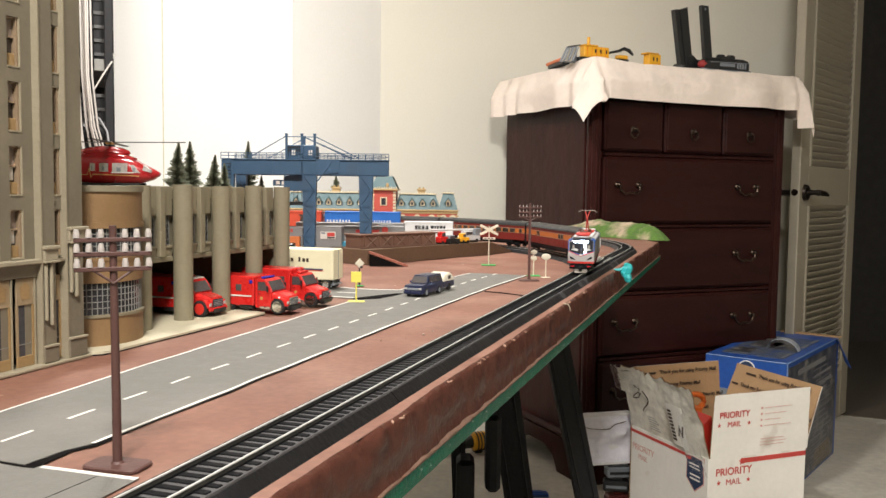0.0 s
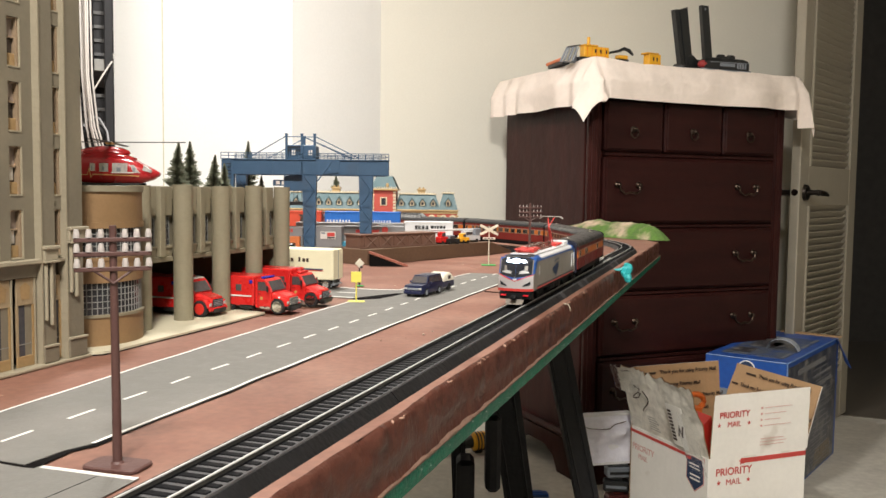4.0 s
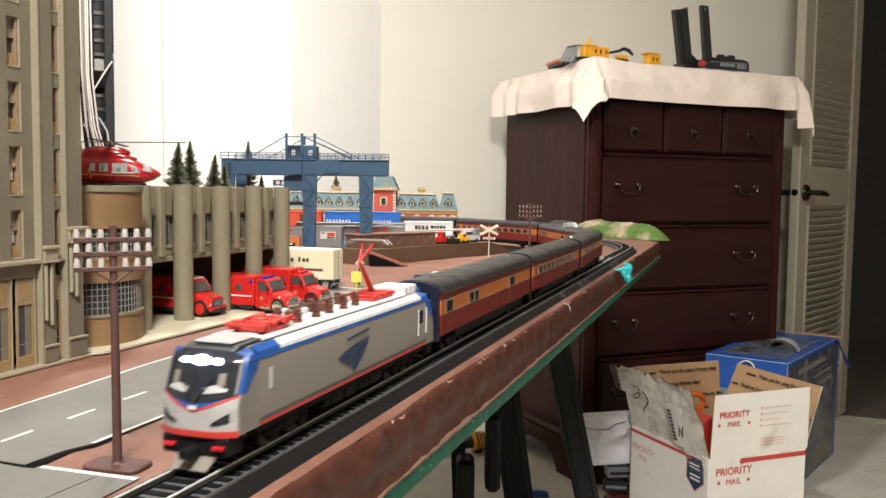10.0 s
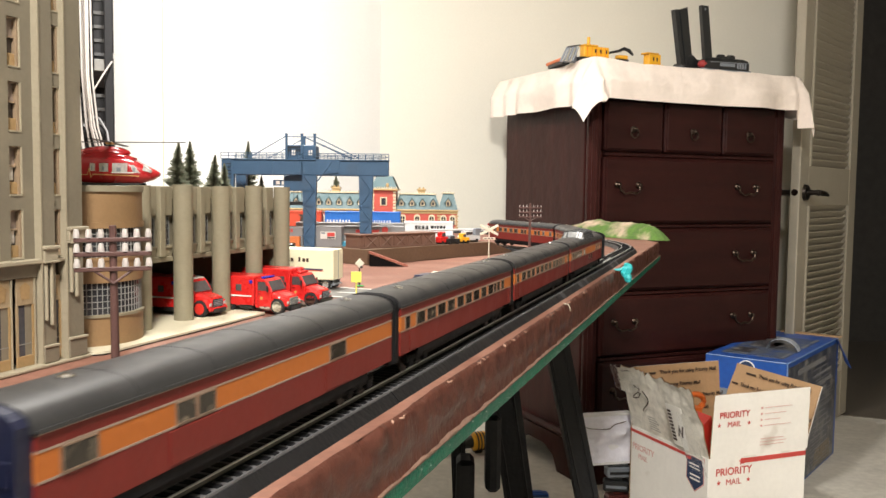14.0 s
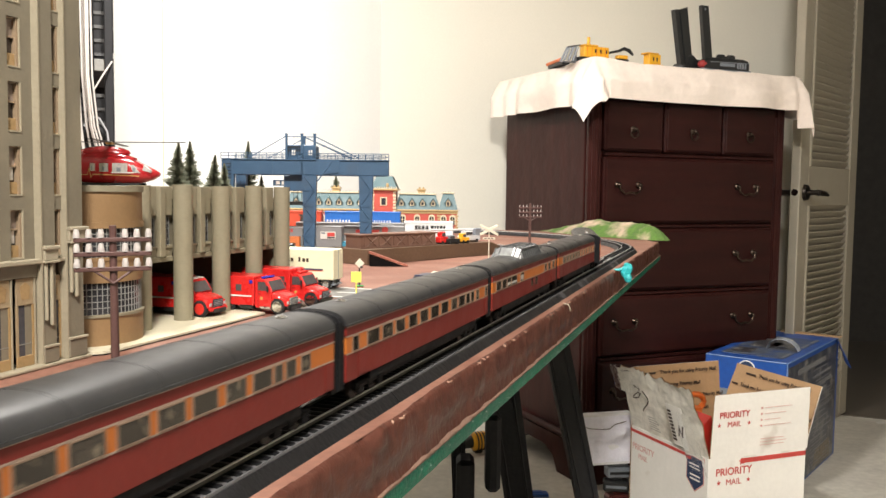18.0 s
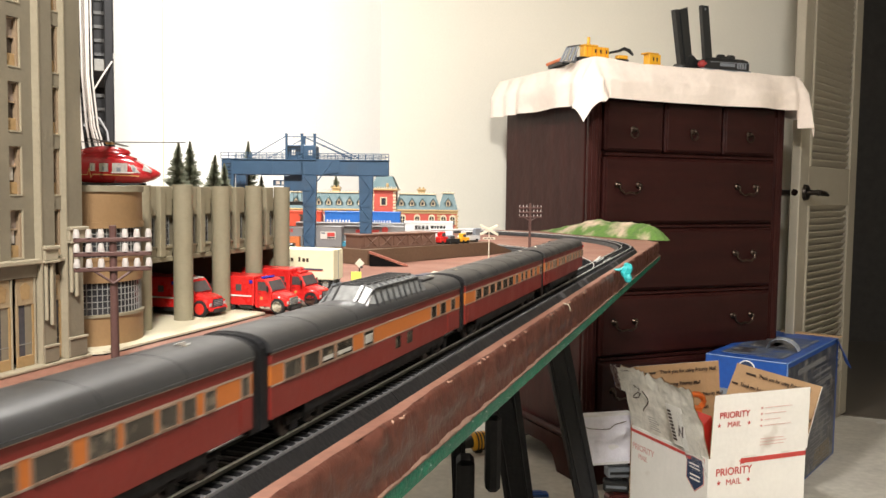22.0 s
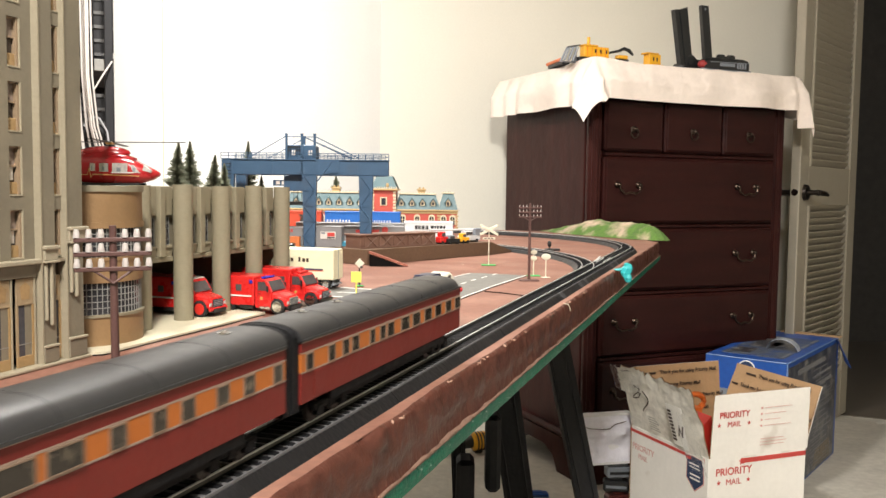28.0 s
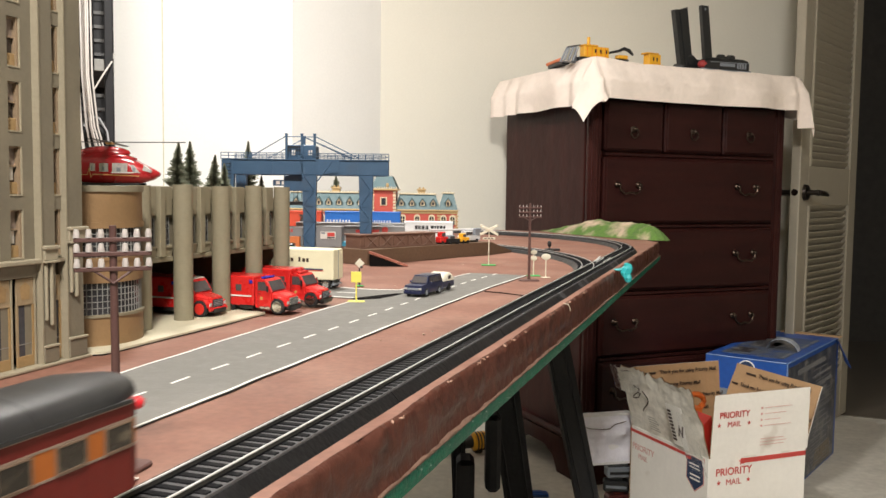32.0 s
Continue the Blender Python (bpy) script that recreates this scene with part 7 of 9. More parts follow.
part("roof_cowl", Mesh().loft([[(x, -w, 0.0215), (x, -w, zt - 0.002), (x, -w * 0.6, zt), (x, w * 0.6, zt), (x, w, zt - 0.002), (x, w, 0.0215)] for x, w, zt in ((-0.052, 0.004, 0.0245), (-0.040, 0.0085, 0.0272), (-0.012, 0.0095, 0.0282), (0.004, 0.008, 0.0272), (0.014, 0.005, 0.0236))]), HELI_RED, heli, "dark red engine cover", smooth=True, angle=40)
part("tail_boom", Mesh().tube([(-0.06, 0, 0.021), (-0.12, 0, 0.024)], [0.006, 0.003], 12), HELI_RED, heli, smooth=True)
for x0, x1, z0, z1 in ((-0.0190, -0.0150, 0.0120, 0.0182), (-0.0112, -0.0040, 0.0115, 0.0184), (-0.0004, 0.0118, 0.0108, 0.0186), (0.0134, 0.0215, 0.0108, 0.0172)):
    k = 1.0 if x1 < 0.012 else 0.86
    part("side_window", Mesh().prism([(x0, z0), (x1, z0), (x1 - (0.005 if x1 > 0.012 else 0), z1), (x0, z1)], -0.01455 * k, -0.0100, "y"), PALE_GLASS, heli, "pale side window")
    part("seat_back", Mesh().box(x0 + 0.30 * (x1 - x0), x0 + 0.58 * (x1 - x0), -0.0147 * k, -0.0144 * k, z0 + 0.0008, z0 + 0.0042), TOY_GREY, heli, "grey seat behind the window")
part("nose_glass", Mesh().prism([(0.0232, 0.0128), (0.0300, 0.0112), (0.0300, 0.0132), (0.0242, 0.0172)], -0.0098, -0.003, "y"), PALE_GLASS, heli, "pale nose window")
part("gold_stripe", Mesh().tube([(-0.028, -0.0146, 0.0088), (-0.021, -0.0148, 0.0088), (-0.0195, -0.0148, 0.0145), (-0.018, -0.0148, 0.0065), (-0.0165, -0.0148, 0.0092), (0.012, -0.0142, 0.0085), (0.021, -0.0115, 0.0080)], 0.00035, 5), GOLD_LINE, heli, "thin gold heartbeat stripe")
part("lettering_bar", Mesh().box(-0.001, 0.017, -0.0147, -0.0138, 0.0103, 0.0113), BLIND, heli)
part("engine_cowl", Mesh().ball(-0.012, 0, 0.0275, 0.022, 0.009, 0.0060, 14, 8), HELI_RED, heli, smooth=True)
part("mast", Mesh().cyl(-0.0075, 0, 0.030, 0.0372, 0.0016, 10), TOY_BLACK, heli)
part("rotor_hub", Mesh().box(-0.0105, -0.0045, -0.003, 0.003, 0.0345, 0.0366, 0.0005), GOLD_LINE, heli)
for a in (8, 98, 188, 278):
    bl = Mesh().box(0.003, 0.062, -0.0022, 0.0022, 0.0, 0.0006)
    part("rotor_blade", bl, TOY_BLACK, heli, "dark rotor blade", pose_=pose(-0.0075, 0, 0.0362, 0, -1.0 if a in (8,) else 0.5, a))
for y in (-0.008, 0.008):
    part("skid", Mesh().tube([(-0.032, y, 0.0012), (0.020, y, 0.0012)], 0.0011, 8), TOY_BLACK, heli, smooth=True)

# ---------- fire vehicles ----------
FIRE_RED = mat("fire_engine_red", (0.56, 0.020, 0.018), 0.28, vary=0.05, scale=80, bump=0.02, coat=0.3)
DARK_RED = mat("shaded_dark_red", (0.18, 0.012, 0.014), 0.4, vary=0.08, scale=80)
TYRE = mat("black_rubber", (0.012, 0.012, 0.012), 0.75, vary=0.2, scale=120)
BLUE_LENS = mat("blue_light_lens", (0.02, 0.03, 0.35), 0.2)
TRUCK_GLASS = mat("dark_truck_glass", (0.075, 0.068, 0.068), 0.2, vary=0.3, scale=100, bump=0)


def wheel(parent, x, y, r=0.0063, w=0.0042, hub=CHROME):
    t_ = part("tyre", Mesh().tube([(x, y - w / 2, r), (x, y - w / 2 + 0.0006, r), (x, y + w / 2 - 0.0006, r), (x, y + w / 2, r)], [r * 0.9, r, r, r * 0.9], 20), TYRE, parent, "black tyre", smooth=True)
    part("hub", Mesh().tube([(x, y - w / 2 - 0.0004, r), (x, y + w / 2 + 0.0004, r)], [r * 0.68, r * 0.62], 16), hub, t_, "bright wheel hub", smooth=True)


def truck_vehicle(x, y, label, box, cabx, bus=False, white_roof=False, hub=CHROME, tall=0.031):
    """A bonneted truck heading along +x; x is its front bumper, y its middle line."""
    th = thing("fire_truck", pose(x, y, TZ + (0.0022 if x < -0.405 else 0.0004)) @ Matrix.Scale(1.08, 4), label, "fire truck", "fire vehicles")
    w = 0.0128
    rings = []
    for xx, zt, k in ((-0.0054, 0.0136, 0.62), (-0.0064, 0.0153, 0.68), (-0.0120, 0.0167, 0.74), (-0.0200, 0.0184, 0.86)):
        rings.append([(xx, -w * k, 0.0078), (xx, -w * k, zt * 0.90), (xx, -w * k * 0.84, zt), (xx, w * k * 0.84, zt), (xx, w * k, zt * 0.90), (xx, w * k, 0.0078)])
    part("bonnet", Mesh().loft(rings), FIRE_RED, th, "red sloping bonnet", smooth=True, angle=30)
    dark_front = bus or white_roof
    g_ = part("grille", Mesh().box(-0.0058, -0.0048, -0.0072, 0.0072, 0.0076, 0.0138, 0.0004), TOY_BLACK if dark_front else CHROME, th, "radiator grille")
    for k in range(4):
        part("grille_bar", Mesh().box(-0.0049, -0.0045, -0.0064, 0.0064, 0.0084 + 0.0013 * k, 0.0090 + 0.0013 * k), TOY_BLACK if not dark_front else TOY_GREY, g_)
    part("bumper", Mesh().box(-0.0066, -0.0036, -0.0124, 0.0124, 0.0046, 0.0074, 0.0008), FIRE_RED if white_roof else DARK_METAL, th)
    for s_ in (-1, 1):
        part("headlamp_block", Mesh().box(-0.0095, -0.0054, s_ * 0.0100 - 0.0026, s_ * 0.0100 + 0.0026, 0.0072, 0.0126, 0.0012), FIRE_RED, th)
        part("headlamp", Mesh().box(-0.0056, -0.0050, s_ * 0.0100 - 0.0017, s_ * 0.0100 + 0.0017, 0.0084, 0.0112, 0.0003), PALE_GLASS, th, "clear headlamp")
        arch = []
        for k in range(10):
            ca, sa = math.cos(radians(8 + 18.2 * k)), math.sin(radians(8 + 18.2 * k))
            arch.append([(-0.0136 + q * ca, s_ * yy, 0.0064 + q * sa) for q, yy in ((0.0071, 0.0088), (0.0087, 0.0088), (0.0087, 0.0122), (0.0082, 0.0131), (0.0071, 0.0131))])
        fender = Mesh().loft(arch)
        part("fender", fender, FIRE_RED, th, "red wheel arch", smooth=True, angle=30)
    cab = Mesh()
    cab.prism([(-0.0195, 0.0050), (-0.0195, 0.0186), (-0.0242, 0.0272), (-0.0265, 0.0288), (cabx, 0.0288), (cabx, 0.0050)], -w, w, "y")
    part("cab", cab, FIRE_RED, th, "red cab")
    if white_roof:
        part("cab_roof", Mesh().box(cabx, -0.0262, -w - 0.0002, w + 0.0002, 0.0283, 0.0297, 0.0006), BLIND, th, "white cab roof")
    part("windscreen", Mesh().add([(-0.0194, -w * 0.88, 0.0192), (-0.0194, w * 0.88, 0.0192), (-0.0239, w * 0.84, 0.0270), (-0.0239, -w * 0.84, 0.0270)], [(0, 1, 2, 3)]).turn(pose(0.0005, 0, 0.0002)), TRUCK_GLASS, th, "windscreen")
    for s_ in (-1, 1):
        yy = s_ * (w + 0.0003)
        part("door_window", Mesh().add([(-0.0225, yy, 0.0195), (-0.0252, yy, 0.0268), (-0.0318, yy, 0.0268), (-0.0318, yy, 0.0195)], [(0, 1, 2, 3)]), TRUCK_GLASS, th)
        part("mirror", Mesh().box(-0.0225, -0.0210, s_ * 0.0152 - 0.0008, s_ * 0.0152 + 0.0008, 0.0185, 0.0240, 0.0004), TOY_BLACK, th)
        part("mirror_arm", Mesh().tube([(-0.0220, s_ * 0.0126, 0.0205), (-0.0218, s_ * 0.0150, 0.0210)], 0.0004, 5), TOY_BLACK, th)
        part("step", Mesh().box(-0.0300, -0.0205, s_ * 0.0126 - 0.0010, s_ * 0.0126 + 0.0010, 0.0042, 0.0062, 0.0003), CHROME if not white_roof else TOY_BLACK, th, "bright cab step")
        part("door_badge", Mesh().tube([(-0.0285, s_ * w, 0.0130), (-0.0285, s_ * (w + 0.0004), 0.0130)], 0.0014, 10), GOLD_LINE, th)
    b = part("rear_body", Mesh().box(cabx - box, cabx - 0.001, -0.0140, 0.0140, 0.0062, tall, 0.0008), FIRE_RED, th, "red box body")
    if bus:
        for s_ in (-1, 1):
            part("body_window", Mesh().box(cabx - box + 0.006, cabx - 0.006, s_ * 0.0142 - 0.0003, s_ * 0.0142 + 0.0003, tall - 0.0135, tall - 0.0065, 0.0002), TRUCK_GLASS, b)
        part("light_bar", Mesh().box(-0.0300, -0.0265, -0.0085, 0.0085, 0.0288, 0.0310, 0.0006), FIRE_RED, th)
    else:
        for s_ in (-1, 1):
            part("white_stripe", Mesh().box(cabx - box + 0.001, cabx - 0.003, s_ * 0.0142 - 0.0003, s_ * 0.0142 + 0.0003, 0.0138, 0.0150), BLIND, b, "white stripe")
            part("body_window", Mesh().box(cabx - 0.018, cabx - 0.0125, s_ * 0.0142 - 0.0003, s_ * 0.0142 + 0.0003, 0.0185, 0.0240, 0.0002), TRUCK_GLASS, b)
            for xx in (cabx - 0.0035, cabx - box + 0.004):
                part("corner_lamp", Mesh().box(xx - 0.0015, xx + 0.0015, s_ * 0.0142 - 0.0005, s_ * 0.0142 + 0.0005, tall - 0.006, tall - 0.003, 0.0003), BLUE_LENS, b)
        if not white_roof:
            part("light_bar", Mesh().box(-0.0318, -0.0280, -0.0085, 0.0085, 0.0288, 0.0306, 0.0006), BLUE_LENS, th, "blue light bar")
    part("chassis", Mesh().box(cabx - box, -0.003, -0.0085, 0.0085, 0.0035, 0.0065), TOY_BLACK, th)
    for xx in (-0.0136, cabx - box * 0.62):
        for s_ in (-1, 1):
            wheel(th, xx, s_ * 0.0112, 0.0066, hub=hub)
    for s_ in (-1, 1):
        part("pillar", Mesh().tube([(-0.0192, s_ * w * 0.94, 0.0188), (-0.0241, s_ * w * 0.90, 0.0273)], 0.0007, 5), FIRE_RED, th)
        part("door_seam", Mesh().box(-0.0322, -0.0319, s_ * (w + 0.0002) - 0.0001, s_ * (w + 0.0002) + 0.0001, 0.0065, 0.0272), DARK_RED, th)
        part("door_handle", Mesh().box(-0.0312, -0.0296, s_ * (w + 0.0004) - 0.0003, s_ * (w + 0.0004) + 0.0003, 0.0166, 0.0172), CHROME, th)
    part("tank", Mesh().tube([(cabx - 0.002, -0.0115, 0.0058), (cabx - 0.014, -0.0115, 0.0058)], 0.0028, 10), TOY_BLACK, th, smooth=True)
    return th


truck_vehicle(-0.4170, 0.6480, "dark red fire engine with a white roof leaving its bay", 0.050, -0.0340, white_roof=True, hub=TOY_RED)
truck_vehicle(-0.3700, 0.6985, "red rescue ambulance truck with a blue light bar", 0.042, -0.0345)
truck_vehicle(-0.3650, 0.7535, "red crew transport truck with dark side windows", 0.050, -0.0330, bus=True, tall=0.0330)

# ---------- semi-trailer ----------
CREAM = mat("cream_trailer_paint", (0.76, 0.70, 0.50), 0.4, vary=0.03, scale=40, bump=0.02)
semi = thing("semi_trailer", pose(-0.4236, 0.8918, TZ + 0.0004, 0, 0, 3), "cream box semi-trailer with a dark stripe", "trailer")
SL = 0.135
sb = part("box", Mesh().box(-SL, 0.0, -0.0143, 0.0143, 0.0105, 0.0452, 0.001), CREAM, semi, "cream trailer box")
part("red_stripe", Mesh().box(-SL + 0.03, -0.012, -0.0147, -0.0142, 0.0205, 0.0213), RED_INK, sb)
part("navy_stripe", Mesh().box(-SL + 0.03, -0.012, -0.0147, -0.0142, 0.0217, 0.0232), NAVY_INK, sb)
for k, ln in enumerate((0.0035, 0.0030, 0.0038, 0.0032, 0, 0.0024, 0.0034, 0.0028)):
    if ln:
        part("lettering_bar", Mesh().box(-0.066 + 0.0048 * k, -0.066 + 0.0048 * k + ln, -0.0146, -0.0142, 0.0305, 0.0345 + 0.0012 * (k in (5,))), BROWN_INK, sb, "dark lettering bar")
part("rear_frame", Mesh().box(0.0, 0.0006, -0.0138, 0.0138, 0.0115, 0.0445, 0.0002), CREAM, sb)
part("door_seam", Mesh().box(0.0006, 0.0009, -0.0003, 0.0003, 0.0115, 0.0445), TOY_GREY, sb)
part("bumper", Mesh().box(-0.003, 0.0005, -0.012, 0.012, 0.0045, 0.0062, 0.0004), TOY_GREY, semi)
for yy in (-0.009, 0.009):
    part("bumper_post", Mesh().box(-0.002, -0.0008, yy - 0.0008, yy + 0.0008, 0.0062, 0.0106), TOY_GREY, semi)
part("frame", Mesh().box(-SL, -0.002, -0.007, 0.007, 0.0075, 0.0106), TOY_BLACK, semi)
for xx in (-0.009, -0.022):
    for yy in (-0.0112, 0.0112):
        wheel(semi, xx, yy, 0.0056, 0.0052, hub=CHROME)
for yy in (-0.008, 0.008):
    part("landing_leg", Mesh().box(-SL + 0.03, -SL + 0.033, yy - 0.001, yy + 0.001, 0.0, 0.0085), TOY_BLACK, semi)

# ---------- car and caravan ----------
CAR_NAVY = mat("navy_car_paint", (0.010, 0.015, 0.050), 0.32, vary=0.1, scale=80, bump=0.01, coat=0.1)
suv = thing("suv", pose(-0.3170, 0.8514, TZ + 0.0009, 0, 0, -6), "dark navy model off-road car on the road", "car")
body = Mesh()
body.loft([[(-k * 0.0108, y, 0.0035), (-k * 0.0110, y, z * 0.8), (-k * 0.0100, y, z), (k * 0.0100, y, z), (k * 0.0110, y, z * 0.8), (k * 0.0110, y, 0.0035)] for y, z, k in ((0.0, 0.0105, 0.94), (0.0012, 0.0120, 1.0), (0.0155, 0.0130, 1.0), (0.052, 0.0132, 1.0), (0.0545, 0.0120, 0.96))])
part("body", body, CAR_NAVY, suv, smooth=True, angle=40)
part("cabin", Mesh().loft([[(-k * 0.0100, y0, 0.0128), (k * 0.0100, y0, 0.0128), (k * 0.0100, y1, 0.0128), (-k * 0.0100, y1, 0.0128)] if z < 0.014 else [(-0.0086, y0, z), (0.0086, y0, z), (0.0086, y1, z), (-0.0086, y1, z)] for z, y0, y1, k in ((0.0128, 0.0135, 0.0535, 1.0), (0.0205, 0.0205, 0.0515, 1.0))]), CAR_NAVY, suv)
part("windscreen", Mesh().add([(-0.0088, 0.0140, 0.0135), (0.0088, 0.0140, 0.0135), (0.0078, 0.0198, 0.0198), (-0.0078, 0.0198, 0.0198)], [(0, 1, 2, 3)]).turn(pose(0, -0.0006, 0.0002)), TRUCK_GLASS, suv)
part("roof", Mesh().box(-0.0088, 0.0088, 0.0205, 0.0515, 0.0204, 0.0213, 0.0004), CAR_NAVY, suv)
for s_ in (-1, 1):
    for y0, y1 in ((0.0190, 0.0290), (0.0305, 0.0400), (0.0415, 0.0500)):
        part("side_window", Mesh().add([(s_ * 0.0101, y0, 0.0138), (s_ * 0.0101, y1, 0.0138), (s_ * 0.0091, y1, 0.0196), (s_ * 0.0091, max(y0, 0.0215), 0.0196)], [(0, 1, 2, 3)]).turn(pose(s_ * 0.0002, 0, 0)), TRUCK_GLASS, suv)
    part("headlamp", Mesh().box(s_ * 0.0082 - 0.0018, s_ * 0.0082 + 0.0018, -0.0004, 0.0008, 0.0075, 0.0098, 0.0003), PALE_GLASS, suv, "clear headlamp")
    part("mirror", Mesh().box(s_ * 0.0122 - 0.0012, s_ * 0.0122 + 0.0012, 0.0185, 0.0200, 0.0132, 0.0152, 0.0004), CAR_NAVY, suv)
    for y in (0.0105, 0.0430):
        t_ = part("tyre", Mesh().tube([(s_ * 0.0086, y, 0.0042), (s_ * 0.0113, y, 0.0042)], 0.0042, 18), TYRE, suv, "black tyre", smooth=True)
        part("rim", Mesh().tube([(s_ * 0.0108, y, 0.0042), (s_ * 0.0115, y, 0.0042)], 0.0027, 14), TOY_GREY, t_, smooth=True)
part("grille", Mesh().box(-0.0060, 0.0060, -0.0005, 0.0006, 0.0070, 0.0095, 0.0003), TOY_GREY, suv)
part("bumper", Mesh().box(-0.0106, 0.0106, -0.0016, 0.002, 0.0028, 0.0058, 0.0006), CAR_NAVY, suv)
van = thing("teardrop_trailer", pose(-0.3141, 0.9149, TZ + 0.0009, 0, 0, -6), "small cream-topped navy teardrop camping trailer", "trailer")
part("lower_body", Mesh().box(-0.0105, 0.0105, 0.0, 0.030, 0.0035, 0.0105, 0.001), CAR_NAVY, van)
part("upper_body", Mesh().loft([[(-0.0103 * k, y, 0.0105), (-0.0103 * k, y, zt - 0.002), (-0.0085 * k, y, zt), (0.0085 * k, y, zt), (0.0103 * k, y, zt - 0.002), (0.0103 * k, y, 0.0105)] for y, zt, k in ((0.0, 0.0145, 0.92), (0.004, 0.0185, 1.0), (0.013, 0.0205, 1.0), (0.023, 0.0190, 1.0), (0.030, 0.0140, 0.94))]), mat("cream_shell", (0.72, 0.68, 0.56), 0.4), van, "rounded cream upper shell", smooth=True, angle=50)
part("side_window", Mesh().box(0.0102, 0.0106, 0.012, 0.020, 0.0125, 0.0165, 0.0003), TRUCK_GLASS, van)
part("drawbar", Mesh().tube([(0, 0.001, 0.005), (0, -0.009, 0.005)], 0.0008, 6), TOY_BLACK, van)
for s_ in (-1, 1):
    part("wheel", Mesh().tube([(s_ * 0.0085, 0.015, 0.0040), (s_ * 0.0110, 0.015, 0.0040)], 0.0040, 16), TYRE, van, "black tyre", smooth=True)


# ---------- signs ----------
SIGN_YELLOW = mat("yellow_sign_plastic", (0.76, 0.68, 0.13), 0.45, vary=0.05, scale=60)
SIGN_WHITE = mat("ivory_sign_plastic", (0.66, 0.62, 0.50), 0.5, vary=0.05, scale=60)
SIGN_GREEN = mat("bright_green_base", (0.03, 0.36, 0.08), 0.5)


def sign_post(name, x, y, label, h, base, pole, base_r=0.006):
    th = thing(name, pose(x, y, TZ + 0.0002, 0, 0, math.degrees(YAW)), label, "sign")
    part("base", Mesh().box(-base_r, base_r, -base_r * 0.6, base_r * 0.6, 0.0, 0.0010, 0.0004), base, th)
    part("post", Mesh().cyl(0, 0, 0.0008, h, 0.0008, 8), pole, th)
    return th


s = sign_post("yellow_sign", -0.3570, 0.7950, "blank yellow rectangular street sign on a pale base", 0.030, SIGN_YELLOW, SIGN_YELLOW, 0.0085)
part("plate", Mesh().box(-0.0052, 0.0052, -0.0016, -0.0006, 0.0200, 0.0308, 0.0003), SIGN_YELLOW, s, "yellow sign plate")
s = sign_post("diamond_sign", -0.4120, 0.9260, "small diamond sign on a dark post with green base", 0.026, SIGN_GREEN, TOY_BLACK, 0.005)
part("plate", Mesh().box(-0.0042, 0.0042, -0.0016, -0.0006, -0.0042, 0.0042, 0.0003).turn(pose(0, 0, 0.0270, 0, 45, 25)), SIGN_WHITE, s, "diamond plate")
part("lamp", Mesh().ball(0.0025, -0.001, 0.0225, 0.0016, seg=10, rows=6), TOY_BLACK, s)
s = sign_post("crossing_sign", -0.3490, 1.2670, "ivory railway crossbuck sign on a green base", 0.060, SIGN_GREEN, SIGN_WHITE, 0.011)
for a in (28, -28):
    part("crossbuck_board", Mesh().box(-0.0155, 0.0155, -0.0022, -0.0010, -0.0019, 0.0019, 0.0003).turn(pose(0, -0.0006 if a > 0 else 0.0008, 0.0540, 0, a, 0)), SIGN_WHITE, s, "ivory diagonal board")
part("track_board", Mesh().box(-0.0095, 0.0095, -0.0022, -0.0010, 0.0395, 0.0428, 0.0003), SIGN_WHITE, s)
for k in range(3):
    part("print_bar", Mesh().box(-0.007 + 0.005 * k, -0.0035 + 0.005 * k, -0.0025, -0.0021, 0.0405, 0.0418), BROWN_INK, s)
s = sign_post("oval_sign", -0.2300, 1.1190, "plain ivory oval sign on a thin post", 0.024, SIGN_WHITE, SIGN_WHITE, 0.006)
part("plate", Mesh().ball(0, -0.001, 0.0278, 0.0063, 0.0009, 0.0042, 18, 8), SIGN_WHITE, s, "ivory oval plate", smooth=True)
s = sign_post("oval_sign", -0.2500, 1.1350, "pair of small ivory ovals behind the pole", 0.030, SIGN_GREEN, SIGN_WHITE, 0.009)
for z in (0.0240, 0.0320):
    part("plate", Mesh().ball(0, -0.001, z, 0.0045, 0.0009, 0.0032, 16, 8), SIGN_WHITE, s, "ivory oval plate", smooth=True)
sm = thing("switch_machine", pose(-0.3250, 1.640, TZ, 0, 0, 20), "small black turnout motor with a lever", "switch machine")
part("case", Mesh().box(-0.014, 0.014, -0.006, 0.006, 0, 0.004, 0.001), TOY_BLACK, sm)
part("lever", Mesh().ball(-0.006, 0, 0.0125, 0.0042, 0.0035, 0.0062, 10, 6), TOY_BLACK, sm, smooth=True)
part("stem", Mesh().cyl(-0.006, 0, 0.003, 0.008, 0.0015, 8), TOY_BLACK, sm)

# turnout details on the main line
tn = thing("turnout", pose(0, 0, TZ), "track turnout with pale frog and guard rails", "track")
part("frog", Mesh().prism([(TRACK_X - 0.0100, 1.335), (TRACK_X - 0.0068, 1.335), (TRACK_X - 0.0150, 1.42), (TRACK_X - 0.0165, 1.42)], 0.0070, 0.0096, "z"), RAIL, tn)
for x in (-0.0055, 0.0055):
    part("guard_rail", Mesh().box(TRACK_X + x - 0.0005, TRACK_X + x + 0.0005, 1.31, 1.39, 0.0068, 0.0094), RAIL, tn)
for y in (1.345, 1.372):
    part("frog_plate", Mesh().box(TRACK_X - 0.0150, TRACK_X - 0.0110, y, y + 0.009, 0.0066, 0.0080), SIGN_WHITE, tn)
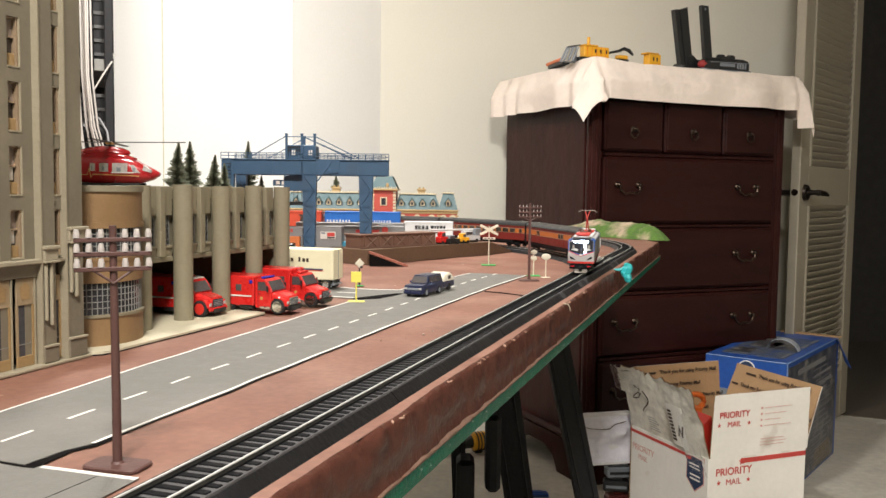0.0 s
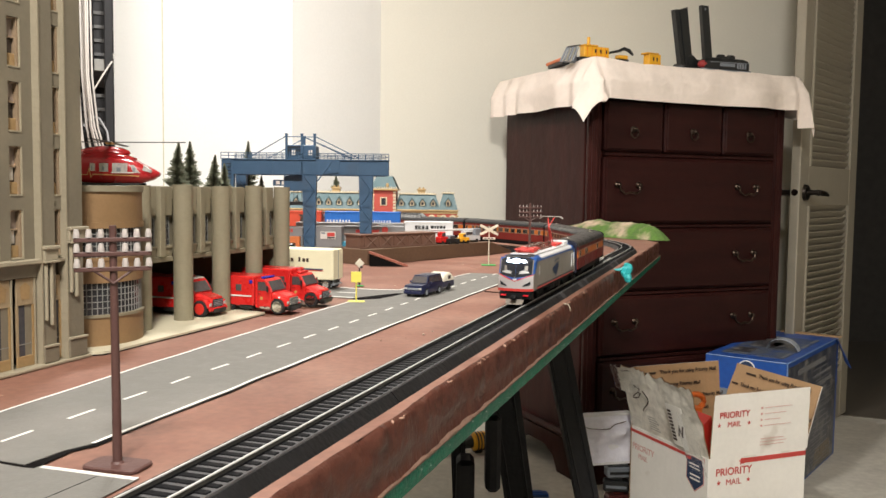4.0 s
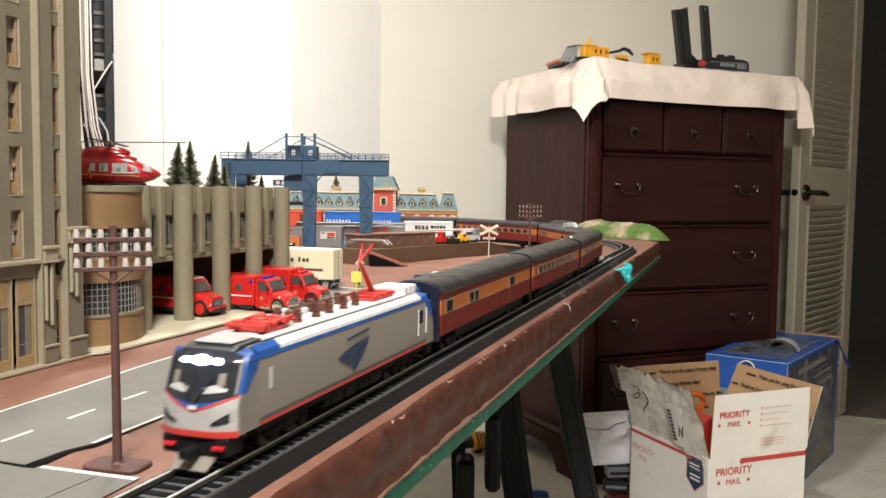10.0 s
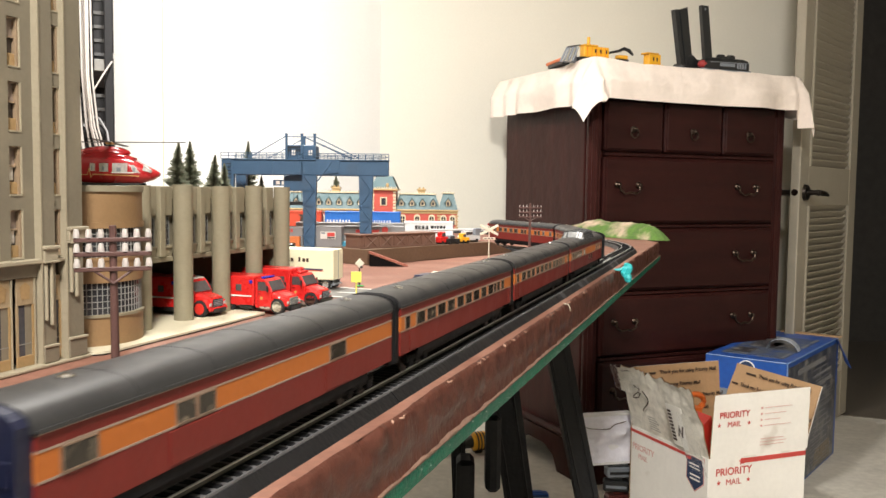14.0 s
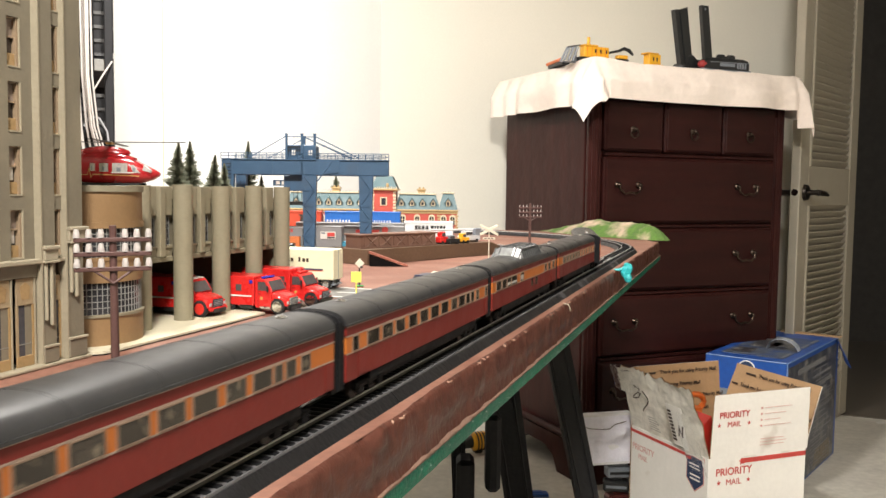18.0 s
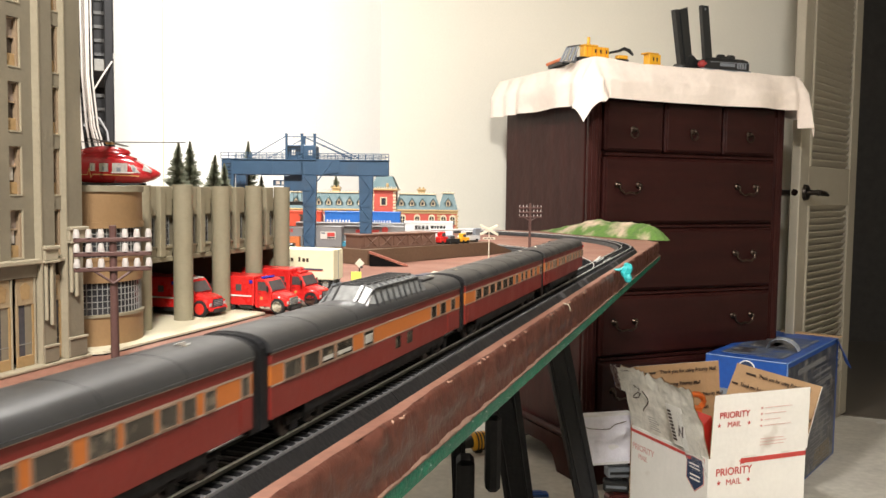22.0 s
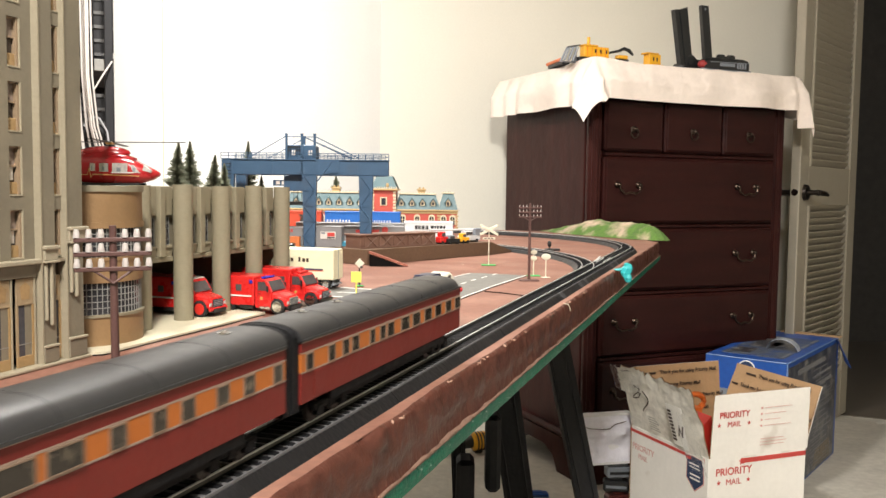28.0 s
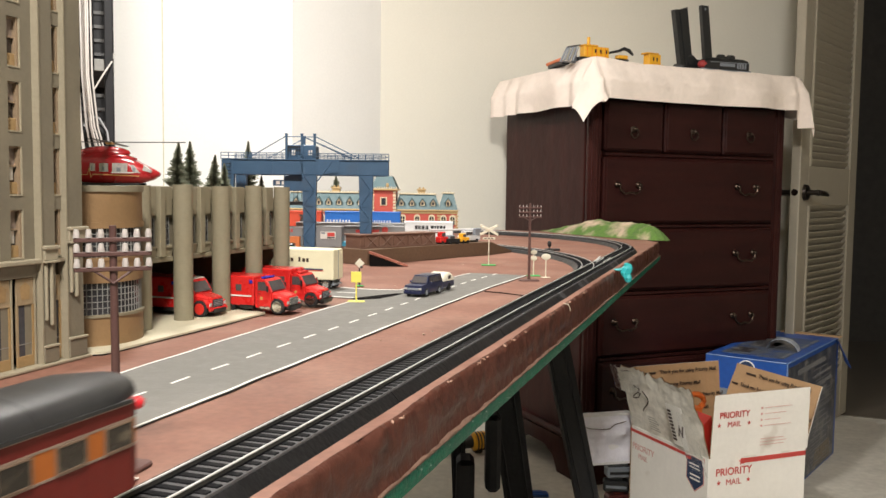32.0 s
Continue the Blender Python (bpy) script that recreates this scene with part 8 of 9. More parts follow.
for y in (0.905, 1.02, 1.06, 1.30, 1.36):
    part("side_clip", Mesh().prism([(0.0206 + TRACK_X, 0.0004), (0.0158 + TRACK_X, 0.0056), (0.0150 + TRACK_X, 0.0056), (0.0200 + TRACK_X, 0.0004)], y, y + 0.018, "y"), mat("worn_grey_plastic", (0.055, 0.055, 0.058), 0.35), tn)

# ---------- loading platform with ramp ----------
PLAT = mat("dark_brown_platform", (0.115, 0.068, 0.040), 0.6, vary=0.15, scale=40, bump=0.2)
GIRDER = mat("brown_girder_plastic", (0.16, 0.085, 0.060), 0.5, vary=0.1, scale=60, bump=0.1)
RAMP_RED = mat("red_brown_ramp", (0.26, 0.085, 0.055), 0.55, vary=0.12, scale=40)
plat = thing("loading_platform", pose(0, 0, TZ), "dark brown loading platform with a sloping end", "platform")
PZ = 0.0226
part("deck", Mesh().prism([(-0.562, 1.204), (-0.515, 1.187), (-0.404, 1.482), (-0.500, 1.530), (-0.605, 1.250)], 0.0, PZ, "z"), PLAT, plat)
wedge = Mesh().add([(-0.404, 1.482, 0), (-0.384, 1.575, 0), (-0.480, 1.60, 0), (-0.500, 1.530, 0), (-0.404, 1.482, PZ), (-0.500, 1.530, PZ)], [(0, 1, 2, 3), (0, 1, 4), (2, 3, 5), (1, 2, 5, 4), (0, 3, 5, 4)])
part("sloping_end", wedge, PLAT, plat)
RAMP_POSE = pose(-0.512, 1.186, 0, 0, 0, 22)
part("ramp", Mesh().prism([(0.0, PZ), (0.058, 0.0016), (0.058, 0.0), (0.054, 0.0), (0.0, PZ - 0.0035)], -0.016, -0.002, "y").turn(RAMP_POSE), RAMP_RED, plat, "red-brown vehicle ramp")
# black wedge added where only shade lies below the ramp plate
part("ramp_support", Mesh().prism([(0.001, 0.0), (0.050, 0.0), (0.001, PZ - 0.005)], -0.0145, -0.004, "y").turn(RAMP_POSE), EDGE_AND_SHADE, plat, "black wedge painting the shaded gap under the ramp")
GIRDER_POSE = pose(-0.533, 1.2055, TZ + PZ, 0, 0, 63.6)
gird = thing("girder_car", GIRDER_POSE, "brown bridge girder with crossed panels on the platform", "girder")
GLn, GHt = 0.164, 0.0195
part("top", Mesh().box(-0.003, GLn, 0.0, 0.040, GHt, GHt + 0.0024, 0.0005), GIRDER, gird)
part("wall", Mesh().box(0.0, GLn - 0.003, 0.003, 0.038, 0.0, GHt), GIRDER, gird)
for k in range(5):
    x0, x1 = 0.008 + 0.0305 * k, 0.008 + 0.0305 * (k + 1)
    part("post", Mesh().box(x0 - 0.0010, x0 + 0.0010, 0.0012, 0.003, 0.0, GHt), GIRDER, gird)
    for za, zb in ((0.001, GHt - 0.001), (GHt - 0.001, 0.001)):
        part("brace", Mesh().tube([(x0 + 0.004, 0.0024, za), (x1 - 0.004, 0.0024, zb)], 0.0011, 4), GIRDER, gird)
part("foot_rail", Mesh().box(-0.002, GLn, 0.0008, 0.003, 0.0, 0.0024, 0.0004), GIRDER, gird)


def mini_vehicle(name, u, v, label, colour, size=(0.020, 0.012, 0.012), extra=None):
    th = thing(name, pose(u, v, TZ + PZ, 0, 0, 63.6), label, "toy vehicle")
    x, y, h = size
    part("body", Mesh().box(0, x, 0, y, 0.003, h * 0.6, 0.001), colour, th)
    part("cab", Mesh().box(x * 0.15, x * 0.6, 0.001, y - 0.001, h * 0.6, h, 0.001), extra or colour, th)
    part("cab_glass", Mesh().box(x * 0.2, x * 0.55, 0.0004, 0.001, h * 0.66, h * 0.92), TRUCK_GLASS, th)
    for xx in (x * 0.22, x * 0.78):
        part("wheel", Mesh().tube([(xx, -0.0005, 0.003), (xx, y + 0.0005, 0.003)], 0.003, 12), TYRE, th, smooth=True)
    return th


mini_vehicle("red_pickup", -0.4600, 1.3660, "small red model pickup on the platform", FIRE_RED, (0.022, 0.013, 0.021))
mini_vehicle("black_pickup", -0.4500, 1.3760, "small black model pickup on the platform", TOY_BLACK, (0.030, 0.013, 0.015), TOY_GREY)
mini_vehicle("yellow_forklift", -0.4360, 1.4080, "small yellow model forklift on the platform", TOY_YELLOW, (0.020, 0.012, 0.017))
ct = mini_vehicle("crane_truck", -0.4420, 1.4350, "white model crane truck with a long boom", LOCO_WHITE, (0.045, 0.014, 0.020))
part("boom", Mesh().tube([(0.035, 0.006, 0.022), (-0.075, 0.006, 0.024)], 0.0020, 6), LOCO_WHITE, ct, "white telescopic boom")
part("cabin", Mesh().box(0.03, 0.046, -0.001, 0.013, 0.012, 0.024, 0.001), TOY_GREY, ct)

# ---------- freight behind the platform ----------
FR_RED = mat("orange_red_container", (0.52, 0.065, 0.03), 0.45, vary=0.08, scale=50)
FR_BLUE = mat("bright_blue_container", (0.02, 0.13, 0.46), 0.4, vary=0.06, scale=50)
FR_GREY = mat("grey_trailer_side", (0.235, 0.235, 0.240), 0.45, vary=0.06, scale=50)
FR_WHITE = mat("white_trailer_side", (0.72, 0.72, 0.72), 0.4, vary=0.03, scale=50)
FR_ORANGE = mat("orange_wagon", (0.60, 0.17, 0.05), 0.5, vary=0.08, scale=50)
FR_TEAL = mat("teal_wagon", (0.05, 0.25, 0.36), 0.5, vary=0.08, scale=50)


def container(name, r0, r1, f, z0, z1, depth, material, label, ribs=0, turn=0.0, wheels=True):
    """A box body whose near long side spans r0..r1 across the view; it stands on a low wagon."""
    th = thing(name, facing(r0, f, TZ, turn), label, "trailer" if "trailer" in name else "container")
    L = r1 - r0
    b = part("box", Mesh().box(0, L, 0, depth, z0, z1, 0.0008), material, th)
    part("top_rail", Mesh().box(0, L, -0.0006, 0.0012, z1 - 0.0022, z1 - 0.0004), material, b)
    part("bottom_rail", Mesh().box(0, L, -0.0006, 0.0012, z0, z0 + 0.0018), material, b)
    for k in range(ribs + 1):
        x = L * k / max(1, ribs)
        part("side_rib", Mesh().box(max(0, x - 0.0006), min(L, x + 0.0006), -0.0005, 0.0006, z0, z1), material, b)
    part("underframe", Mesh().box(0.002, L - 0.002, 0.003, depth - 0.003, 0.0095, z0), TOY_BLACK, th)
    if wheels:
        for x in (L * 0.12, L * 0.20, L * 0.80, L * 0.88):
            part("wheel", Mesh().tube([(x, 0.004, 0.0052), (x, depth - 0.004, 0.0052)], 0.0052, 12), TYRE, th, smooth=True)
    return th


def bars(th, x, z, h, lens, gap, material, y=-0.0009):
    for ln in lens:
        if ln > 0:
            part("lettering_bar", Mesh().box(x, x + ln, y, 0.0, z, z + h), material, th)
        x += abs(ln) + gap


c_ = container("red_container", -0.335, -0.232, 1.64, 0.0420, 0.0705, 0.030, FR_RED, "orange-red container with a black emblem", 0)
part("emblem", Mesh().prism([(0.062, 0.048), (0.073, 0.048), (0.076, 0.060), (0.070, 0.060), (0.069, 0.064), (0.060, 0.064), (0.064, 0.060)], -0.0010, 0.0, "y"), BROWN_INK, c_, "plain black emblem shape")
part("emblem", Mesh().prism([(0.078, 0.048), (0.082, 0.048), (0.088, 0.063), (0.082, 0.065), (0.080, 0.060)], -0.0010, 0.0, "y"), BROWN_INK, c_, "plain black emblem shape")
part("lower_box", Mesh().box(0, 0.10, 0.001, 0.029, 0.012, 0.0415), TOY_BLACK, c_)
c_ = container("blue_container", -0.228, -0.083, 1.66, 0.0440, 0.0700, 0.030, FR_BLUE, "bright blue container with white lettering bars", 14)
bars(c_, 0.004, 0.0480, 0.0062, (0.0028, 0.0030, 0.0034, 0.0028, 0.0030, 0.0028, 0.0028, 0.0030, -0.034, 0.0030, 0.0020, 0.0016, 0.0014, 0.0018, 0.0024, 0.0026, 0.0022), 0.0030, LOCO_WHITE)
part("lower_box", Mesh().box(0, 0.144, 0.001, 0.029, 0.012, 0.0435), TOY_BLACK, c_)
c_ = container("grey_trailer", -0.262, -0.069, 1.535, 0.0200, 0.0535, 0.028, FR_GREY, "long grey highway trailer with a red band", 0)
part("red_band", Mesh().box(0.105, 0.165, -0.0010, 0.0, 0.0410, 0.0455), RED_INK, c_, "red lettering bar")
part("round_badge", Mesh().tube([(0.145, -0.0014, 0.0435), (0.145, 0.0, 0.0435)], 0.0060, 16), RED_INK, c_)
c_ = container("white_trailer", -0.073, 0.0185, 1.60, 0.0200, 0.0548, 0.028, FR_WHITE, "white highway trailer with black lettering bars", 0)
bars(c_, 0.0205, 0.0405, 0.0070, (0.0048, 0.0030, 0.0016, 0.0042, 0.0012, 0.0040, -0.002, 0.0058, 0.0028, 0.0042, 0.0056, 0.0040), 0.0012, TOY_BLACK)
part("rear_edge", Mesh().box(0.0905, 0.0918, -0.001, 0.028, 0.020, 0.0546), TOY_GREY, c_)
c_ = container("grey_container", -0.206, -0.160, 1.36, 0.0180, 0.0545, 0.028, FR_GREY, "short grey container with a pale printed panel", 0)
part("white_panel", Mesh().box(0.0125, 0.0365, -0.0010, 0.0, 0.0345, 0.0460), BLIND, c_, "pale printed panel")
part("panel_print", Mesh().box(0.0235, 0.0350, -0.0014, -0.0008, 0.0385, 0.0445), RED_INK, c_)
part("panel_print", Mesh().box(0.0140, 0.0200, -0.0014, -0.0008, 0.0425, 0.0450), TOY_GREY, c_)
part("panel_print", Mesh().box(0.0235, 0.0350, -0.0014, -0.0008, 0.0355, 0.0375), TOY_BLACK, c_)
part("door_mark", Mesh().box(0.0280, 0.0365, -0.0010, 0.0, 0.0215, 0.0225), TOY_BLACK, c_)
c_ = container("long_grey_container", -0.170, -0.066, 1.48, 0.0180, 0.0505, 0.020, FR_GREY, "long grey container behind the girder", 0)
part("red_band", Mesh().box(0.020, 0.060, -0.0010, 0.0, 0.0390, 0.0440), RED_INK, c_, "red lettering bar")
part("round_badge", Mesh().tube([(0.070, -0.0014, 0.0440), (0.070, 0.0, 0.0440)], 0.0055, 16), RED_INK, c_)
part("hatch", Mesh().box(0.060, 0.085, 0.004, 0.016, 0.0500, 0.0525, 0.0005), FR_GREY, c_)
c_ = container("western_boxcar", -0.300, -0.222, 1.365, 0.0200, 0.0520, 0.026, FR_GREY, "pale grey boxcar with red lettering bars", 0)
bars(c_, 0.040, 0.0445, 0.0050, (0.0036, 0.0032, 0.0036, 0.0038, 0.0030), 0.0012, RED_INK)
c_ = container("orange_wagon", -0.300, -0.224, 1.345, 0.0120, 0.0385, 0.012, FR_ORANGE, "bright orange low wagon", 0)
c_ = container("teal_wagon", -0.290, -0.228, 1.325, 0.0095, 0.0250, 0.012, FR_TEAL, "teal flat wagon beside the trailer", 0)
part("tarp", Mesh().box(0.030, 0.061, -0.004, 0.016, 0.0250, 0.0290, 0.002), TOY_BLACK, c_, "black load cover")
c_ = container("blue_flat_wagon", -0.1640, -0.1450, 1.370, 0.0080, 0.0290, 0.03, FR_TEAL, "dark blue wagon end beside the platform", 0)

# ---------- gantry crane ----------
CRANE = mat("crane_blue_plastic", (0.036, 0.090, 0.170), 0.5, vary=0.1, scale=40, bump=0.08, second=(0.04, 0.08, 0.14), amount=0.3, stain=20)
CRANE_SIZE = 0.791
FOOT = -0.0302
crane = thing("gantry_crane", facing(0.0, 1.345, TZ + 0.0239) @ Matrix.Scale(CRANE_SIZE, 4), "blue plastic container gantry crane with railings", "crane")
GZ0, GZ1 = 0.1395, 0.1685
for y, x0, x1 in ((0.0, -0.437, -0.1085), (0.085, -0.43, -0.12)):
    g_ = part("girder", Mesh().box(x0, x1, y, y + 0.016, GZ0 if y else GZ0, GZ1, 0.001), CRANE, crane, "deep blue box girder")
    for x in (x0 + 0.02, x0 + 0.10, -0.245, -0.17, x1 - 0.01):
        part("stiffener", Mesh().box(x - 0.0012, x + 0.0012, y - 0.0012, y, GZ0, GZ1), CRANE, g_)
    part("top_flange", Mesh().box(x0 - 0.001, x1 + 0.001, y - 0.003, y + 0.019, GZ1, GZ1 + 0.0022), CRANE, g_)
    for z in (GZ1 + 0.0075, GZ1 + 0.0135):
        part("handrail", Mesh().tube([(x0, y - 0.002, z), (x1, y - 0.002, z)], 0.0008, 5), CRANE, g_)
    n_ = 22
    for k in range(n_ + 1):
        x = x0 + (x1 - x0) * k / n_
        part("rail_post", Mesh().box(x - 0.0007, x + 0.0007, y - 0.0026, y - 0.0014, GZ1 + 0.002, GZ1 + 0.0140), CRANE, g_)


def crane_leg(x0, x1, y, zt=GZ0, xb0=None, xb1=None):
    xb0, xb1 = (x0 + 0.004 if xb0 is None else xb0), (x1 - 0.004 if xb1 is None else xb1)
    l_ = part("leg", Mesh().loft([[(x0, y, zt), (x1, y, zt), (x1, y + 0.014, zt), (x0, y + 0.014, zt)], [(xb0, y, FOOT + 0.005), (xb1, y, FOOT + 0.005), (xb1, y + 0.014, FOOT + 0.005), (xb0, y + 0.014, FOOT + 0.005)]]), CRANE, crane, "tapering blue leg")
    zs = [FOOT + 0.02 + (zt - FOOT - 0.02) * k / 5 for k in range(6)]
    for i in range(5):
        a, b = (x0 + 0.003, x1 - 0.003) if i % 2 else (x1 - 0.003, x0 + 0.003)
        part("lattice", Mesh().tube([(a, y - 0.0012, zs[i]), (b, y - 0.0012, zs[i + 1])], 0.0012, 5), CRANE, l_)
        part("web_plate", Mesh().box(x0, x1, y - 0.0018, y, zs[i] - 0.001, zs[i] + 0.001), CRANE, l_)
    part("wheel_truck", Mesh().box(xb0 - 0.006, xb1 + 0.006, y - 0.002, y + 0.016, FOOT, FOOT + 0.0060, 0.001), CRANE, l_)


crane_leg(-0.2780, -0.2500, -0.002)
crane_leg(-0.1670, -0.1390, -0.002)
crane_leg(-0.4365, -0.4120, -0.002)
crane_leg(-0.2900, -0.2640, 0.087)
crane_leg(-0.4300, -0.4080, 0.087)
part("gusset", Mesh().prism([(-0.2500, GZ0), (-0.2500, GZ1), (-0.2050, GZ1), (-0.2050, GZ0 + 0.006)], -0.0030, -0.0005, "y"), CRANE, crane)
part("gusset_rib", Mesh().tube([(-0.2480, -0.0035, GZ0 - 0.012), (-0.2200, -0.0035, GZ1 - 0.003)], 0.0014, 5), CRANE, crane)
part("ladder_panel", Mesh().box(-0.425, -0.419, -0.004, -0.002, 0.10, GZ1), CRANE, crane)
for k in range(9):
    part("ladder_rung", Mesh().box(-0.4265, -0.4175, -0.0052, -0.0040, 0.105 + 0.0068 * k, 0.1065 + 0.0068 * k), TOY_BLACK, crane)
# machine house with masts and stays
mh = part("machine_house", Mesh().box(-0.3110, -0.2560, 0.006, 0.075, GZ1, GZ1 + 0.0300, 0.001), CRANE, crane, "blue machine house")
for k in range(8):
    for j in range(3):
        x = -0.3075 + 0.0036 * k
        if 2 <= k <= 3 and j < 2:
            continue
        part("house_window", Mesh().box(x, x + 0.0027, 0.0048, 0.0062, GZ1 + 0.0110 + 0.0060 * j, GZ1 + 0.0155 + 0.0060 * j), TOY_BLACK, mh)
for x in (-0.2995, -0.2955, -0.2665, -0.2620):
    part("bright_window", Mesh().box(x, x + 0.0030, 0.0046, 0.0062, GZ1 + 0.0100, GZ1 + 0.0200), BLIND, mh, "bright window")
for x, y in ((-0.3095, 0.002), (-0.2790, 0.002), (-0.2540, 0.002), (-0.2870, 0.08)):
    m_ = part("mast", Mesh().box(x - 0.0022, x + 0.0022, y - 0.002, y + 0.002, GZ0 if x == -0.2790 else GZ1, GZ1 + 0.0490), CRANE, crane)
    part("mast_cap", Mesh().box(x - 0.0030, x + 0.0030, y - 0.003, y + 0.003, GZ1 + 0.0490, GZ1 + 0.0520, 0.0005), CRANE, m_)
for p, q in (((-0.3095, 0.002), (-0.383, 0.002)), ((-0.2870, 0.08), (-0.358, 0.06)), ((-0.2540, 0.002), (-0.1650, 0.002)), ((-0.2790, 0.002), (-0.1830, 0.02)), ((-0.2790, 0.004), (-0.178, 0.004))):
    part("stay", Mesh().tube([(p[0], p[1], GZ1 + 0.047), (q[0], q[1], GZ1 + 0.004)], 0.0011, 6), CRANE, crane, "sloping stay rod")
part("mast_tie", Mesh().tube([(-0.3095, 0.002, GZ1 + 0.0455), (-0.2540, 0.002, GZ1 + 0.0455)], 0.0010, 6), CRANE, crane)
tr = part("trolley", Mesh().box(-0.318, -0.276, 0.018, 0.070, 0.108, 0.1390, 0.001), CRANE, crane, "trolley below the girders")
part("hoist_cab", Mesh().box(-0.3400, -0.3050, 0.020, 0.060, 0.118, 0.1300, 0.001), CRANE, tr)
for x in (-0.333, -0.322, -0.312):
    part("cab_window", Mesh().box(x, x + 0.007, 0.0185, 0.020, 0.1205, 0.1275), BLIND, tr)
for x in (-0.309, -0.300, -0.292, -0.284):
    part("hoist_rope", Mesh().cyl(x, 0.030, 0.085, 0.1085, 0.0006, 5), TOY_BLACK, tr)
part("spreader", Mesh().box(-0.322, -0.274, 0.016, 0.046, 0.0800, 0.0870, 0.001), TOY_BLACK, tr, "black container spreader")

# ---------- station building with mansard roof ----------
BRICK = mat("red_brick_plastic", (0.36, 0.055, 0.038), 0.6, vary=0.15, scale=90, bump=0.2)
TEAL_ROOF = mat("teal_roof_plastic", (0.050, 0.098, 0.108), 0.55, vary=0.12, scale=60, bump=0.2)
BUFF = mat("buff_trim_plastic", (0.36, 0.25, 0.115), 0.55, vary=0.1, scale=80)
IVORY = mat("ivory_trim_plastic", (0.50, 0.43, 0.30), 0.55, vary=0.06, scale=80)
sta = thing("station_building", facing(0.0, 2.30, TZ), "red brick model station with teal mansard roofs", "building")


def wing(x0, x1, ridge, eave, dormers, depth=0.12, y0=0.0):
    w_ = part("wall", Mesh().box(x0, x1, y0, y0 + depth, 0.0, eave), BRICK, sta, "red brick wall")
    part("cornice", Mesh().box(x0 - 0.004, x1 + 0.004, y0 - 0.005, y0 + depth + 0.005, eave, eave + 0.0045, 0.0008), BUFF, w_, "buff cornice")
    part("frieze", Mesh().box(x0 - 0.001, x1 + 0.001, y0 - 0.002, y0, eave - 0.006, eave - 0.0005), BUFF, w_)
    rz0 = eave + 0.0045
    rf = part("roof", Mesh().loft([[(x0 - 0.002, y0 - 0.003, rz0), (x1 + 0.002, y0 - 0.003, rz0), (x1 + 0.002, y0 + depth, rz0), (x0 - 0.002, y0 + depth, rz0)], [(x0 + 0.010, y0 + 0.018, ridge), (x1 - 0.010, y0 + 0.018, ridge), (x1 - 0.010, y0 + depth - 0.02, ridge), (x0 + 0.010, y0 + depth - 0.02, ridge)]]), TEAL_ROOF, sta, "teal mansard roof")
    part("ridge_curb", Mesh().box(x0 + 0.006, x1 - 0.006, y0 + 0.014, y0 + depth - 0.016, ridge, ridge + 0.003, 0.0005), IVORY, rf)
    for k in range(int((x1 - x0 - 0.02) / 0.006)):
        x = x0 + 0.011 + 0.006 * k
        part("cresting", Mesh().box(x, x + 0.0022, y0 + 0.0145, y0 + 0.0165, ridge + 0.003, ridge + 0.0058), IVORY, rf)
    h = ridge - rz0
    for x in dormers:
        d_ = part("dormer", Mesh().prism([(x - 0.0055, rz0 + 0.010), (x + 0.0055, rz0 + 0.010), (x + 0.0055, rz0 + h * 0.52), (x, rz0 + h * 0.68), (x - 0.0055, rz0 + h * 0.52)], y0 - 0.001, y0 + 0.03, "y"), IVORY, rf, "ivory dormer")
        part("dormer_window", Mesh().box(x - 0.0028, x + 0.0028, y0 - 0.0016, y0 - 0.001, rz0 + 0.012, rz0 + h * 0.48), DARK_GLASS, d_)
        part("dormer_roof", Mesh().prism([(x - 0.010, rz0 + h * 0.42), (x, rz0 + h * 0.80), (x + 0.010, rz0 + h * 0.42), (x + 0.0065, rz0 + h * 0.46), (x, rz0 + h * 0.69), (x - 0.0065, rz0 + h * 0.46)], y0 - 0.005, y0 + 0.03, "y"), TEAL_ROOF, rf)
    n_ = max(2, int((x1 - x0) / 0.034))
    for k in range(n_):
        x = x0 + (x1 - x0) * (k + 0.5) / n_
        arch = [(x - 0.0085, eave - 0.034)] + [(x - 0.0085 * math.cos(a), eave - 0.016 + 0.0075 * math.sin(a)) for a in [math.pi * j / 8 for j in range(9)]] + [(x + 0.0085, eave - 0.034)]
        su = part("window_surround", Mesh().prism(arch, y0 - 0.0022, y0, "y"), IVORY, w_, "ivory arched surround")
        inn = [(x + (px - x) * 0.68, eave - 0.034 + (pz - eave + 0.034) * 0.82) for px, pz in arch]
        part("window", Mesh().prism(inn, y0 - 0.0028, y0 - 0.0005, "y"), DARK_GLASS, su)
        part("glazing_bar", Mesh().box(x - 0.0006, x + 0.0006, y0 - 0.0034, y0 - 0.0028, eave - 0.034, eave - 0.013), IVORY, su)
        part("glazing_bar", Mesh().box(x - 0.0055, x + 0.0055, y0 - 0.0034, y0 - 0.0028, eave - 0.0235, eave - 0.0222), IVORY, su)
    for x in (x0 + 0.001, x1 - 0.001):
        for k in range(7):
            part("quoin", Mesh().box(x - 0.0035 - 0.001 * (k % 2), x + 0.0035 + 0.001 * (k % 2), y0 - 0.0018, y0, 0.004 + 0.0075 * k, 0.009 + 0.0075 * k), BUFF, w_)


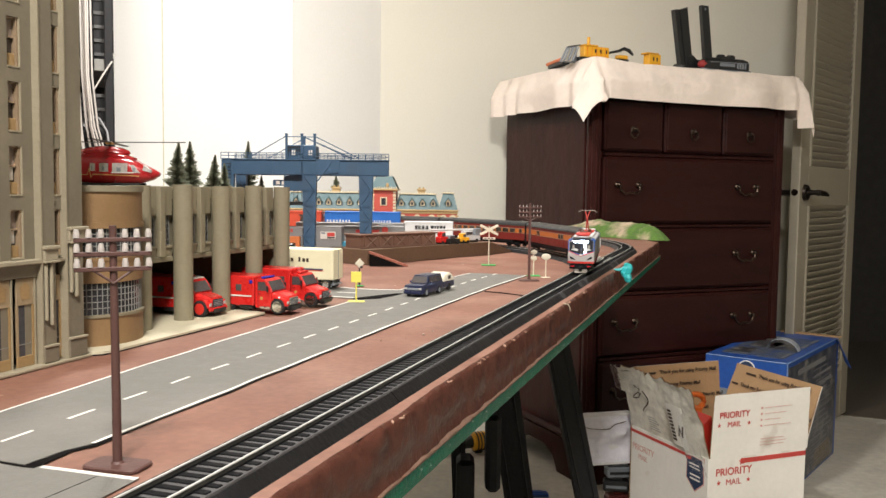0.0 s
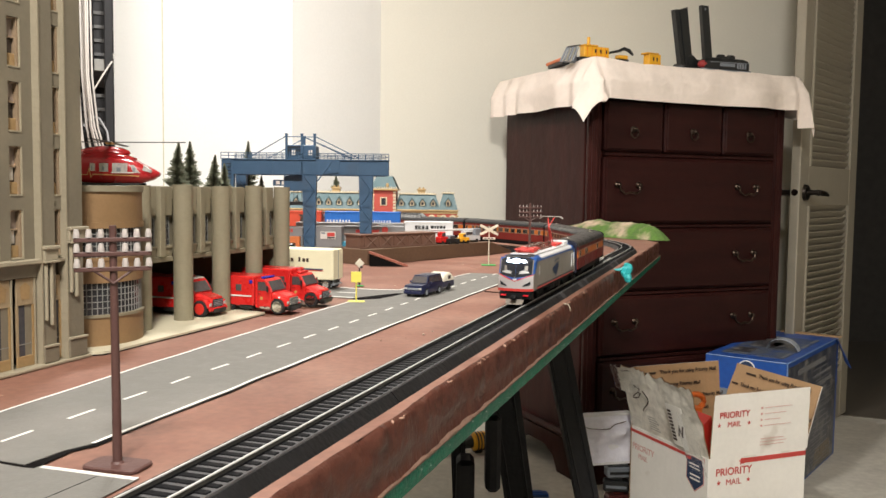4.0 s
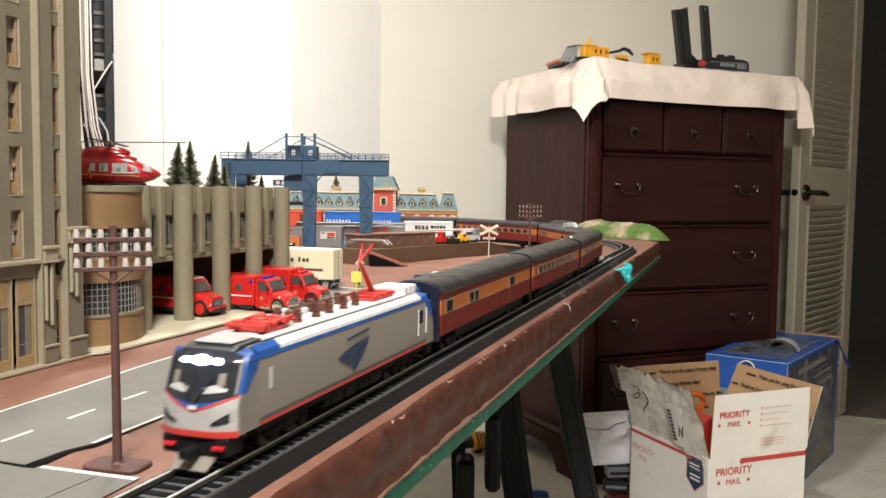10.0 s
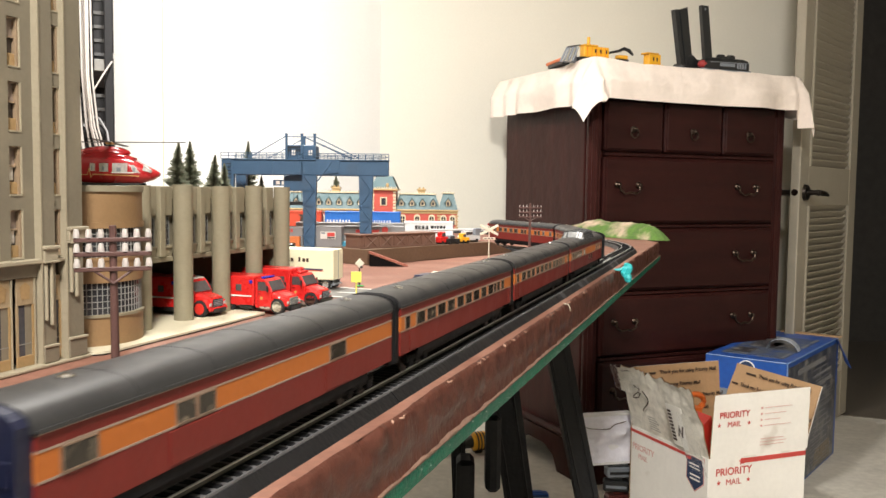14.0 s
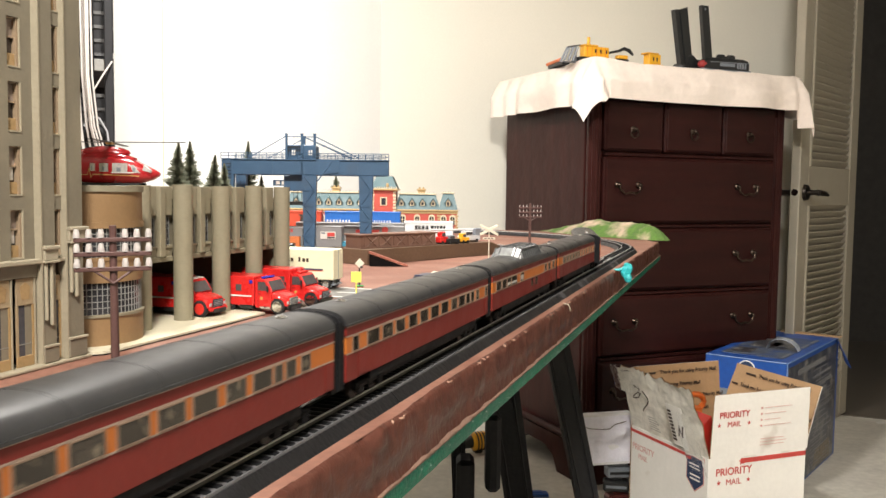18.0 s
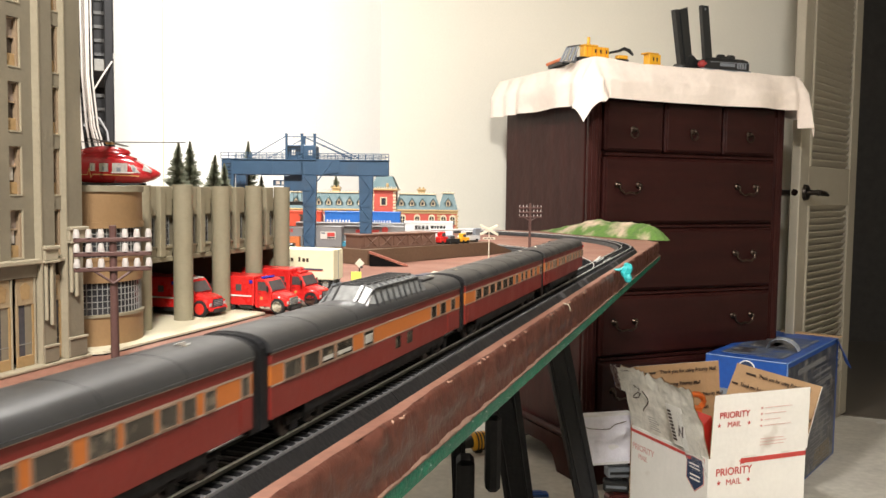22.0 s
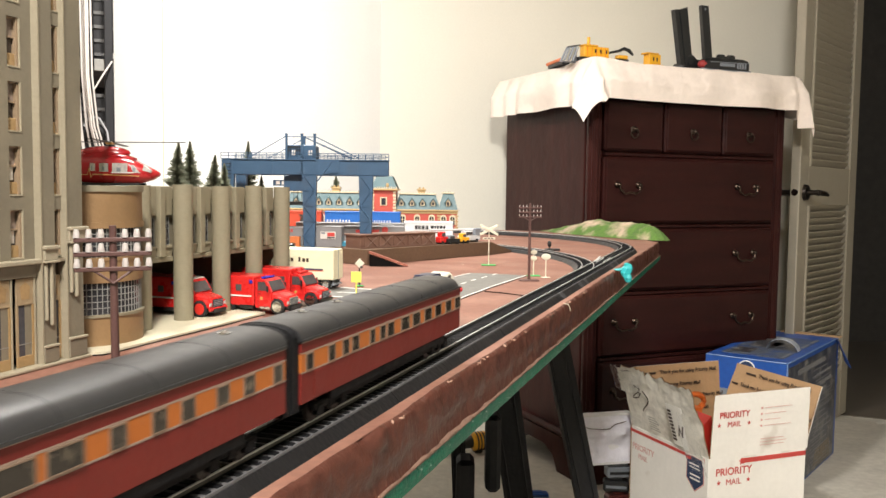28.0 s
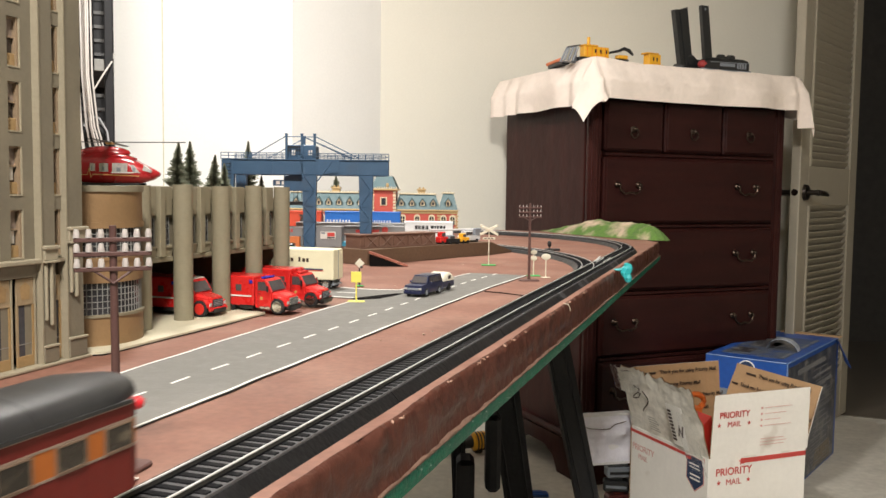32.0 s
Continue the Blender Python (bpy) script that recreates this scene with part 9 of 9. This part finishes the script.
wing(-0.420, -0.190, 0.1020, 0.0560, (-0.392, -0.362, -0.332, -0.306, -0.278, -0.250, -0.222))
wing(-0.128, -0.012, 0.1000, 0.0560, (-0.112, -0.084, -0.056, -0.028))
wing(-0.012, 0.036, 0.1035, 0.0560, (0.012,), 0.12, -0.006)
tw = part("tower", Mesh().box(-0.190, -0.128, -0.010, 0.11, 0.0, 0.1100), BRICK, sta, "red brick tower")
for x in (-0.188, -0.130):
    for k in range(13):
        part("quoin", Mesh().box(x - 0.0035 - 0.001 * (k % 2), x + 0.0035 + 0.001 * (k % 2), -0.0118, -0.010, 0.004 + 0.0082 * k, 0.0095 + 0.0082 * k), IVORY, tw)
part("tower_window", Mesh().box(-0.168, -0.150, -0.0115, -0.010, 0.070, 0.092, 0.0003), IVORY, tw)
part("tower_pane", Mesh().box(-0.165, -0.153, -0.0120, -0.0112, 0.072, 0.090), DARK_GLASS, tw)
part("tower_cornice", Mesh().box(-0.197, -0.121, -0.017, 0.117, 0.1100, 0.1150, 0.001), BUFF, tw)
for k in range(12):
    part("bracket", Mesh().box(-0.195 + 0.0062 * k, -0.1925 + 0.0062 * k, -0.0165, -0.012, 0.1150, 0.1195), IVORY, tw)
part("tower_roof", Mesh().loft([[(-0.194, -0.014, 0.1152), (-0.124, -0.014, 0.1152), (-0.124, 0.114, 0.1152), (-0.194, 0.114, 0.1152)], [(-0.180, 0.010, 0.1480), (-0.138, 0.010, 0.1480), (-0.138, 0.09, 0.1480), (-0.180, 0.09, 0.1480)]]), TEAL_ROOF, tw, "steep teal tower roof")
part("tower_finial", Mesh().ball(-0.149, -0.012, 0.1235, 0.0040, 0.003, 0.0065, 10, 6), BUFF, tw)
for x, zt, zb in ((-0.290, 0.1180, 0.100), (-0.060, 0.1160, 0.098)):
    ch = part("chimney", Mesh().box(x - 0.010, x + 0.010, 0.03, 0.05, zb, zt, 0.0006), BUFF, sta, "buff chimney")
    part("chimney_cap", Mesh().box(x - 0.0125, x + 0.0125, 0.0275, 0.0525, zt - 0.005, zt - 0.001, 0.0006), BUFF, ch)
    for k in (-0.005, 0.005):
        part("chimney_pot", Mesh().cyl(x + k, 0.04, zt - 0.001, zt + 0.004, 0.0025, 8), BUFF, ch)

# ---------- pine trees ----------
NEEDLE = mat("dark_green_needles", (0.135, 0.150, 0.100), 0.8, vary=0.4, scale=90, bump=0.2, second=(0.28, 0.28, 0.20), amount=0.4, stain=160)
TRUNK = mat("brown_wire_trunk", (0.07, 0.045, 0.03), 0.8)


def pine(r, f, height, width, top, seed, lean=0.0):
    """A bottle-brush model pine whose tip is at the height top."""
    rng = random.Random(seed)
    z0, width = top - height, width * 1.18
    th = thing("pine_tree", facing(r, f, TZ) @ pose(0, 0, 0, 0, lean, 0), "small dark green bottle-brush model pine", "tree", "model pine trees")
    part("trunk", Mesh().tube([(0, 0, 0), (0, 0, top - TZ)], [0.0022, 0.0005], 6), TRUNK, th)
    m = Mesh()
    n = 1500
    for k in range(n):
        t = rng.random() ** 0.75
        a = rng.random() * 2 * math.pi
        z = z0 - TZ + height * t
        rad = width * (1 - t) * (0.55 + 0.60 * rng.random()) * (0.74 + 0.26 * math.sin(t * 34 + 3 * math.sin(a))) + 0.0009
        tip = Vector((rad * math.cos(a), rad * math.sin(a), z + rad * 0.22 * (rng.random() - 0.2)))
        side = Vector((-math.sin(a), math.cos(a), 0)) * (0.0010 + 0.0007 * rng.random())
        inn = Vector((0.12 * tip.x, 0.12 * tip.y, z - 0.001))
        upv = Vector((0, 0, 0.0011))
        m.add([inn - side * 0.3, tip * 0.0 + inn + side * 0.3, tip + side * 0.4, tip - side * 0.4, inn + upv, tip + upv * 0.7], [(0, 1, 2, 3), (0, 4, 5, 3), (1, 2, 5, 4)])
    part("needles", m, NEEDLE, th, "dark bristly needles")
    return th


pine(-0.3455, 1.10, 0.068, 0.0185, 1.0150, 1, 3)
pine(-0.3280, 1.12, 0.068, 0.0175, 1.0170, 2)
pine(-0.3530, 1.30, 0.064, 0.0180, 1.0070, 3, 3.5)
pine(-0.3370, 1.33, 0.060, 0.0160, 0.9950, 4)
pine(-0.3320, 1.47, 0.105, 0.0250, 1.0369, 5)
pine(-0.3080, 1.462, 0.045, 0.0100, 0.9785, 6)
pine(-0.3050, 2.45, 0.085, 0.0300, 0.9955, 7)

# ---------- hill at the far corner ----------
GRASS = mat("bright_green_scenery", (0.068, 0.135, 0.022), 0.85, vary=0.45, scale=60, bump=0.6, second=(0.40, 0.30, 0.22), amount=0.51, stain=18)
a_, b_ = Vector((-0.515, 2.415)), Vector((-0.178, 2.064))
hill_rows = []
d_ = (b_ - a_)
n_ = Vector((d_.y, -d_.x)).normalized()
for i in range(61):
    t = i / 60
    c = a_ + d_ * t
    hgt = 0.041 * (min(1, t * 2.3) ** 0.8) * (1 if t < 0.84 else max(0.0, 1 - ((t - 0.84) / 0.16) ** 2.2)) * (0.90 + 0.10 * noise.noise((t * 4, 0, 4)))
    half = 0.012 + 0.055 * math.sin(math.pi * min(1, 0.15 + t * 0.85)) ** 0.6
    line = []
    for j in range(25):
        v = -1 + 2 * j / 24
        w = max(0.0, 1 - abs(v) ** 1.8)
        rock = 0.0045 * noise.noise((t * 12, v * 2.6, 1)) + 0.0025 * noise.noise((t * 40, v * 7, 3))
        q = c - n_ * (0.045 + half * v)
        line.append((q.x, q.y, TZ + 0.0008 + hgt * w + rock * w))
    hill_rows.append(line)
single("hill", Mesh().loft(hill_rows, closed=False), GRASS, "green model hillside with pale rock faces", "hill", smooth=True, angle=70)

# ---------- teal clip on the table edge ----------
TEAL_CLOTH = mat("teal_plastic", (0.02, 0.36, 0.38), 0.45, vary=0.2, scale=120, bump=0.3)
clip_ = thing("teal_toy_figure", facing(0.2625, 1.235, TZ), "teal plastic toy hanging over the table edge", "toy")
part("back_fold", Mesh().ball(0.001, 0, 0.002, 0.0088, 0.007, 0.0105, 7, 5).warp(lambda x, y, z: (x + 0.25 * z, y, z)), TEAL_CLOTH, clip_)
part("lower_fold", Mesh().ball(0.003, -0.004, -0.0085, 0.0060, 0.0055, 0.0075, 6, 4), TEAL_CLOTH, clip_)
part("lower_fold", Mesh().ball(-0.003, -0.004, -0.0070, 0.0036, 0.0045, 0.0080, 5, 4).warp(lambda x, y, z: (x - 0.3 * z, y, z)), TEAL_CLOTH, clip_)
part("tail", Mesh().tube([(-0.003, 0.002, 0.0035), (-0.010, 0.002, 0.0025), (-0.0165, 0.001, 0.0030)], [0.0030, 0.0022, 0.0010], 8), TEAL_CLOTH, clip_, smooth=True)
part("crest", Mesh().box(-0.0035, 0.0035, -0.004, 0.004, 0.006, 0.0130, 0.0015).turn(pose(0, 0, 0, 0, 8, 0)), TEAL_CLOTH, clip_)
chipm = Mesh().tube([(fascia_x(0.872) - 0.004, 0.868, TZ + 0.0005), (fascia_x(0.872), 0.873, TZ - 0.001), (fascia_x(0.872) + 0.0015, 0.876, TZ - 0.006), (fascia_x(0.872) + 0.001, 0.878, TZ - 0.009)], 0.00045, 6)
single("loose_thread", chipm, SIGN_WHITE, "pale thread stuck to the foam edge", "debris")

# ---------- scraps of paper on the floor ----------
SCRAP = mat("white_paper_scrap", (0.62, 0.60, 0.56), 0.8, vary=0.1, scale=60)
for x, y, w, turn_ in ((0.593, 4.121, 0.030, 20), (0.623, 4.083, 0.024, -15), (0.627, 3.987, 0.028, 40)):
    flake = Mesh().prism([(-w, -w * 0.4), (w * 0.8, -w * 0.5), (w, w * 0.2), (w * 0.1, w * 0.5), (-w * 0.7, w * 0.3)], 0.0, 0.002, "z")
    scrap = single("paper_scrap", flake, SCRAP, "small white scrap of paper lying on the concrete floor", "debris")
    scrap.matrix_basis = pose(x, y, 0.0005, 0, 0, turn_)

# ---------- dark rack with cables ----------
RACK = mat("black_rack_metal", (0.012, 0.012, 0.013), 0.6, vary=0.25, scale=10, bump=0.03, spec=0.2)
CABLE = mat("white_cable", (0.36, 0.335, 0.31), 0.45, vary=0.06, scale=30)
RACK_POSE = facing(-0.815, 2.15, 0.0, 20.8)
rack = thing("equipment_rack", RACK_POSE, "black open rack with shelves of equipment", "rack")
part("back_board", Mesh().box(-0.75, 0.0, 0.50, 0.52, 0.0, 2.4), RACK, rack, "dark back board")
for x in (-0.30, -0.012):
    part("upright", Mesh().box(x - 0.010, x + 0.010, 0.0, 0.02, 0.0, 2.3, 0.002), RACK, rack)
SHELF = mat("grey_shelf", (0.05, 0.05, 0.048), 0.6, bump=0.03)
for z in (0.55, 0.905, 1.245, 1.55, 1.9):
    part("shelf", Mesh().box(-0.60, 0.0, 0.02, 0.45, z, z + 0.018, 0.002), SHELF, rack, "grey shelf")
for z, h in ((0.925, 0.30), (1.265, 0.22), (1.57, 0.2)):
    part("equipment_case", Mesh().box(-0.55, -0.002, 0.05, 0.40, z, z + h * (0.80 if z > 1.2 else 0.86), 0.004), RACK, rack, "dark equipment case")
for z, h in ((0.925, 0.30), (1.265, 0.22), (1.57, 0.2)):
    for k in range(int(h / 0.034)):
        part("vent_slot", Mesh().box(-0.090, -0.010, 0.046, 0.050, z + 0.016 + 0.034 * k, z + 0.024 + 0.034 * k), mat("grey_vent_edge", (0.030, 0.030, 0.032), 0.4) if k == 0 else SHELF, rack)
    part("case_handle", Mesh().tube([(-0.018, 0.05, z + 0.05), (-0.018, 0.026, z + 0.06), (-0.018, 0.026, z + h - 0.06), (-0.018, 0.05, z + h - 0.05)], 0.004, 8), RACK, rack, smooth=True)
for z in (0.905, 1.245, 1.55):
    part("shelf_lip", Mesh().box(-0.60, 0.0, 0.012, 0.020, z - 0.006, z + 0.024, 0.002), mat("pale_shelf_edge", (0.16, 0.155, 0.14), 0.5), rack, "pale worn shelf edge")
part("case_ring", Mesh().tube([(-0.05 + 0.035 * math.cos(a), 0.030, 1.03 + 0.075 * math.sin(a)) for a in [radians(-60 + 15 * k) for k in range(18)]], 0.006, 8), RACK, rack, smooth=True)
part("blue_lamp", Mesh().box(-0.030, -0.022, 0.044, 0.05, 0.985, 1.06), mat("dull_blue_panel", (0.03, 0.05, 0.10), 0.3), rack)
part("brace_bar", Mesh().tube([(-0.050, -0.02, 2.0), (-0.050, -0.02, 1.2), (-0.045, -0.02, 1.0), (-0.030, -0.02, 0.86)], 0.005, 8), RACK, rack, smooth=True)
rng = random.Random(5)
for k in range(11):
    x0 = -0.100 + 0.0044 * k + 0.005 * rng.random()
    y0 = -0.04 - 0.03 * rng.random()
    drift = 0.045 * (k / 10) + 0.02 * rng.random() - 0.008
    pts = [(x0 - 0.004, y0, 2.3), (x0, y0, 1.6), (x0 + 0.002 * rng.random(), y0, 1.38), (x0 + 0.002, y0, 1.22), (x0 + 0.004 + drift * 0.2, y0, 1.10), (x0 + 0.006 + drift * 0.6, y0, 1.02), (x0 + 0.010 + drift * 1.0, y0, 0.93), (x0 + 0.012 + drift * 1.1, y0, 0.86)]
    single("cable", Mesh().tube(pts, 0.0023, 7), CABLE, "white cable hanging in a bundle", "cable", "hanging cables", smooth=True, m=RACK_POSE)
single("cable", Mesh().tube([(-0.045, -0.04, 1.19), (-0.02, -0.03, 1.235), (-0.005, 0.0, 1.262), (0.0, 0.06, 1.29)], 0.0022, 7), CABLE, "white cable crossing the rack", "cable", "hanging cables", smooth=True, m=RACK_POSE)
single("cable", Mesh().tube([(-0.070, -0.04, 1.10), (-0.055, -0.04, 1.125), (-0.035, -0.04, 1.12), (-0.018, -0.04, 1.09), (-0.012, -0.04, 1.04)], 0.0026, 7), mat("grey_cable", (0.25, 0.25, 0.26), 0.5), "grey cable looped over the rack", "cable", "hanging cables", smooth=True, m=RACK_POSE)


motions()
